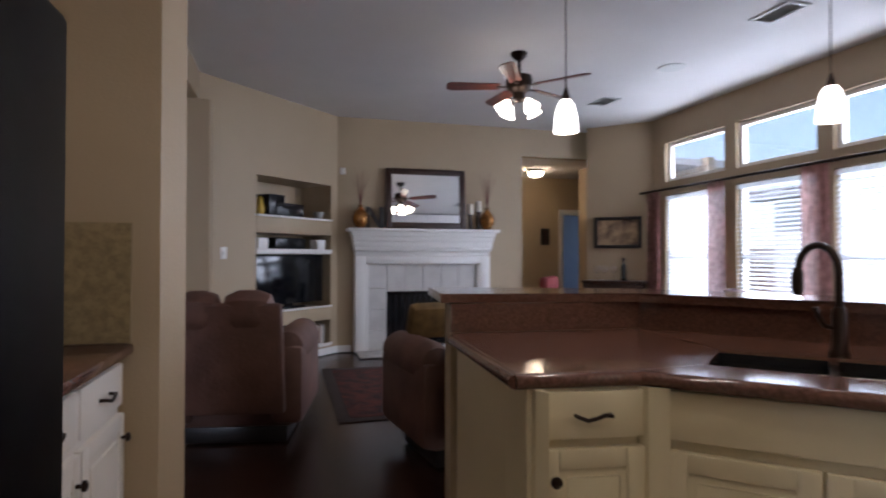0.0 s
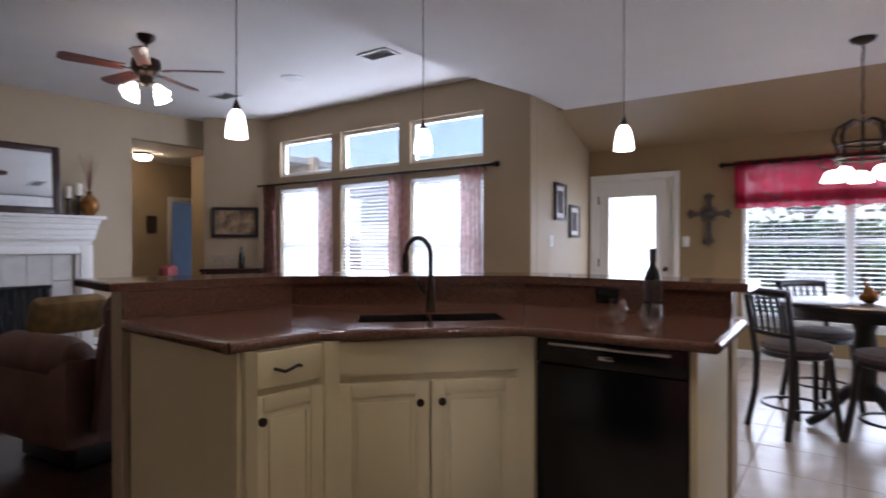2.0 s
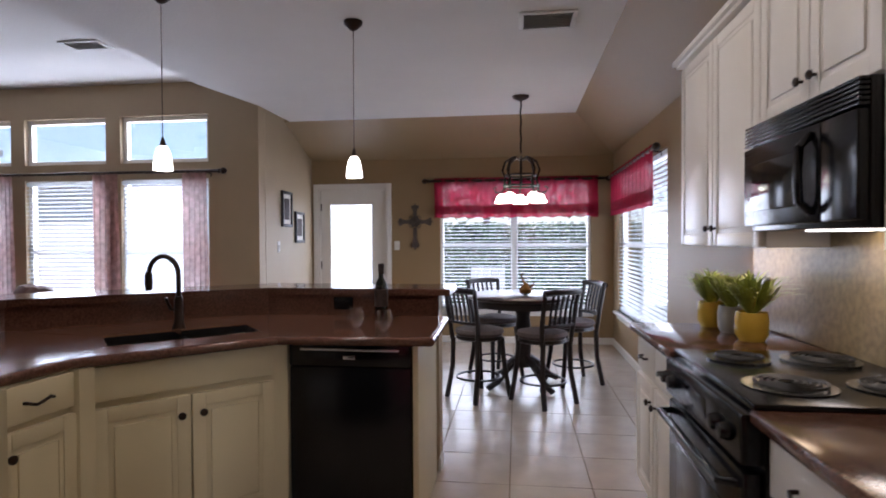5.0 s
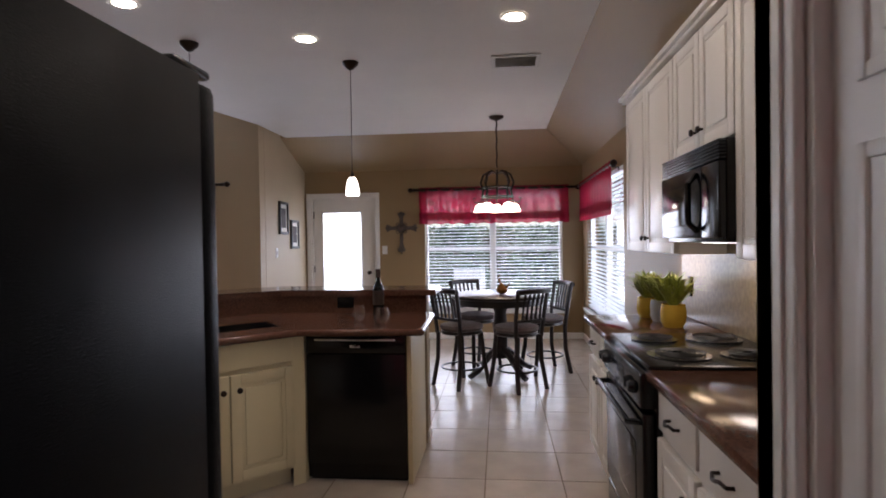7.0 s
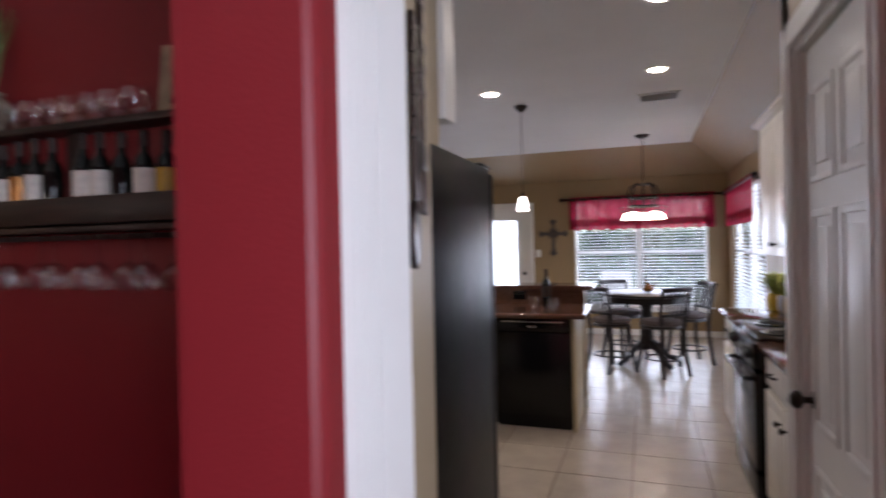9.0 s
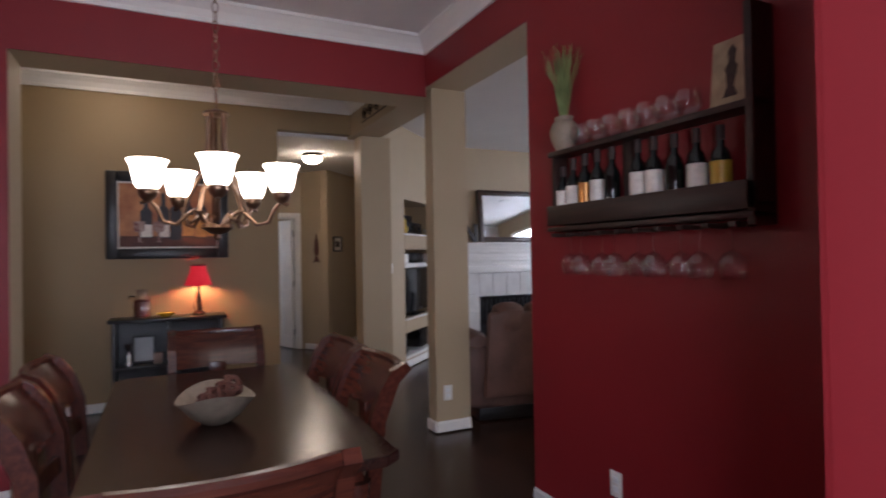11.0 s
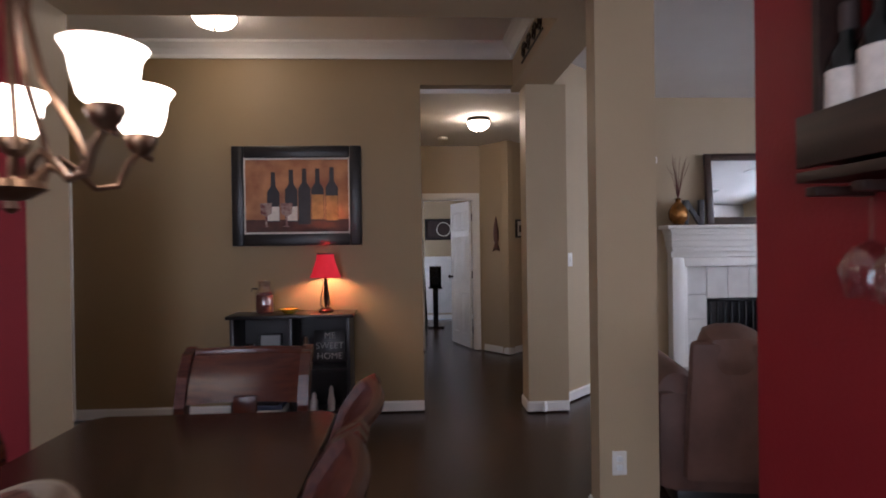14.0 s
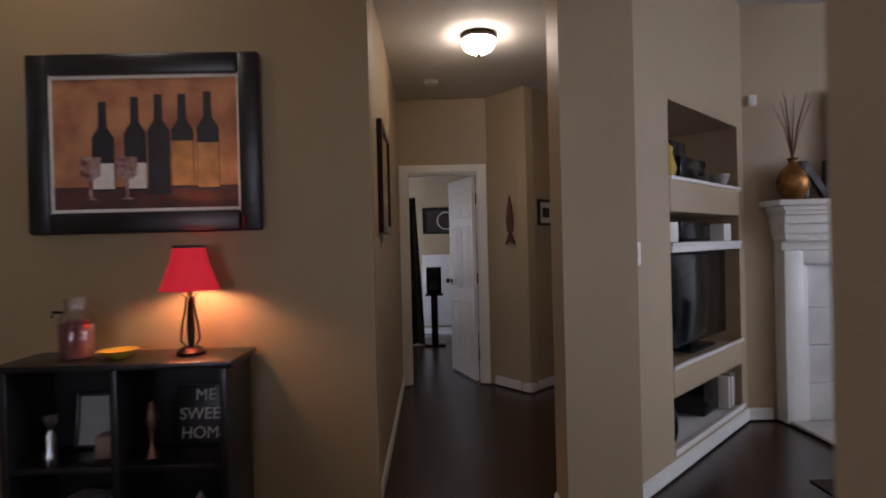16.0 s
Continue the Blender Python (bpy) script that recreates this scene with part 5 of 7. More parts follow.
def vent(m, w, h, n):
    v = thing("ceiling_vent", m, "white louvred air vent in the ceiling", "air vent", "ceiling vents")
    part("backing", box(-w / 2 + 0.02, w / 2 - 0.02, -h / 2 + 0.02, h / 2 - 0.02, -0.004, -0.001), SLOT, v, smooth=False)
    for q in ((-w / 2, w / 2, -h / 2, -h / 2 + 0.03), (-w / 2, w / 2, h / 2 - 0.03, h / 2), (-w / 2, -w / 2 + 0.03, -h / 2 + 0.03, h / 2 - 0.03), (w / 2 - 0.03, w / 2, -h / 2 + 0.03, h / 2 - 0.03)):
        part("frame", box(*q, -0.012, -0.001, 0.002), VENTGREY, v)
    for k in range(n):
        y = -h / 2 + 0.04 + (h - 0.08) * k / (n - 1)
        o = part("slat", box(-w / 2 + 0.03, w / 2 - 0.03, -0.008, 0.008, -0.001, 0.001), VENTGREY, v, smooth=False)
        o.matrix_local = pose(0, y, -0.008, 35)
    return v


vent(pose(1.64, 3.79, 2.755), 0.36, 0.30, 9)
vent(pose(-2.22, 4.58, 3.05), 0.36, 0.22, 7)
vent(pose(-4.73, 4.63, 3.05), 0.36, 0.22, 7)
simple("ceiling_speaker", pose(-3.49, 4.61, 3.05), lathe([(0.12, -0.008), (0.125, -0.001), (0.115, -0.010), (0.02, -0.011)], 28), VENTGREY, "round white ceiling speaker", "speaker")


def flush(m, r, label, lit=SHADE_FLUSH):
    f = thing("ceiling_lamp", m, label, "ceiling lamp", "flush ceiling lamps")
    part("ring", lathe([(r * 0.95, -0.001), (r, -0.012), (r * 0.98, -0.035), (r * 0.9, -0.04)], 28), BRONZE, f)
    part("shade", lathe([(r * 0.93, -0.04), (r * 0.96, -0.06), (r * 0.78, -0.10), (r * 0.4, -0.125), (0.012, -0.13)], 28), lit, f)
    part("finial", lathe([(0.012, -0.13), (0.014, -0.14), (0.004, -0.155)], 12), BRONZE, f)
    return f


flush(pose(-5.99, -0.25, 2.75), 0.12, "flush ceiling lamp with a lit white glass bowl")
flush(pose(-4.20, -2.37, 3.14), 0.16, "flush foyer ceiling lamp with a lit white glass bowl", SHADE_FOYER)
flush(pose(-7.55, 5.05, 2.68), 0.13, "flush hall ceiling lamp with a lit white glass bowl", SHADE_HALL)
simple("smoke_detector", pose(-7.05, -0.57, 2.75), lathe([(0.06, -0.001), (0.06, -0.025), (0.045, -0.035)], 20), TRIM, "round white smoke detector on the ceiling", "smoke detector")
# ---- breakfast nook ----
tb = thing("pub_table", pose(1.50, 5.42, 0), "round dark pub table on a splayed pedestal", "table")
part("top", lathe([(0.50, 0.875), (0.52, 0.885), (0.52, 0.905), (0.505, 0.915)], 48), ESPRESSO, tb)
part("apron", lathe([(0.44, 0.80), (0.44, 0.874)], 40), ESPRESSO, tb)
part("pedestal", lathe([(0.085, 0.20), (0.07, 0.30), (0.075, 0.55), (0.06, 0.70), (0.09, 0.80)], 20), ESPRESSO, tb)
for k in range(4):
    o = part("foot", tube([(0.03, 0, 0.30), (0.16, 0, 0.22), (0.30, 0, 0.08), (0.40, 0, 0.03)], 0.042, 8, taper=0.7), ESPRESSO, tb)
    o.matrix_local = pose(0, 0, 0, 0, 0, 38 + 90 * k)
bc = thing("bar_chair", pose(1.12, 5.02, 0, 0, 0, -43), "dark wooden bar chair with slatted back and grey seat", "bar chair", "chairs round the pub table")
# the chair looks to +y
part("seat", lathe([(0.06, 0.60), (0.19, 0.605), (0.215, 0.635), (0.205, 0.665), (0.14, 0.682), (0.02, 0.686)], 28), SEATCLOTH, bc, "round grey cloth seat")
part("seat_frame", lathe([(0.19, 0.565), (0.205, 0.575), (0.20, 0.604)], 28), ESPRESSO, bc)
for s in (-1, 1):
    part("front_leg", tube([(s * 0.14, 0.13, 0.58), (s * 0.155, 0.15, 0.30), (s * 0.18, 0.19, 0.0)], 0.022, 8), ESPRESSO, bc)
    part("back_leg", tube([(s * 0.15, -0.17, 0.58), (s * 0.16, -0.17, 0.30), (s * 0.18, -0.22, 0.0)], 0.022, 8), ESPRESSO, bc)
    part("back_post", tube([(s * 0.16, -0.17, 0.56), (s * 0.175, -0.185, 0.75), (s * 0.185, -0.235, 1.06)], 0.02, 8), ESPRESSO, bc)
part("top_rail", tube([(-0.195, -0.235, 1.045), (-0.1, -0.262, 1.05), (0, -0.27, 1.052), (0.1, -0.262, 1.05), (0.195, -0.235, 1.045)], 0.03, 8), ESPRESSO, bc)
part("lower_rail", tube([(-0.175, -0.185, 0.74), (0, -0.205, 0.74), (0.175, -0.185, 0.74)], 0.018, 8), ESPRESSO, bc)
for x in (-0.11, -0.055, 0.0, 0.055, 0.11):
    part("slat", tube([(x, -0.2, 0.74), (x, -0.22, 0.88), (x, -0.255, 1.04)], 0.012, 6), ESPRESSO, bc)
bc.scale = (1, 1, 0.89)
tb.scale = (1, 1, 0.93)
bm = tube([(0.19 * math.cos(i * math.pi / 12), 0.19 * math.sin(i * math.pi / 12) - 0.01, 0.20) for i in range(25)], 0.011, 6)
part("foot_ring", bm, ESPRESSO, bc)
copy_thing(bc, pose(1.65, 4.92, 0, 0, 0, 41))
copy_thing(bc, pose(1.24, 5.80, 0, 0, 0, -142))
copy_thing(bc, pose(1.96, 5.60, 0, 0, 0, 112))
gd = thing("gourd_bird", pose(1.52, 5.34, 0.852), "small golden gourd-shaped bird on the table", "ornament")
part("body", lathe([(0.02, 0), (0.055, 0.02), (0.06, 0.05), (0.035, 0.085), (0.02, 0.11)], 18), GOLD, gd)
part("neck", tube([(0, 0, 0.08), (-0.02, 0, 0.13), (-0.035, 0, 0.17), (-0.02, 0, 0.205)], 0.014, 8, taper=0.5), GOLD, gd)
part("tail", tube([(0.03, 0, 0.06), (0.07, 0, 0.09), (0.08, 0, 0.12)], 0.014, 8, taper=0.3), GOLD, gd)
ch = thing("chandelier", pose(1.485, 5.73, 2.755) @ Matrix.Diagonal((1, 1, 1.03, 1)), "dark scrolled metal chandelier with lit glass shades", "chandelier")
part("canopy", lathe([(0.085, 0), (0.075, -0.02), (0.02, -0.045)], 20), BRONZE, ch)
part("chain", tube([(0.004 * math.sin(i), 0.004 * math.cos(i), -0.04 - i * 0.025) for i in range(21)], 0.008, 6), BRONZE, ch)
for rr, z in ((0.165, -0.85), (0.15, -0.75)):
    part("ring", tube([(rr * math.cos(i * math.pi / 14), rr * math.sin(i * math.pi / 14), z) for i in range(29)], 0.010, 6), BRONZE, ch)
for k in range(8):
    o = part("scroll", tube([(0.02, 0, -0.60), (0.08, 0, -0.58), (0.15, 0, -0.62), (0.18, 0, -0.70), (0.15, 0, -0.78), (0.165, 0, -0.85)], 0.012, 6), BRONZE, ch)
    o.matrix_local = pose(0, 0, 0, 0, 0, k * 45)
for k in range(5):
    o = part("arm", tube([(0.165, 0, -0.85), (0.20, 0, -0.91), (0.26, 0, -0.90), (0.28, 0, -0.86), (0.25, 0, -0.85)], 0.008, 6), BRONZE, ch)
    o.matrix_local = pose(0, 0, 0, 0, 0, 20 + k * 72)
    a = radians(20 + k * 72)
    o = part("shade", lathe([(0.025, 0.0), (0.05, -0.02), (0.062, -0.05), (0.078, -0.085), (0.074, -0.086), (0.055, -0.05), (0.03, -0.01)], 18), SHADE, ch, "lit frosted glass shade")
    o.matrix_local = pose(0.19 * math.cos(a), 0.19 * math.sin(a), -0.92)
cr = thing("wall_cross", pose(0.097, YN - 0.001, 1.22), "ornate dark metal cross on the wall", "wall cross")
for k in range(4):
    arm = prism([(-0.022, 0.05), (-0.028, 0.10), (-0.020, 0.14), (-0.034, 0.175), (-0.058, 0.20), (-0.040, 0.222), (-0.018, 0.215), (0.0, 0.245),
                 (0.018, 0.215), (0.040, 0.222), (0.058, 0.20), (0.034, 0.175), (0.020, 0.14), (0.028, 0.10), (0.022, 0.05)], 0.004, 0.018, 0.004)
    long_ = (1.0, 1.0, 1.55, 1.0)[k]
    part("arm", arm, IRON, cr).matrix_local = pose(0, 0, 0.38, 90) @ pose(0, 0, 0, 0, 0, 90 * k) @ Matrix.Diagonal((1, long_, 1, 1))
    part("scroll", tube([(0.05 + 0.026 * math.cos(i * 0.45), 0.05 + 0.026 * math.sin(i * 0.45), 0.012) for i in range(15)], 0.006, 6), IRON, cr).matrix_local = pose(0, 0, 0.38, 90) @ pose(0, 0, 0, 0, 0, 90 * k)
part("medallion", lathe([(0.070, 0.003), (0.072, 0.012), (0.058, 0.018), (0.050, 0.014), (0.040, 0.020), (0.014, 0.030)], 24), IRON, cr).matrix_local = pose(0, 0, 0.38, 90)


def plate(m, label="white wall switch plate", outlet=False, material=None):
    p = thing("outlet" if outlet else "wall_switch", m, label, "outlet" if outlet else "switch")
    part("plate", box(-0.037, 0.037, -0.007, -0.001, -0.06, 0.06, 0.003), material or TRIM, p)
    if outlet:
        for z in (-0.022, 0.022):
            part("socket", box(-0.016, 0.016, -0.009, -0.006, z - 0.014, z + 0.014, 0.003), material or BLIND, p)
    else:
        part("toggle", box(-0.01, 0.01, -0.014, -0.006, -0.02, 0.02, 0.003), TRIM, p)
    return p


plate(pose(-0.152, YN, 1.285))
plate(pose(-1.252, 6.30, 1.29, 0, 0, 93.4))
plate(NI @ pose(0.42, 0, 1.27))
plate(pose(-2.79, 0.06, 0.31, 0, 0, 90), "white wall outlet on the column", True)
plate(pose(-0.72, -0.09, 0.33), "white wall outlet on the red wall", True)
plate(pose(2.655, 3.05, 1.11, 0, 0, -90), "dark outlet on the stone backsplash", True, BRONZE)
plate(pose(XE, 3.98, 1.09, 0, 0, -90), "white wall outlet above the counter", True)
plate(pose(-5.57, -0.9, 1.39, 0, 0, 180), "white switch plate in the hall")
kd = math.degrees(math.atan2(KN[1][1] - KN[0][1], KN[1][0] - KN[0][0]))
plate(pose(-1.175, 2.02, 0.985, 0, 0, kd) @ pose(0.0, -0.022, 0, 0, 90, 0), "dark outlet on the counter backsplash", True, BLACK)
plate(pose(0.42, 3.37, 0.985) @ pose(0, 0, 0, 0, 90, 0), "dark outlet on the counter backsplash", True, BLACK)

# ---- kitchen clutter ----
bottle(pose(0.69, 3.20, 0.915), 0.31, DARKPAPER, "dark wine bottle standing on the peninsula")
wineglass(pose(0.63, 2.90, 0.915), "stemless clear wine glass on the counter", 0.0, 0.042, "stemless_glass", "stemless glasses")
wineglass(pose(0.80, 2.79, 0.915), "stemless clear wine glass on the counter", 0.0, 0.042, "stemless_glass", "stemless glasses")
rnd = random.Random(11)
for x, y, s, pm in ((2.45, 2.70, 1.0, YELLOWPOT), (2.445, 2.92, 0.9, GREY), (2.415, 3.11, 0.95, YELLOWPOT)):
    p = thing("potted_plant", pose(x, y, 0.915), "spiky green plant in a small round ceramic pot", "plant", "counter plants")
    part("pot", lathe([(0.05 * s, 0), (0.066 * s, 0.03), (0.068 * s, 0.09), (0.062 * s, 0.125), (0.055 * s, 0.125), (0.055 * s, 0.11)], 24), pm, p)
    bm = bmesh.new()
    for k in range(160):
        a, r, h = rnd.uniform(0, 6.28), rnd.uniform(0.04, 0.24) * s, rnd.uniform(0.12, 0.22) * s
        c, sn = math.cos(a), math.sin(a)
        w = 0.006
        q = [(0.01 * c, 0.01 * sn, 0.11), (r * 0.5 * c, r * 0.5 * sn, 0.11 + h * 0.75), (r * c, r * sn, 0.11 + h * (1.0 - r))]
        vs = [bm.verts.new((q[0][0] - sn * w, q[0][1] + c * w, q[0][2])), bm.verts.new((q[0][0] + sn * w, q[0][1] - c * w, q[0][2])),
              bm.verts.new((q[1][0] + sn * w, q[1][1] - c * w, q[1][2])), bm.verts.new((q[1][0] - sn * w, q[1][1] + c * w, q[1][2])), bm.verts.new(q[2])]
        bm.faces.new((vs[0], vs[1], vs[2], vs[3])), bm.faces.new((vs[3], vs[2], vs[4]))
    part("leaves", bm, GREEN, p, "narrow pointed green leaves", smooth=False)
for name, y, label in (("wall_spoon", -0.45, "oversized carved dark spoon hung on the wall"), ("wall_fork", -0.33, "oversized carved dark fork hung on the wall")):
    k_ = 0.10 if name == "wall_spoon" else 0.44
    o = thing(name, pose(1.045 - 0.08 * k_, -0.646 + 0.346 * k_, 1.40 if name == "wall_spoon" else 1.52, 0, 0, 103) @ Matrix.Diagonal((1.25, 1, 1.35, 1)), label, "wall decor")
    if name == "wall_spoon":
        bm = prism([(0.035 * math.cos(i * math.pi / 12), 0.055 + 0.055 * math.sin(i * math.pi / 12)) for i in range(24)], 0.0, 0.014, 0.005)
        part("bowl", bm, BRONZE, o).matrix_local = pose(0, 0, 0, 90)
        pts = [(0, -0.008, 0.105), (0, -0.012, 0.17), (0, -0.012, 0.40)]
        part("handle", box(-0.016, 0.016, -0.016, -0.002, 0.105, 0.40, 0.005), BRONZE, o)
        for k in range(6):
            part("carving", box(-0.024 + 0.002 * (k % 2), 0.024 - 0.002 * (k % 2), -0.018, -0.003, 0.20 + k * 0.033, 0.222 + k * 0.033, 0.006), BRONZE, o)
    else:
        for k in range(4):
            part("tine", box(-0.033 + k * 0.0185, -0.022 + k * 0.0185, -0.014, -0.002, 0.0, 0.08, 0.004), BRONZE, o)
        part("head", box(-0.035, 0.035, -0.015, -0.002, 0.075, 0.125, 0.008), BRONZE, o)
        part("handle", box(-0.014, 0.014, -0.015, -0.002, 0.12, 0.40, 0.005), BRONZE, o)
        for k in range(5):
            part("carving", box(-0.022, 0.022, -0.017, -0.003, 0.20 + k * 0.038, 0.224 + k * 0.038, 0.006), BRONZE, o)

# ---- dining room ----
dt = thing("dining_table", pose(-1.36, -1.75, 0), "dark glossy rectangular dining table", "table")
part("top", prism([(-0.93, -0.42), (-0.88, -0.48), (0.88, -0.48), (0.93, -0.42), (0.93, 0.42), (0.88, 0.48), (-0.88, 0.48), (-0.93, 0.42)], 0.725, 0.76, 0.008), wood("table_veneer", (0.035, 0.013, 0.009), (0.020, 0.008, 0.006), 0.2), dt, smooth=False)
part("apron", box(-0.80, 0.80, -0.38, 0.38, 0.64, 0.724, 0.004), CHERRY, dt)
for x in (-0.78, 0.78):
    for y in (-0.36, 0.36):
        part("leg", lathe([(0.03, 0), (0.035, 0.1), (0.045, 0.5), (0.04, 0.55), (0.05, 0.64)], 16, (x, y, 0)), CHERRY, dt)
dc = thing("dining_chair", pose(-1.06, -2.17, 0), "cherry wood dining chair with a curved solid back", "chair", "chairs round the dining table")
part("seat", box(-0.25, 0.25, -0.22, 0.24, 0.43, 0.48, 0.018), CHERRY, dc)
for s in (-1, 1):
    part("front_leg", box(s * 0.22 - 0.024, s * 0.22 + 0.024, 0.17, 0.22, 0, 0.43, 0.004), CHERRY, dc)
    bm = bmesh.new()
    prof = [(-0.26, 0.0), (-0.20, 0.45), (-0.23, 0.75), (-0.29, 0.90), (-0.345, 0.95), (-0.325, 0.98), (-0.26, 0.95), (-0.205, 0.87), (-0.165, 0.75), (-0.15, 0.45), (-0.20, 0.0)]
    a, b = [bm.verts.new((s * 0.255 - 0.022, y, z)) for y, z in prof], [bm.verts.new((s * 0.255 + 0.022, y, z)) for y, z in prof]
    bm.faces.new(a), bm.faces.new(b[::-1])
    for i in range(len(prof)):
        j = (i + 1) % len(prof)
        bm.faces.new((a[i], b[i], b[j], a[j]))
    part("back_post", bm, CHERRY, dc, smooth=False)


def curved(x0, x1, pts, thick, bow, n=10):
    """A curved board between the posts: pts (y, z) of its section, bowed backwards."""
    bm = bmesh.new()
    rows = []
    for i in range(n + 1):
        u = i / n
        x = x0 + (x1 - x0) * u
        d = -bow * (1 - (2 * u - 1) ** 2)
        rows.append([[bm.verts.new((x, y + d + o, z)) for y, z in pts] for o in (-thick / 2, thick / 2)])
    m = len(pts)
    for r0, r1 in zip(rows, rows[1:]):
        for s in (0, 1):
            for j in range(m - 1):
                bm.faces.new((r0[s][j], r1[s][j], r1[s][j + 1], r0[s][j + 1]))
        for j in (0, m - 1):
            bm.faces.new((r0[0][j], r1[0][j], r1[1][j], r0[1][j]))
    for r in (rows[0], rows[-1]):
        for j in range(m - 1):
            bm.faces.new((r[0][j], r[0][j + 1], r[1][j + 1], r[1][j]))
    return bm


part("back_panel", curved(-0.235, 0.235, [(-0.20, 0.755), (-0.235, 0.85), (-0.28, 0.915), (-0.31, 0.95)], 0.022, 0.04), CHERRY, dc)
part("top_roll", tube([(-0.235 + 0.047 * i, -0.31 - 0.04 * (1 - (2 * i / 10 - 1) ** 2), 0.955) for i in range(11)], 0.02, 8), CHERRY, dc)
part("middle_rail", curved(-0.235, 0.235, [(-0.18, 0.61), (-0.19, 0.67)], 0.022, 0.03), CHERRY, dc)
part("center_block", box(-0.05, 0.05, -0.24, -0.218, 0.66, 0.78, 0.004), CHERRY, dc)
copy_thing(dc, pose(-1.69, -2.17, 0))
copy_thing(dc, pose(-1.10, -1.42, 0, 0, 0, 180))
copy_thing(dc, pose(-1.67, -1.42, 0, 0, 0, 180))
copy_thing(dc, pose(-2.24, -1.69, 0, 0, 0, -90))
copy_thing(dc, pose(-0.24, -1.87, 0, 0, 0, 92))
bw = thing("bowl", pose(-1.13, -1.80, 0.761), "pale stone bowl with a wavy rim holding woven balls", "bowl")
bm = bmesh.new()
rings = []
for r, z, wv in ((0.05, 0.0, 0), (0.06, 0.004, 0), (0.11, 0.04, 0.1), (0.145, 0.085, 0.4), (0.165, 0.115, 1), (0.155, 0.113, 1), (0.13, 0.08, 0.4), (0.09, 0.04, 0.1), (0.03, 0.02, 0)):
    rings.append([bm.verts.new((1.1 * r * math.cos(i * math.pi / 18), 0.92 * r * math.sin(i * math.pi / 18), z + wv * 0.022 * math.cos(i * math.pi / 9))) for i in range(36)])
for a, b in zip(rings, rings[1:]):
    for i in range(36):
        bm.faces.new((a[i], a[(i + 1) % 36], b[(i + 1) % 36], b[i]))
bm.faces.new(rings[0][::-1]), bm.faces.new(rings[-1])
part("body", bm, STONE, bw)
WOVEN = mat("woven_vine", (0.16, 0.055, 0.035), 0.8, vary=0.6, scale=40, bump=0.8, grain=60)
for x, y, z in ((-0.04, 0.02, 0.085), (0.05, -0.02, 0.10), (0.0, 0.05, 0.13)):
    b = thing("woven_ball", pose(-1.13 + x, -1.80 + y, 0.761 + z), "reddish woven vine ball in the bowl", "ornament", "woven balls")
    for k in range(7):
        o = part("vine", tube([(0.048 * math.cos(i * math.pi / 10), 0.048 * math.sin(i * math.pi / 10), 0) for i in range(21)], 0.008, 5), WOVEN, b)
        o.matrix_local = pose(0, 0, 0, k * 51, k * 37, 0)
cd = thing("dining_chandelier", pose(-1.19, -1.78, 3.14) @ Matrix.Diagonal((1.07, 1.07, 1.03, 1)), "bronze chandelier with five lit upturned bell shades", "chandelier")
part("canopy", lathe([(0.07, 0), (0.06, -0.02), (0.015, -0.045)], 20), WARMBRONZE, cd)
for k in range(24):
    o = part("chain_link", tube([(0.012 * math.cos(i * math.pi / 4), 0, 0.023 * math.sin(i * math.pi / 4)) for i in range(9)], 0.0025, 5), WARMBRONZE, cd)
    o.matrix_local = pose(0, 0, -0.065 - k * 0.0395, 0, 0, 90 * (k % 2) + 20)
part("hanger_ring", tube([(0.024 * math.cos(i * math.pi / 8), 0, -1.03 + 0.04 * math.sin(i * math.pi / 8)) for i in range(17)], 0.003, 6), WARMBRONZE, cd)
part("cap", lathe([(0.006, -1.07), (0.045, -1.085), (0.05, -1.095), (0.02, -1.10)], 18), WARMBRONZE, cd)
for k in range(5):
    a = k * 72 - 34
    o = part("strap", tube([(0.035, 0, -1.09), (0.030, 0, -1.20), (0.055, 0, -1.33), (0.105, 0, -1.43), (0.125, 0, -1.49), (0.10, 0, -1.53), (0.06, 0, -1.50)], 0.0075, 7), WARMBRONZE, cd)
    o.matrix_local = pose(0, 0, 0, 0, 0, a)
    o = part("arm", tube([(0.03, 0, -1.545), (0.06, 0, -1.50), (0.085, 0, -1.48), (0.11, 0, -1.50), (0.15, 0, -1.54), (0.195, 0, -1.53), (0.215, 0, -1.48), (0.24, 0, -1.45), (0.27, 0, -1.462)], 0.0075, 7), WARMBRONZE, cd)
    o.matrix_local = pose(0, 0, 0, 0, 0, a + 30)
    r = radians(a + 30)
    x, y = 0.245 * math.cos(r), 0.245 * math.sin(r)
    part("socket", lathe([(0.012, -1.455), (0.026, -1.44), (0.034, -1.42), (0.03, -1.405)], 16, (x, y, 0)), WARMBRONZE, cd)
    part("shade", lathe([(0.026, -1.415), (0.042, -1.395), (0.052, -1.355), (0.056, -1.325), (0.070, -1.30), (0.067, -1.299), (0.052, -1.325), (0.048, -1.355), (0.037, -1.39), (0.02, -1.405)], 22, (x, y, 0)), SHADE, cd, "lit frosted glass bell shade")
part("dish", lathe([(0.055, -1.535), (0.06, -1.55), (0.03, -1.57), (0.012, -1.575), (0.014, -1.59), (0.004, -1.60)], 20), WARMBRONZE, cd)

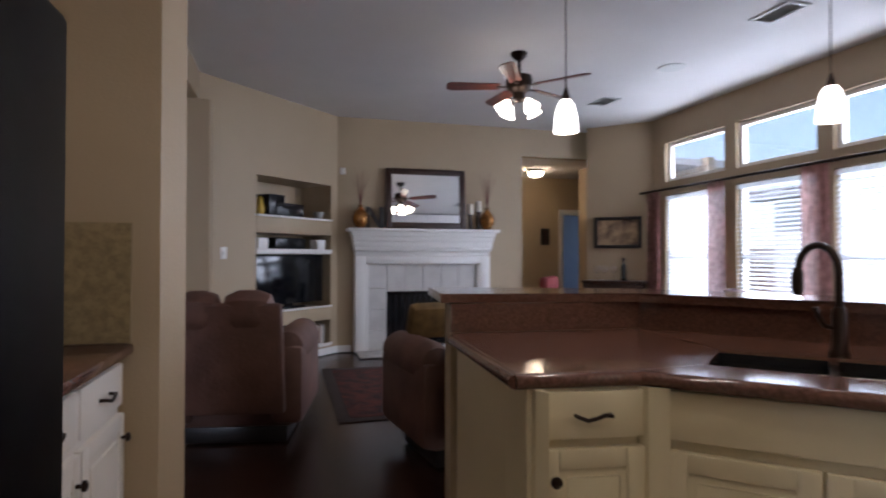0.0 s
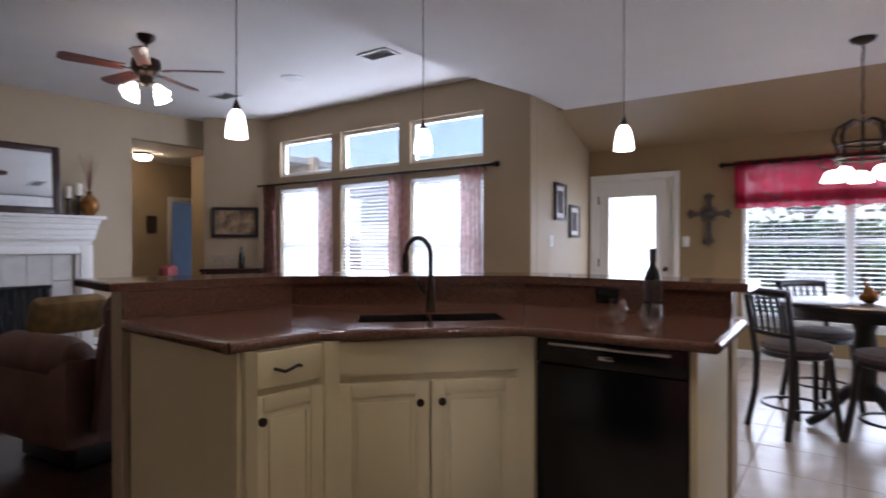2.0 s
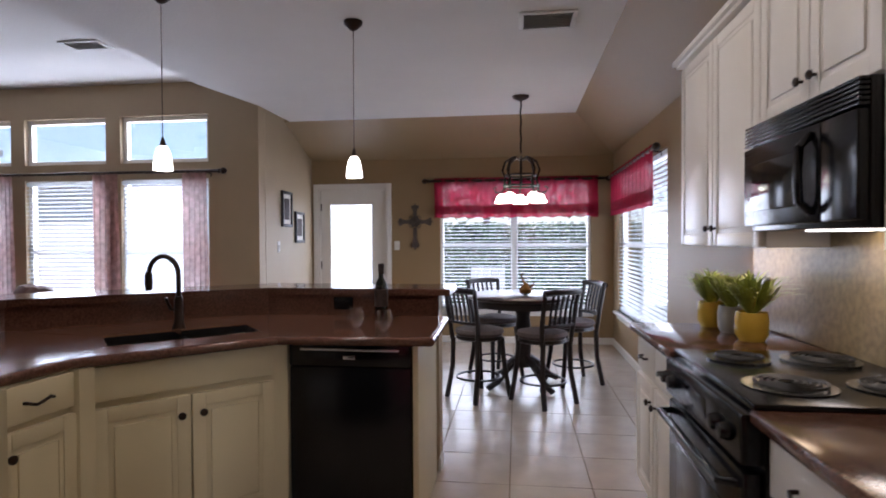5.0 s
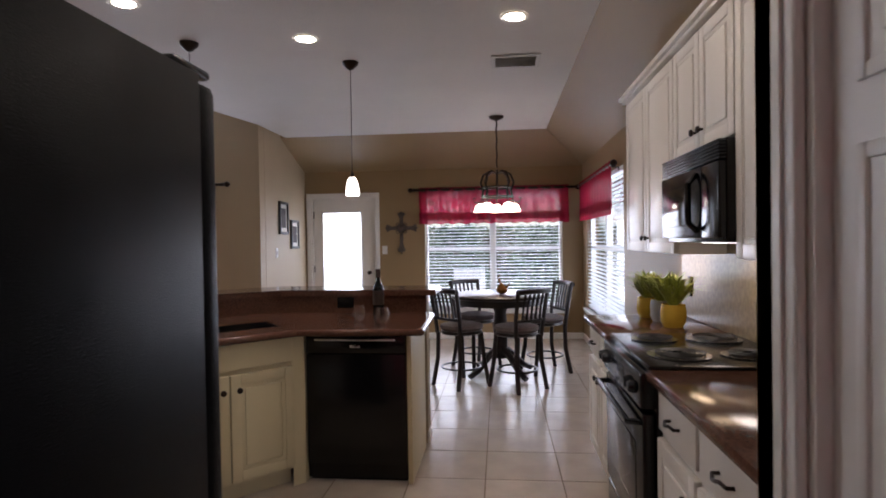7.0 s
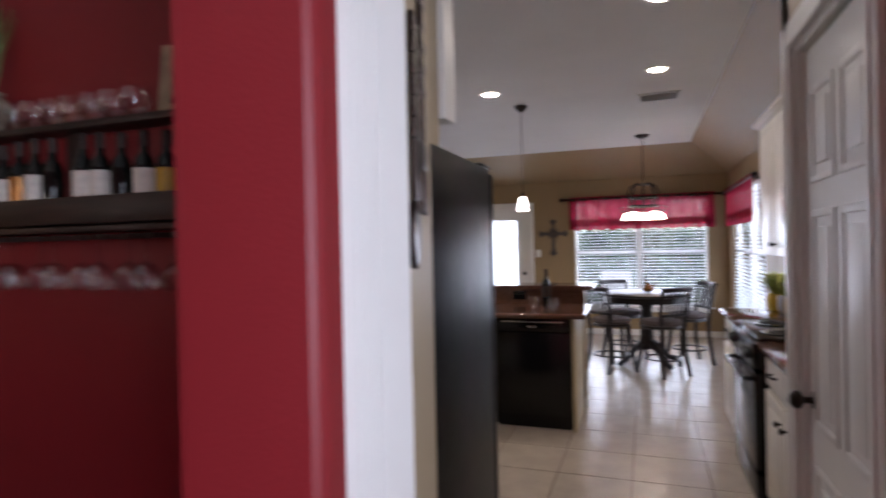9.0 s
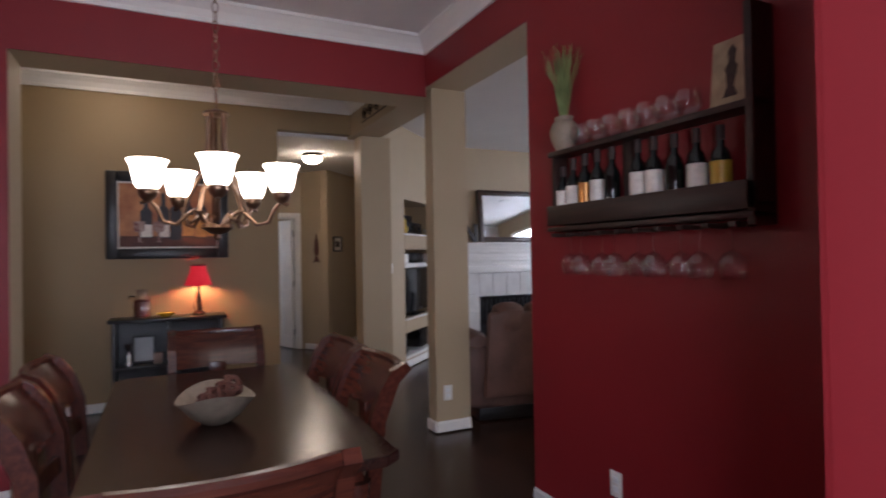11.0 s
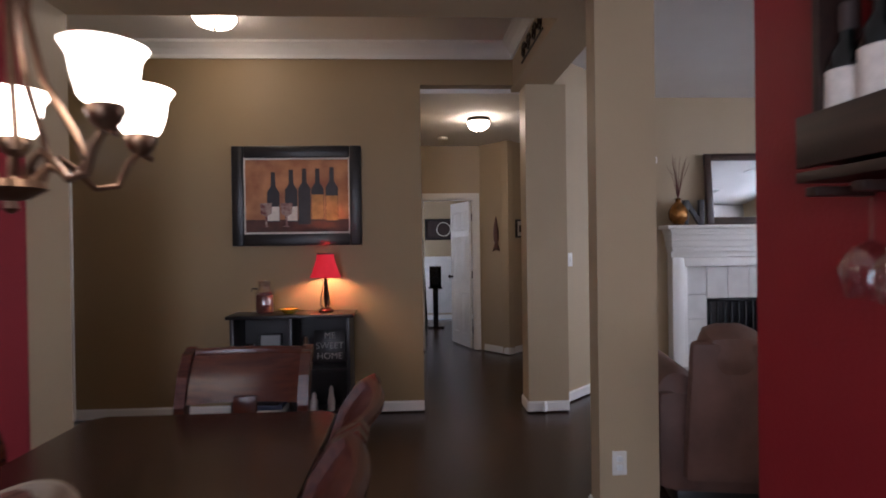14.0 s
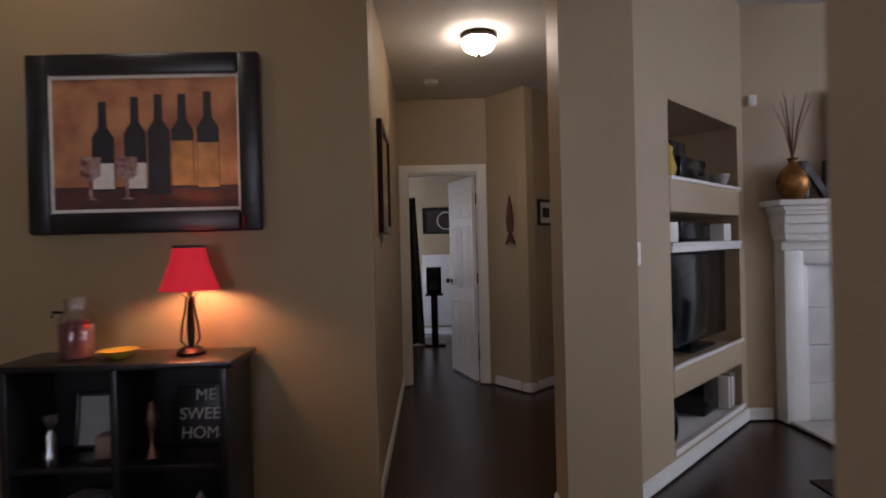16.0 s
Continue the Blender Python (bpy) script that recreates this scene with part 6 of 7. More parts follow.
# wine rack on the red wall
RX0, RX1, RY = -1.05, 0.09, -0.09
rk = thing("wine_rack", pose(RX0, RY, 0), "rustic dark wooden wall rack for bottles and glasses", "wine rack")
RL = RX1 - RX0
part("top_shelf", box(0.0, RL, -0.115, -0.002, 1.905, 1.93, 0.003), RACKWOOD, rk)
part("back_board", box(0.0, RL, -0.014, -0.002, 1.53, 1.62, 0.002), RACKWOOD, rk)
part("front_board", box(-0.01, RL, -0.118, -0.10, 1.555, 1.655, 0.003), RACKWOOD, rk)
part("bottle_shelf", box(0.0, RL, -0.10, -0.014, 1.56, 1.58, 0.002), RACKWOOD, rk)
part("lower_board", box(0.0, RL, -0.125, -0.002, 1.525, 1.545, 0.002), RACKWOOD, rk)
part("side_board", box(RL - 0.03, RL, -0.118, -0.002, 1.50, 2.26, 0.003), RACKWOOD, rk, "tall dark end board")
part("side_board", box(0.0, 0.02, -0.09, -0.004, 1.58, 1.905, 0.002), RACKWOOD, rk)
part("divider", box(0.455, 0.51, -0.04, -0.004, 1.58, 1.905, 0.002), RACKWOOD, rk)
for k in range(10):
    part("glass_rail", box(0.02 + k * 0.113, 0.05 + k * 0.113, -0.12, -0.004, 1.497, 1.515, 0.002), RACKWOOD, rk)
bottle(pose(RX0 + 0.052, RY - 0.058, 1.581), 0.27, PAPER)
for k, (x, lm, h) in enumerate(((0.15, PAPER, 0.30), (0.25, GOLD, 0.31), (0.35, PAPER, 0.315), (0.46, None, 0.31), (0.64, PAPER, 0.315), (0.74, PAPER, 0.31), (0.86, None, 0.30), (0.98, PAPER, 0.30), (1.10, YELLOWPOT, 0.29))):
    bottle(pose(RX0 + 0.88 * x, RY - 0.058, 1.581), h, lm)
for k in range(7):
    wineglass(pose(RX0 + 0.20 + k * 0.105, RY - 0.06, 1.931), "clear stemless glass on the rack's top shelf", 0.0, 0.052, "stemless_glass", "stemless glasses")
for k in range(9):
    g = wineglass(pose(RX0 + 0.10 + k * 0.113, RY - (0.085 if k % 2 else 0.055), 1.515, 180), "clear wine glass hanging upside down from the rack", 0.10, 0.050)
pv = thing("grass_vase", pose(RX0 + 0.08, RY - 0.07, 1.931) @ Matrix.Diagonal((1.4, 1.2, 1.3, 1)), "small whitewashed clay pot with tall green grass", "vase")
part("pot", lathe([(0.032, 0), (0.05, 0.04), (0.056, 0.075), (0.045, 0.105), (0.034, 0.115), (0.038, 0.13), (0.03, 0.13)], 22), STONE, pv)
bm = bmesh.new()
for k in range(90):
    a, r = rnd.uniform(0, 6.28), rnd.uniform(0.0, 0.085)
    tube([(0.012 * math.cos(a), 0.012 * math.sin(a), 0.12), (r * 0.45 * math.cos(a), r * 0.45 * math.sin(a), 0.26), (r * math.cos(a), min(r * math.sin(a), 0.045), 0.36 + rnd.uniform(-0.03, 0.05))], 0.0022, 3, bm, 0.4)
part("grass", bm, GRASSGREEN, pv, "tall green and straw blades", smooth=False)
bx = thing("print_block", pose(RX1 - 0.14, RY - 0.035, 1.931, -6), "small cream picture block with a dark figure", "picture")
part("block", box(-0.085, 0.085, -0.012, 0.0, 0, 0.26, 0.003), TANBLOCK, bx)
part("motif", prism([(-0.03, 0.04), (0.03, 0.04), (0.014, 0.08), (0.026, 0.15), (0.012, 0.17), (0.018, 0.21), (0.0, 0.235), (-0.018, 0.21), (-0.012, 0.17), (-0.026, 0.15), (-0.014, 0.08)], 0.0125, 0.0145), DARKPAPER, bx, smooth=False).matrix_local = pose(0, 0, 0, 90)


def art_mat():
    m = mat("abstract_canvas", (0.33, 0.19, 0.09), 0.75, vary=0.6, scale=5, color2=(0.05, 0.022, 0.012), bump=0.3, grain=80)
    return m


ab = thing("canvas_art", pose(-1.27, -2.998, 1.265, 0, 0, 180), "square abstract canvas in browns and rust", "painting")
part("canvas", box(-0.45, 0.45, -0.035, -0.001, 0, 0.90, 0.004), art_mat(), ab)
RUST, PALE = mat("rust_patch", (0.26, 0.07, 0.025), 0.75, vary=0.6, scale=6, bump=0.3), mat("pale_patch", (0.42, 0.33, 0.22), 0.75, vary=0.5, scale=6, bump=0.3)
for q, mm in (((0.12, 0.448, 0.0, 0.34), RUST), ((-0.448, 0.118, 0.002, 0.36), PALE), ((0.2, 0.448, 0.36, 0.55), RUST), ((-0.448, -0.2, 0.5, 0.7), RUST)):
    part("colour_block", box(q[0], q[1], -0.037, -0.0355, q[2], q[3]), mm, ab, smooth=False)
for x, z, r in ((0.05, 0.62, 0.17), (-0.25, 0.80, 0.09), (0.22, 0.82, 0.08)):
    part("painted_ring", tube([(x + r * math.cos(i * math.pi / 20), -0.0365, z + r * 0.9 * math.sin(i * math.pi / 20)) for i in range(41) if z + r * 0.9 * math.sin(i * math.pi / 20) < 0.895], 0.012, 5), PALE, ab).scale = (1, 0.99, 1)

# ---- foyer ----
wp = thing("wine_picture", pose(-4.879, -1.93, 1.43, 0, 0, 90), "wine bottle still life in a wide black frame", "painting")
W, Hh, f = 1.08, 0.84, 0.10
for q in ((-W / 2, -W / 2 + f, 0, Hh), (W / 2 - f, W / 2, 0, Hh), (-W / 2 + f, W / 2 - f, 0, f), (-W / 2 + f, W / 2 - f, Hh - f, Hh)):
    part("frame", box(q[0], q[1], -0.045, -0.001, q[2], q[3], 0.014), BLACKWOOD, wp, "glossy black frame")
for q in ((-0.455, -0.43, 0.09, 0.75), (0.43, 0.455, 0.09, 0.75), (-0.43, 0.43, 0.09, 0.115), (-0.43, 0.43, 0.725, 0.75)):
    part("mat_border", box(q[0], q[1], -0.026, -0.018, q[2], q[3]), PAPER, wp, "white mat border", smooth=False)
WARMBG = mat("painted_warm_ground", (0.52, 0.24, 0.10), 0.6, vary=0.6, scale=5, color2=(0.26, 0.09, 0.04), bump=0.05)
part("canvas", box(-0.43, 0.43, -0.016, -0.010, 0.115, 0.725), WARMBG, wp, smooth=False)
part("painted_table", box(-0.43, 0.43, -0.0168, -0.0162, 0.115, 0.22), mat("painted_table_brown", (0.10, 0.03, 0.018), 0.6, vary=0.5, scale=9, bump=0.02), wp, smooth=False)
INK = mat("painted_bottle_black", (0.02, 0.014, 0.018), 0.5, vary=0.5, scale=14, bump=0.02)
OCHRE = mat("painted_ochre", (0.50, 0.24, 0.08), 0.6, vary=0.4, scale=14, bump=0.02)
for x, zb, zt, lm in ((-0.20, 0.20, 0.62, PAPER), (-0.05, 0.20, 0.64, PAPER), (0.06, 0.18, 0.65, INK), (0.17, 0.21, 0.65, OCHRE), (0.29, 0.20, 0.66, OCHRE)):
    s = 0.052
    bm = prism([(x - s, zb), (x + s, zb), (x + s, zt - 0.17), (x + 0.02, zt - 0.12), (x + 0.018, zt), (x - 0.018, zt), (x - 0.02, zt - 0.12), (x - s, zt - 0.17)], 0.0170, 0.0180)
    part("painted_bottle", bm, INK, wp, smooth=False).matrix_local = pose(0, 0, 0, 90)
    part("painted_label", box(x - s * 0.95, x + s * 0.95, -0.0192, -0.0184, zb + 0.01, zb + (0.22 if lm is OCHRE else 0.13)), lm, wp, smooth=False)
for x in (-0.26, -0.09):
    bm = prism([(x - 0.05, 0.36), (x + 0.05, 0.36), (x + 0.045, 0.27), (x + 0.008, 0.25), (x + 0.008, 0.17), (x + 0.035, 0.16), (x - 0.035, 0.16), (x - 0.008, 0.17), (x - 0.008, 0.25), (x - 0.045, 0.27)], 0.0196, 0.0202)
    part("painted_glass", bm, mat("painted_wine", (0.13, 0.02, 0.02), 0.5, vary=0.6, scale=25, color2=(0.4, 0.3, 0.25), bump=0), wp, smooth=False).matrix_local = pose(0, 0, 0, 90)

bk = thing("bookcase", pose(-4.865, -1.94, 0, 0, 0, 90), "low black bookcase with open cubes", "bookcase")
BW, BD, BH = 0.94, 0.32, 0.88
part("top", box(-BW / 2 - 0.03, BW / 2 + 0.03, -BD - 0.02, 0.0, BH - 0.03, BH, 0.006), BLACKWOOD, bk)
for x in (-BW / 2, BW / 2 - 0.03, -0.015):
    part("side", box(x, x + 0.03, -BD, -0.001, 0.0, BH - 0.031, 0.003), BLACKWOOD, bk)
for z in (0.06, 0.42):
    for a, b in ((-BW / 2 + 0.031, -0.016), (0.016, BW / 2 - 0.031)):
        part("shelf", box(a, b, -BD + 0.01, -0.012, z, z + 0.025, 0.002), BLACKWOOD, bk)
part("back", box(-BW / 2 + 0.031, BW / 2 - 0.031, -0.011, -0.001, 0.05, BH - 0.031), BLACKWOOD, bk)
part("plinth", box(-BW / 2 + 0.031, BW / 2 - 0.031, -BD + 0.02, -BD + 0.04, 0.0, 0.06), BLACKWOOD, bk)
K = pose(-4.865, -1.94, 0, 0, 0, 90)
for k, (w, h, z, c) in enumerate(((0.33, 0.03, 0.086, PAPER), (0.29, 0.04, 0.117, mat("blue_book", (0.03, 0.04, 0.09), 0.5, vary=0.2)), (0.26, 0.05, 0.158, BLACKWOOD), (0.24, 0.025, 0.209, PAPER), (0.16, 0.02, 0.235, GREY))):
    simple("book", K @ pose(-0.23, -0.17, z, 0, 0, 4 - 3 * k), box(-w / 2, w / 2, -0.11, 0.11, 0, h, 0.003), c, "hardback book lying in a stack on the shelf", "book", "stacked books")
simple("trophy", K @ pose(-0.34, -0.20, 0.446), lathe([(0.035, 0), (0.035, 0.02), (0.02, 0.05), (0.026, 0.10), (0.012, 0.13), (0.03, 0.16), (0.035, 0.20), (0.03, 0.2)], 16), STEEL, "small silver trophy cup on the shelf", "trophy")
framed("photo_frame", K @ pose(-0.22, -0.06, 0.446, -8), 0.19, 0.25, 0.015, BLACKWOOD, GREY, "small framed photograph on the shelf")
simple("small_box", K @ pose(-0.10, -0.18, 0.446), box(-0.04, 0.04, -0.04, 0.04, 0, 0.10, 0.006), BRICK, "small striped box on the shelf", "box")
simple("figurine", K @ pose(0.10, -0.20, 0.446), lathe([(0.035, 0), (0.03, 0.02), (0.012, 0.05), (0.018, 0.11), (0.03, 0.16), (0.02, 0.2), (0.015, 0.24)], 14), WARMBRONZE, "slim bronze figurine on the shelf", "figurine")
for x, h in ((0.16, 0.15), (0.30, 0.20)):
    simple("figurine", K @ pose(x, -0.20, 0.086), lathe([(0.035, 0), (0.03, 0.03), (0.035, 0.07), (0.02, h * 0.7), (0.022, h * 0.85), (0.006, h)], 14), MARBLE, "small white ceramic figurine on the shelf", "figurine", "white figurines")
sg = thing("word_sign", K @ pose(0.27, -0.07, 0.447, -10), "dark wooden sign with pale lettering on the shelf", "sign")
part("board", box(-0.13, 0.13, 0.0, 0.015, 0, 0.27, 0.003), BLACKWOOD, sg)
for txt, z in (("ME", 0.20), ("SWEET", 0.115), ("HOME", 0.03)):
    cu = bpy.data.curves.new("lettering", "FONT")
    cu.body, cu.size, cu.extrude, cu.align_x = txt, 0.075, 0.001, "CENTER"
    o = new("lettering", cu)
    o.parent = sg
    o.matrix_local = pose(0.0, -0.0015, z, 90)
    cu.materials.append(PAPER)
tl = thing("table_lamp", pose(-4.71, -1.68, 0.881), "bronze table lamp with a lit red fabric shade", "table lamp")
part("base", lathe([(0.062, 0), (0.065, 0.012), (0.045, 0.03), (0.02, 0.04)], 20), BRONZE, tl)
part("post", lathe([(0.012, 0.03), (0.018, 0.12), (0.010, 0.26), (0.014, 0.27), (0.014, 0.30)], 12), BRONZE, tl)
for k in range(3):
    part("scroll", tube([(0.02, 0, 0.03), (0.045, 0, 0.06), (0.04, 0, 0.12), (0.022, 0, 0.20), (0.018, 0, 0.255), (0.035, 0, 0.265)], 0.005, 6), BRONZE, tl).matrix_local = pose(0, 0, 0, 0, 0, k * 120 + 30)
bm = bmesh.new()
for r0, r1 in ((0.128, 0.068), (0.126, 0.066)):
    lathe([(r0, 0.285), (r0 * 0.88, 0.32), (r1 * 1.15, 0.42), (r1, 0.478)], 16, (0, 0, 0), bm, False)
part("shade", bm, REDSHADE, tl, "red bell-shaped fabric shade")
part("shade_trim", lathe([(0.069, 0.472), (0.071, 0.478), (0.069, 0.484)], 24, caps=False), DARKPAPER, tl)
part("bulb", lathe([(0.008, 0.31), (0.022, 0.34), (0.024, 0.365), (0.01, 0.385)], 14), BULB, tl)
jr = thing("glass_jar", pose(-4.69, -2.17, 0.881), "tall glass jar with a handle and dark red contents", "jar")
part("glass", lathe([(0.072, 0), (0.075, 0.01), (0.075, 0.17), (0.045, 0.21), (0.045, 0.25), (0.055, 0.262), (0.05, 0.262), (0.04, 0.21)], 22, caps=False), CLEAR, jr)
part("contents", lathe([(0.066, 0.006), (0.068, 0.15), (0.03, 0.17)], 18), REED, jr)
part("handle", tube([(0, -0.055, 0.20), (0, -0.10, 0.205), (0, -0.105, 0.18)], 0.007, 6), BRONZE, jr)
simple("dish", pose(-4.66, -1.97, 0.881), lathe([(0.035, 0), (0.06, 0.02), (0.085, 0.038), (0.08, 0.038), (0.05, 0.018), (0.01, 0.008)], 22), YELLOWPOT, "shallow amber dish on the bookcase", "dish")
sc = thing("scroll_ornament", pose(-4.05, -0.0795, 2.90), "black wrought iron scroll ornament on the beam", "wall decor")
for x in (-0.28, -0.10, 0.10, 0.28):
    part("scroll", tube([(x + (0.07 - 0.06 * i / 24) * math.cos(i * 0.42), -0.012, (0.07 - 0.06 * i / 24) * math.sin(i * 0.42)) for i in range(25)], 0.008, 5), BRONZE, sc)
part("bar", tube([(-0.36, -0.012, -0.07), (0.36, -0.012, -0.07)], 0.007, 6), BRONZE, sc)
er = thing("entry_rug", pose(-4.15, -3.25, -0.011), "brown patterned entry rug by the front door", "rug")
part("field", box(-0.6, 0.6, -0.42, 0.42, 0, 0.012, 0.003), RUGMAT, er)

# ---- bedroom hall and study ----
fs = thing("carved_fish", pose(-7.40, 0.135, 1.33, 0, 0, math.degrees(math.atan2(0.31, 0.41))), "carved reddish wooden fish hung upright on the wall", "wall decor")
CARVED = wood("carved_wood", (0.12, 0.035, 0.02), (0.06, 0.02, 0.012), 0.6)
part("body", prism([(-0.035, 0.13), (-0.045, 0.22), (-0.03, 0.33), (0.0, 0.45), (0.03, 0.33), (0.045, 0.22), (0.035, 0.13), (0.015, 0.11), (-0.015, 0.11)], 0.004, 0.022, 0.006), CARVED, fs).matrix_local = pose(0, 0, 0, 90)
part("tail", prism([(-0.012, 0.12), (-0.065, 0.0), (-0.02, 0.022), (0, 0.03), (0.02, 0.022), (0.065, 0.0), (0.012, 0.12)], 0.004, 0.018, 0.004), CARVED, fs).matrix_local = pose(0, 0, 0, 90)
framed("photo_frame", pose(-7.45, 0.46, 1.50, 0, 0, 135), 0.26, 0.24, 0.025, BLACKWOOD, PAPER, "small black framed print in the hall", mount=0.05)
framed("framed_picture", pose(-5.75, -0.901, 1.42, 0, 0, 180), 0.62, 0.66, 0.05, DARKWOOD, MAP, "dark framed picture on the hall wall")
fb = framed("framed_record", pose(-10.899, -0.42, 1.52, 0, 0, 90), 0.62, 0.40, 0.035, BLACKWOOD, DARKPAPER, "black framed record display in the study")
part("record", tube([(0.05 + 0.13 * math.cos(i * math.pi / 16), -0.017, 0.20 + 0.13 * math.sin(i * math.pi / 16)) for i in range(33)], 0.008, 5), PAPER, fb)
simple("white_board", pose(-10.899, -0.15, 0.12, 0, 0, 90), box(-0.60, 0.60, -0.03, -0.015, 0, 1.08, 0.004), MARBLE, "large plain white panel leaning on the study wall", "board")
ss = thing("speaker_stand", pose(-9.9, -0.58, -0.011), "black loudspeaker stand in the study", "speaker stand")
part("base", box(-0.14, 0.14, -0.14, 0.14, 0, 0.03, 0.006), BLACK, ss)
part("pole", box(-0.045, 0.045, -0.045, 0.045, 0.03, 0.68, 0.004), BLACK, ss)
part("plate", box(-0.12, 0.12, -0.12, 0.12, 0.68, 0.70, 0.004), BLACK, ss)
ls = thing("loudspeaker", pose(-9.9, -0.58, 0.69), "black bookshelf loudspeaker on a stand", "speaker")
part("cabinet", box(-0.10, 0.10, -0.10, 0.10, 0.0, 0.36, 0.006), BLACK, ls)
part("cone", lathe([(0.07, 0), (0.06, 0.006), (0.02, 0.0), (0.018, 0.006)], 18), SOOT, ls).matrix_local = pose(0.10, 0, 0.12, 0, 90)
dcu = thing("curtain", pose(-9.4, -2.30, 0.0), "long dark brown curtain beside the study window", "curtain")
part("panel", folds(0.9, 2.15, 6, 0.05, 0.0, 0.1), DARKCURTAIN, dcu)
dcu2 = thing("curtain", pose(-10.0, -0.98, 0.0, 0, 0, 80), "long dark brown curtain tied beside the study window", "curtain")
part("panel", folds(0.35, 2.0, 4, 0.05, 0.0, 0.5), DARKCURTAIN, dcu2)

# ---- back hall ----
framed("photo_frame", pose(-8.399, 5.62, 1.45, 0, 0, 90), 0.16, 0.30, 0.025, BLACKWOOD, DARKPAPER, "small dark frame in the back hall")
framed("photo_frame", pose(-6.85, 5.749, 1.30), 0.22, 0.42, 0.03, PAPER, GREY, "pale framed print in the back hall")
simple("thermostat", pose(-6.75, 5.749, 2.10), box(-0.06, 0.06, -0.03, -0.001, -0.05, 0.05, 0.006), TRIM, "small white thermostat on the wall", "thermostat")

# ---- garden ----
hv, hf = [], []
rh = random.Random(5)
for k in range(26000):
    x, z = rh.uniform(-8, 9.2), rh.uniform(-0.3, 1.75)
    y = 14.6 + 0.35 * noise.noise(Vector((x * 0.8, z, 0))) + rh.uniform(-0.25, 0.3)
    c = Vector((x, y, z))
    a, b = Vector((rh.uniform(-1, 1), rh.uniform(-1, 1), rh.uniform(-1, 1))).normalized() * 0.09, Vector((rh.uniform(-1, 1), rh.uniform(-1, 1), rh.uniform(-1, 1))).normalized() * 0.06
    n = len(hv)
    hv += [c - a, c + b, c + a, c - b]
    hf.append((n, n + 1, n + 2, n + 3))
me = bpy.data.meshes.new("hedge")
me.from_pydata(hv, [], hf)
me.materials.append(LEAF)
tagged(new("hedge", me), "long leafy green hedge before the fence", "hedge", "", "stuff")

for i, (x0, y0, x1, y1) in enumerate(((-14, 15.5, 12, 15.5), (9.5, 15.5, 9.5, -6))):
    fn = thing("garden_fence", pose(x0, y0, -0.30, 0, 0, math.degrees(math.atan2(y1 - y0, x1 - x0))), "weathered wooden privacy fence round the garden", "fence")
    L = math.dist((x0, y0), (x1, y1))
    me = None
    for k in range(int(L / 0.145)):
        if me is None:
            s = part("slat", box(0, 0.14, -0.01, 0.01, 0.05, 1.85), FENCEWOOD, fn, smooth=False)
            me = s.data
        else:
            s = new("slat", me)
            s.parent = fn
            s.matrix_local = pose(k * 0.145, 0, rnd.uniform(-0.01, 0.01))
    for z in (0.4, 1.5):
        part("rail", box(0, L, 0.011, 0.05, z, z + 0.09), FENCEWOOD, fn, smooth=False)


def tree(m, h, r, seed, label):
    t = thing("tree", m, label, "tree")
    rd = random.Random(seed)
    part("trunk", tube([(0, 0, 0), (0.06, 0.02, h * 0.25), (0.0, 0.08, h * 0.5), (0.05, 0.0, h * 0.8)], 0.16, 10, taper=0.35), FENCEWOOD, t)
    for k in range(6):
        a = k * 1.05
        part("limb", tube([(0, 0, h * (0.38 + 0.06 * k)), (r * 0.4 * math.cos(a), r * 0.4 * math.sin(a), h * (0.52 + 0.06 * k)), (r * 0.8 * math.cos(a), r * 0.8 * math.sin(a), h * (0.60 + 0.06 * k))], 0.06, 6, taper=0.3), FENCEWOOD, t)
    vs, fs_ = [], []
    for k in range(5000):
        c = Vector((rd.gauss(0, 1), rd.gauss(0, 1), rd.gauss(0, 1))).normalized() * r * rd.uniform(0.35, 1.0)
        q = 1 + 0.35 * noise.noise(c * 1.3)
        c = Vector((c.x * q, c.y * q, c.z * 0.8 * q + h * 0.72))
        a, b = Vector((rd.uniform(-1, 1), rd.uniform(-1, 1), rd.uniform(-1, 1))).normalized() * 0.11, Vector((rd.uniform(-1, 1), rd.uniform(-1, 1), rd.uniform(-1, 1))).normalized() * 0.07
        n = len(vs)
        vs += [c - a, c + b, c + a, c - b]
        fs_.append((n, n + 1, n + 2, n + 3))
    me = bpy.data.meshes.new("crown")
    me.from_pydata(vs, [], fs_)
    me.materials.append(LEAF)
    o = new("crown", me)
    o.parent = t
    return t


for i, (x, y, h, r) in enumerate(((-4.5, 19.5, 7.0, 2.4), (0.5, 18.5, 6.0, 2.6), (4.5, 18.5, 6.5, 2.7), (8.2, 18.0, 6.0, 2.3), (12.5, 9.0, 6.0, 2.4), (12.0, 4.0, 6.0, 2.3))):
    tree(pose(x, y, -0.30, 0, 0, i * 50), h, r, 20 + i, "leafy green garden tree beyond the fence")
hw_ = thing("house_wing", pose(-6.4, 11.2, -0.30), "pale sided wing of the house across the patio", "house")
part("wall", box(-2.4, 2.6, 0.0, 4.0, 0, 2.75), mat("pale_siding", (0.62, 0.62, 0.60), 0.7, vary=0.1, bump=0.1), hw_)
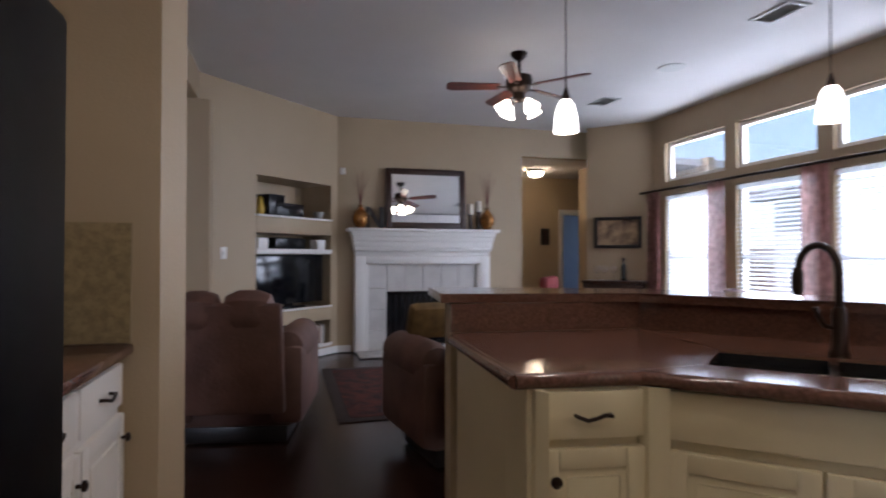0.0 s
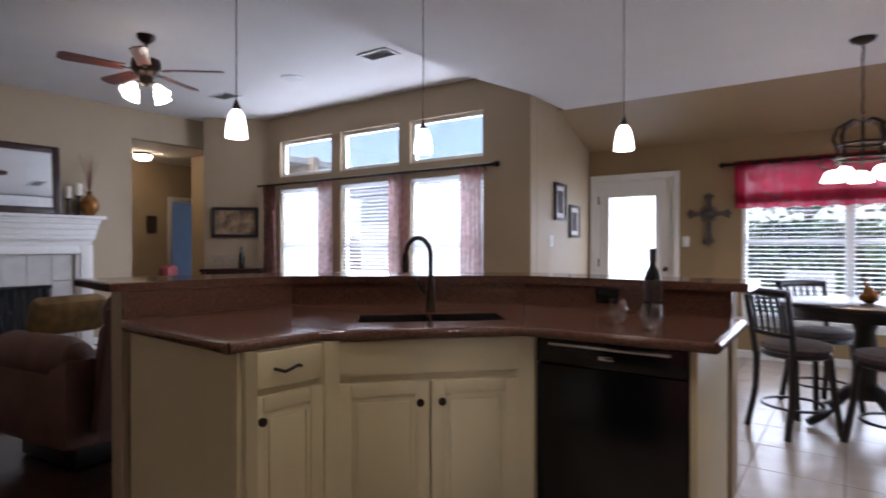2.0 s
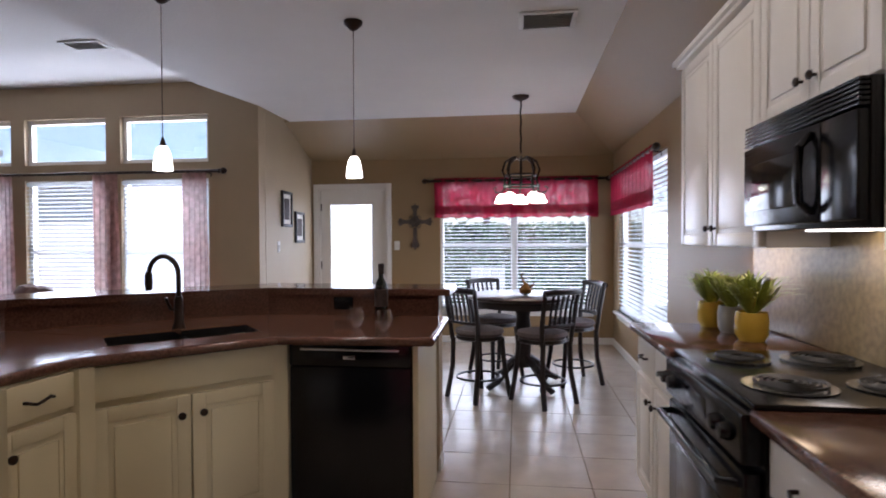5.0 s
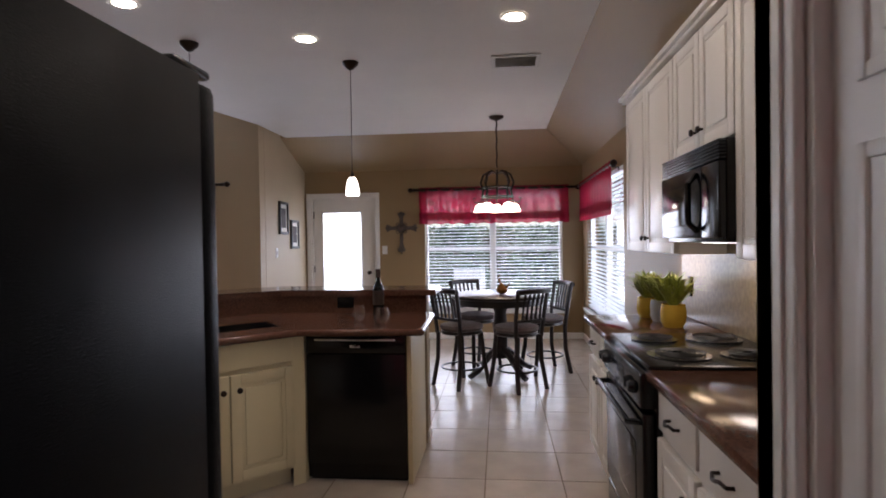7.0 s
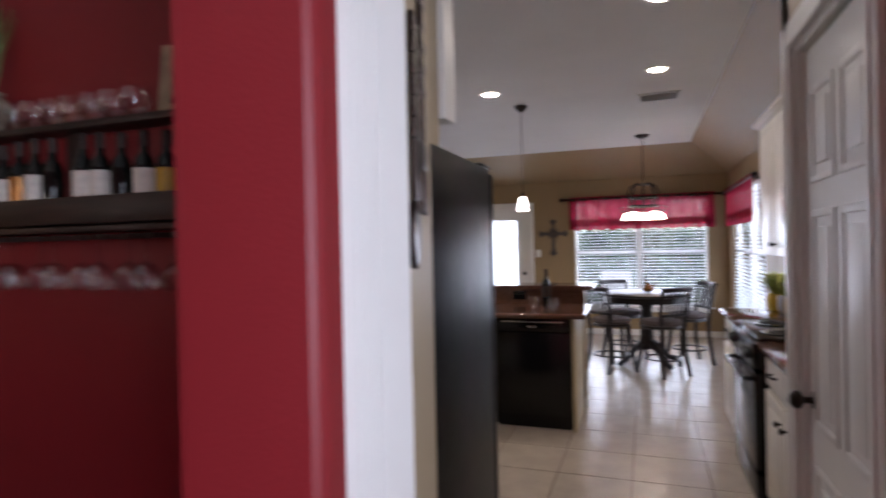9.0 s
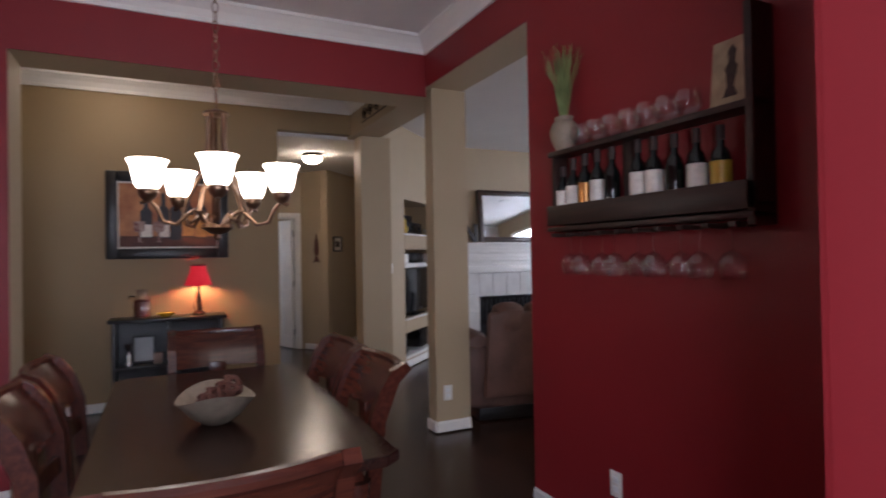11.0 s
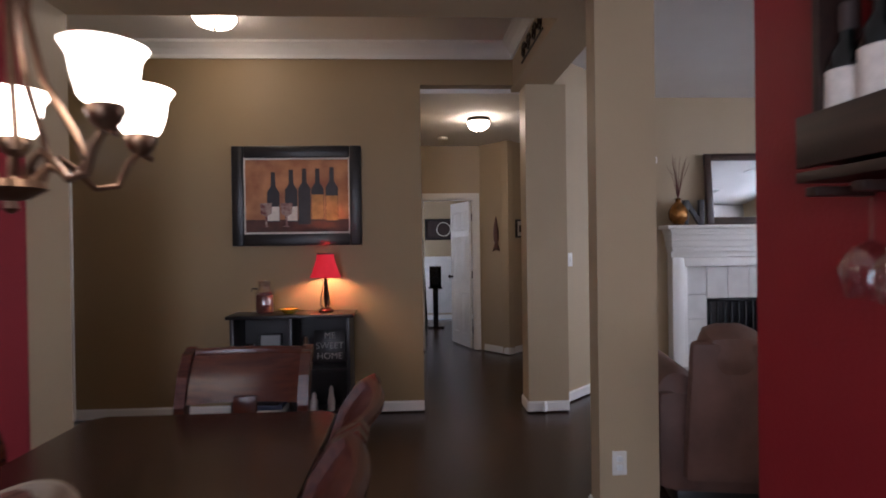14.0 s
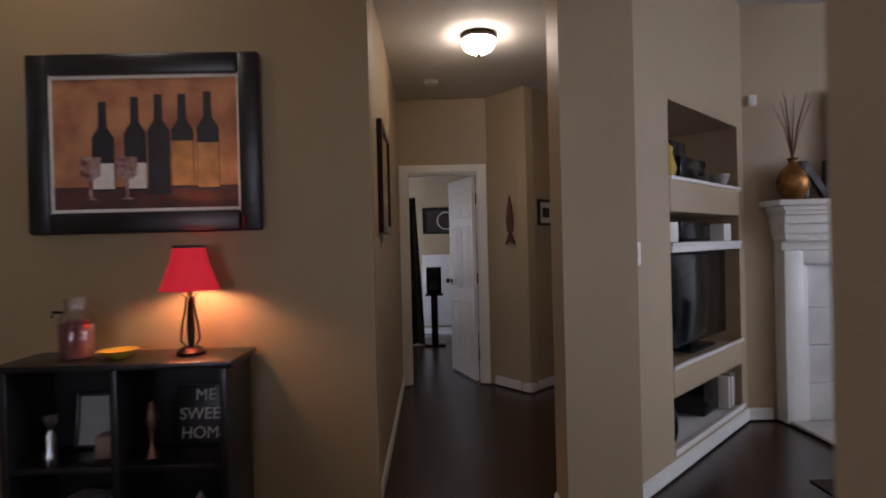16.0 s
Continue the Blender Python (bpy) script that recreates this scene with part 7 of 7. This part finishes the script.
part("roof", prism([(-2.8, -0.5), (3.1, -0.5), (3.1, 4.4), (-2.8, 4.4)], 2.75, 2.95), mat("roof_shingle", (0.10, 0.09, 0.09), 0.9, vary=0.4, bump=0.4), hw_)
for x in (0.2, 1.5):
    wd = part("window", box(x, x + 0.8, -0.03, 0.0, 0.8, 2.1, 0.006), TRIM, hw_)
    part("pane", box(x + 0.06, x + 0.74, -0.034, -0.031, 0.86, 2.04), SCREEN, wd)
pc = thing("patio_chair", pose(0.95, 8.75, -0.05, 0, 0, 170), "white slatted patio chair outside the window", "chair")
part("seat", box(-0.27, 0.27, -0.25, 0.25, 0.38, 0.42, 0.01), TRIM, pc)
for k in range(5):
    part("back_slat", box(-0.27 + k * 0.11, -0.17 + k * 0.11, -0.27, -0.245, 0.42, 0.98, 0.006), TRIM, pc)
for x in (-0.24, 0.24):
    for y in (-0.22, 0.22):
        part("leg", box(x - 0.025, x + 0.025, y - 0.025, y + 0.025, 0, 0.38, 0.004), TRIM, pc)
    part("armrest", box(x - 0.04, x + 0.04, -0.25, 0.27, 0.60, 0.63, 0.006), TRIM, pc)

# ---- floor tiles ----
gr = bpy.data.objects["floor_grout"]
P = 0.4465
me_tile = None
for i in range(-7, 5):
    for j in range(-9, 13):
        x, y = 1.40 + i * P, 3.245 + j * P
        cx, cy = x + P / 2, y + P / 2
        if not (-1.30 < cx < 2.75 and -1.25 < cy < 7.75):
            continue
        if cy < 0.0 and (cx < 0.80 or cy < -0.75 - (cx - 1.0) * 0.45):
            continue
        if cy < 0.2 and cx < -1.35:
            continue
        if me_tile is None:
            bm = box(-P / 2 + 0.0035, P / 2 - 0.0035, -P / 2 + 0.0035, P / 2 - 0.0035, -0.006, 0.0)
            t = part("tile", bm, TILE, gr, smooth=False)
            me_tile = t.data
        else:
            t = new("tile", me_tile)
            t.parent = gr
        t.matrix_local = pose(cx, cy, 0, rnd.uniform(-0.03, 0.03), rnd.uniform(-0.03, 0.03), 90 * rnd.randrange(4))
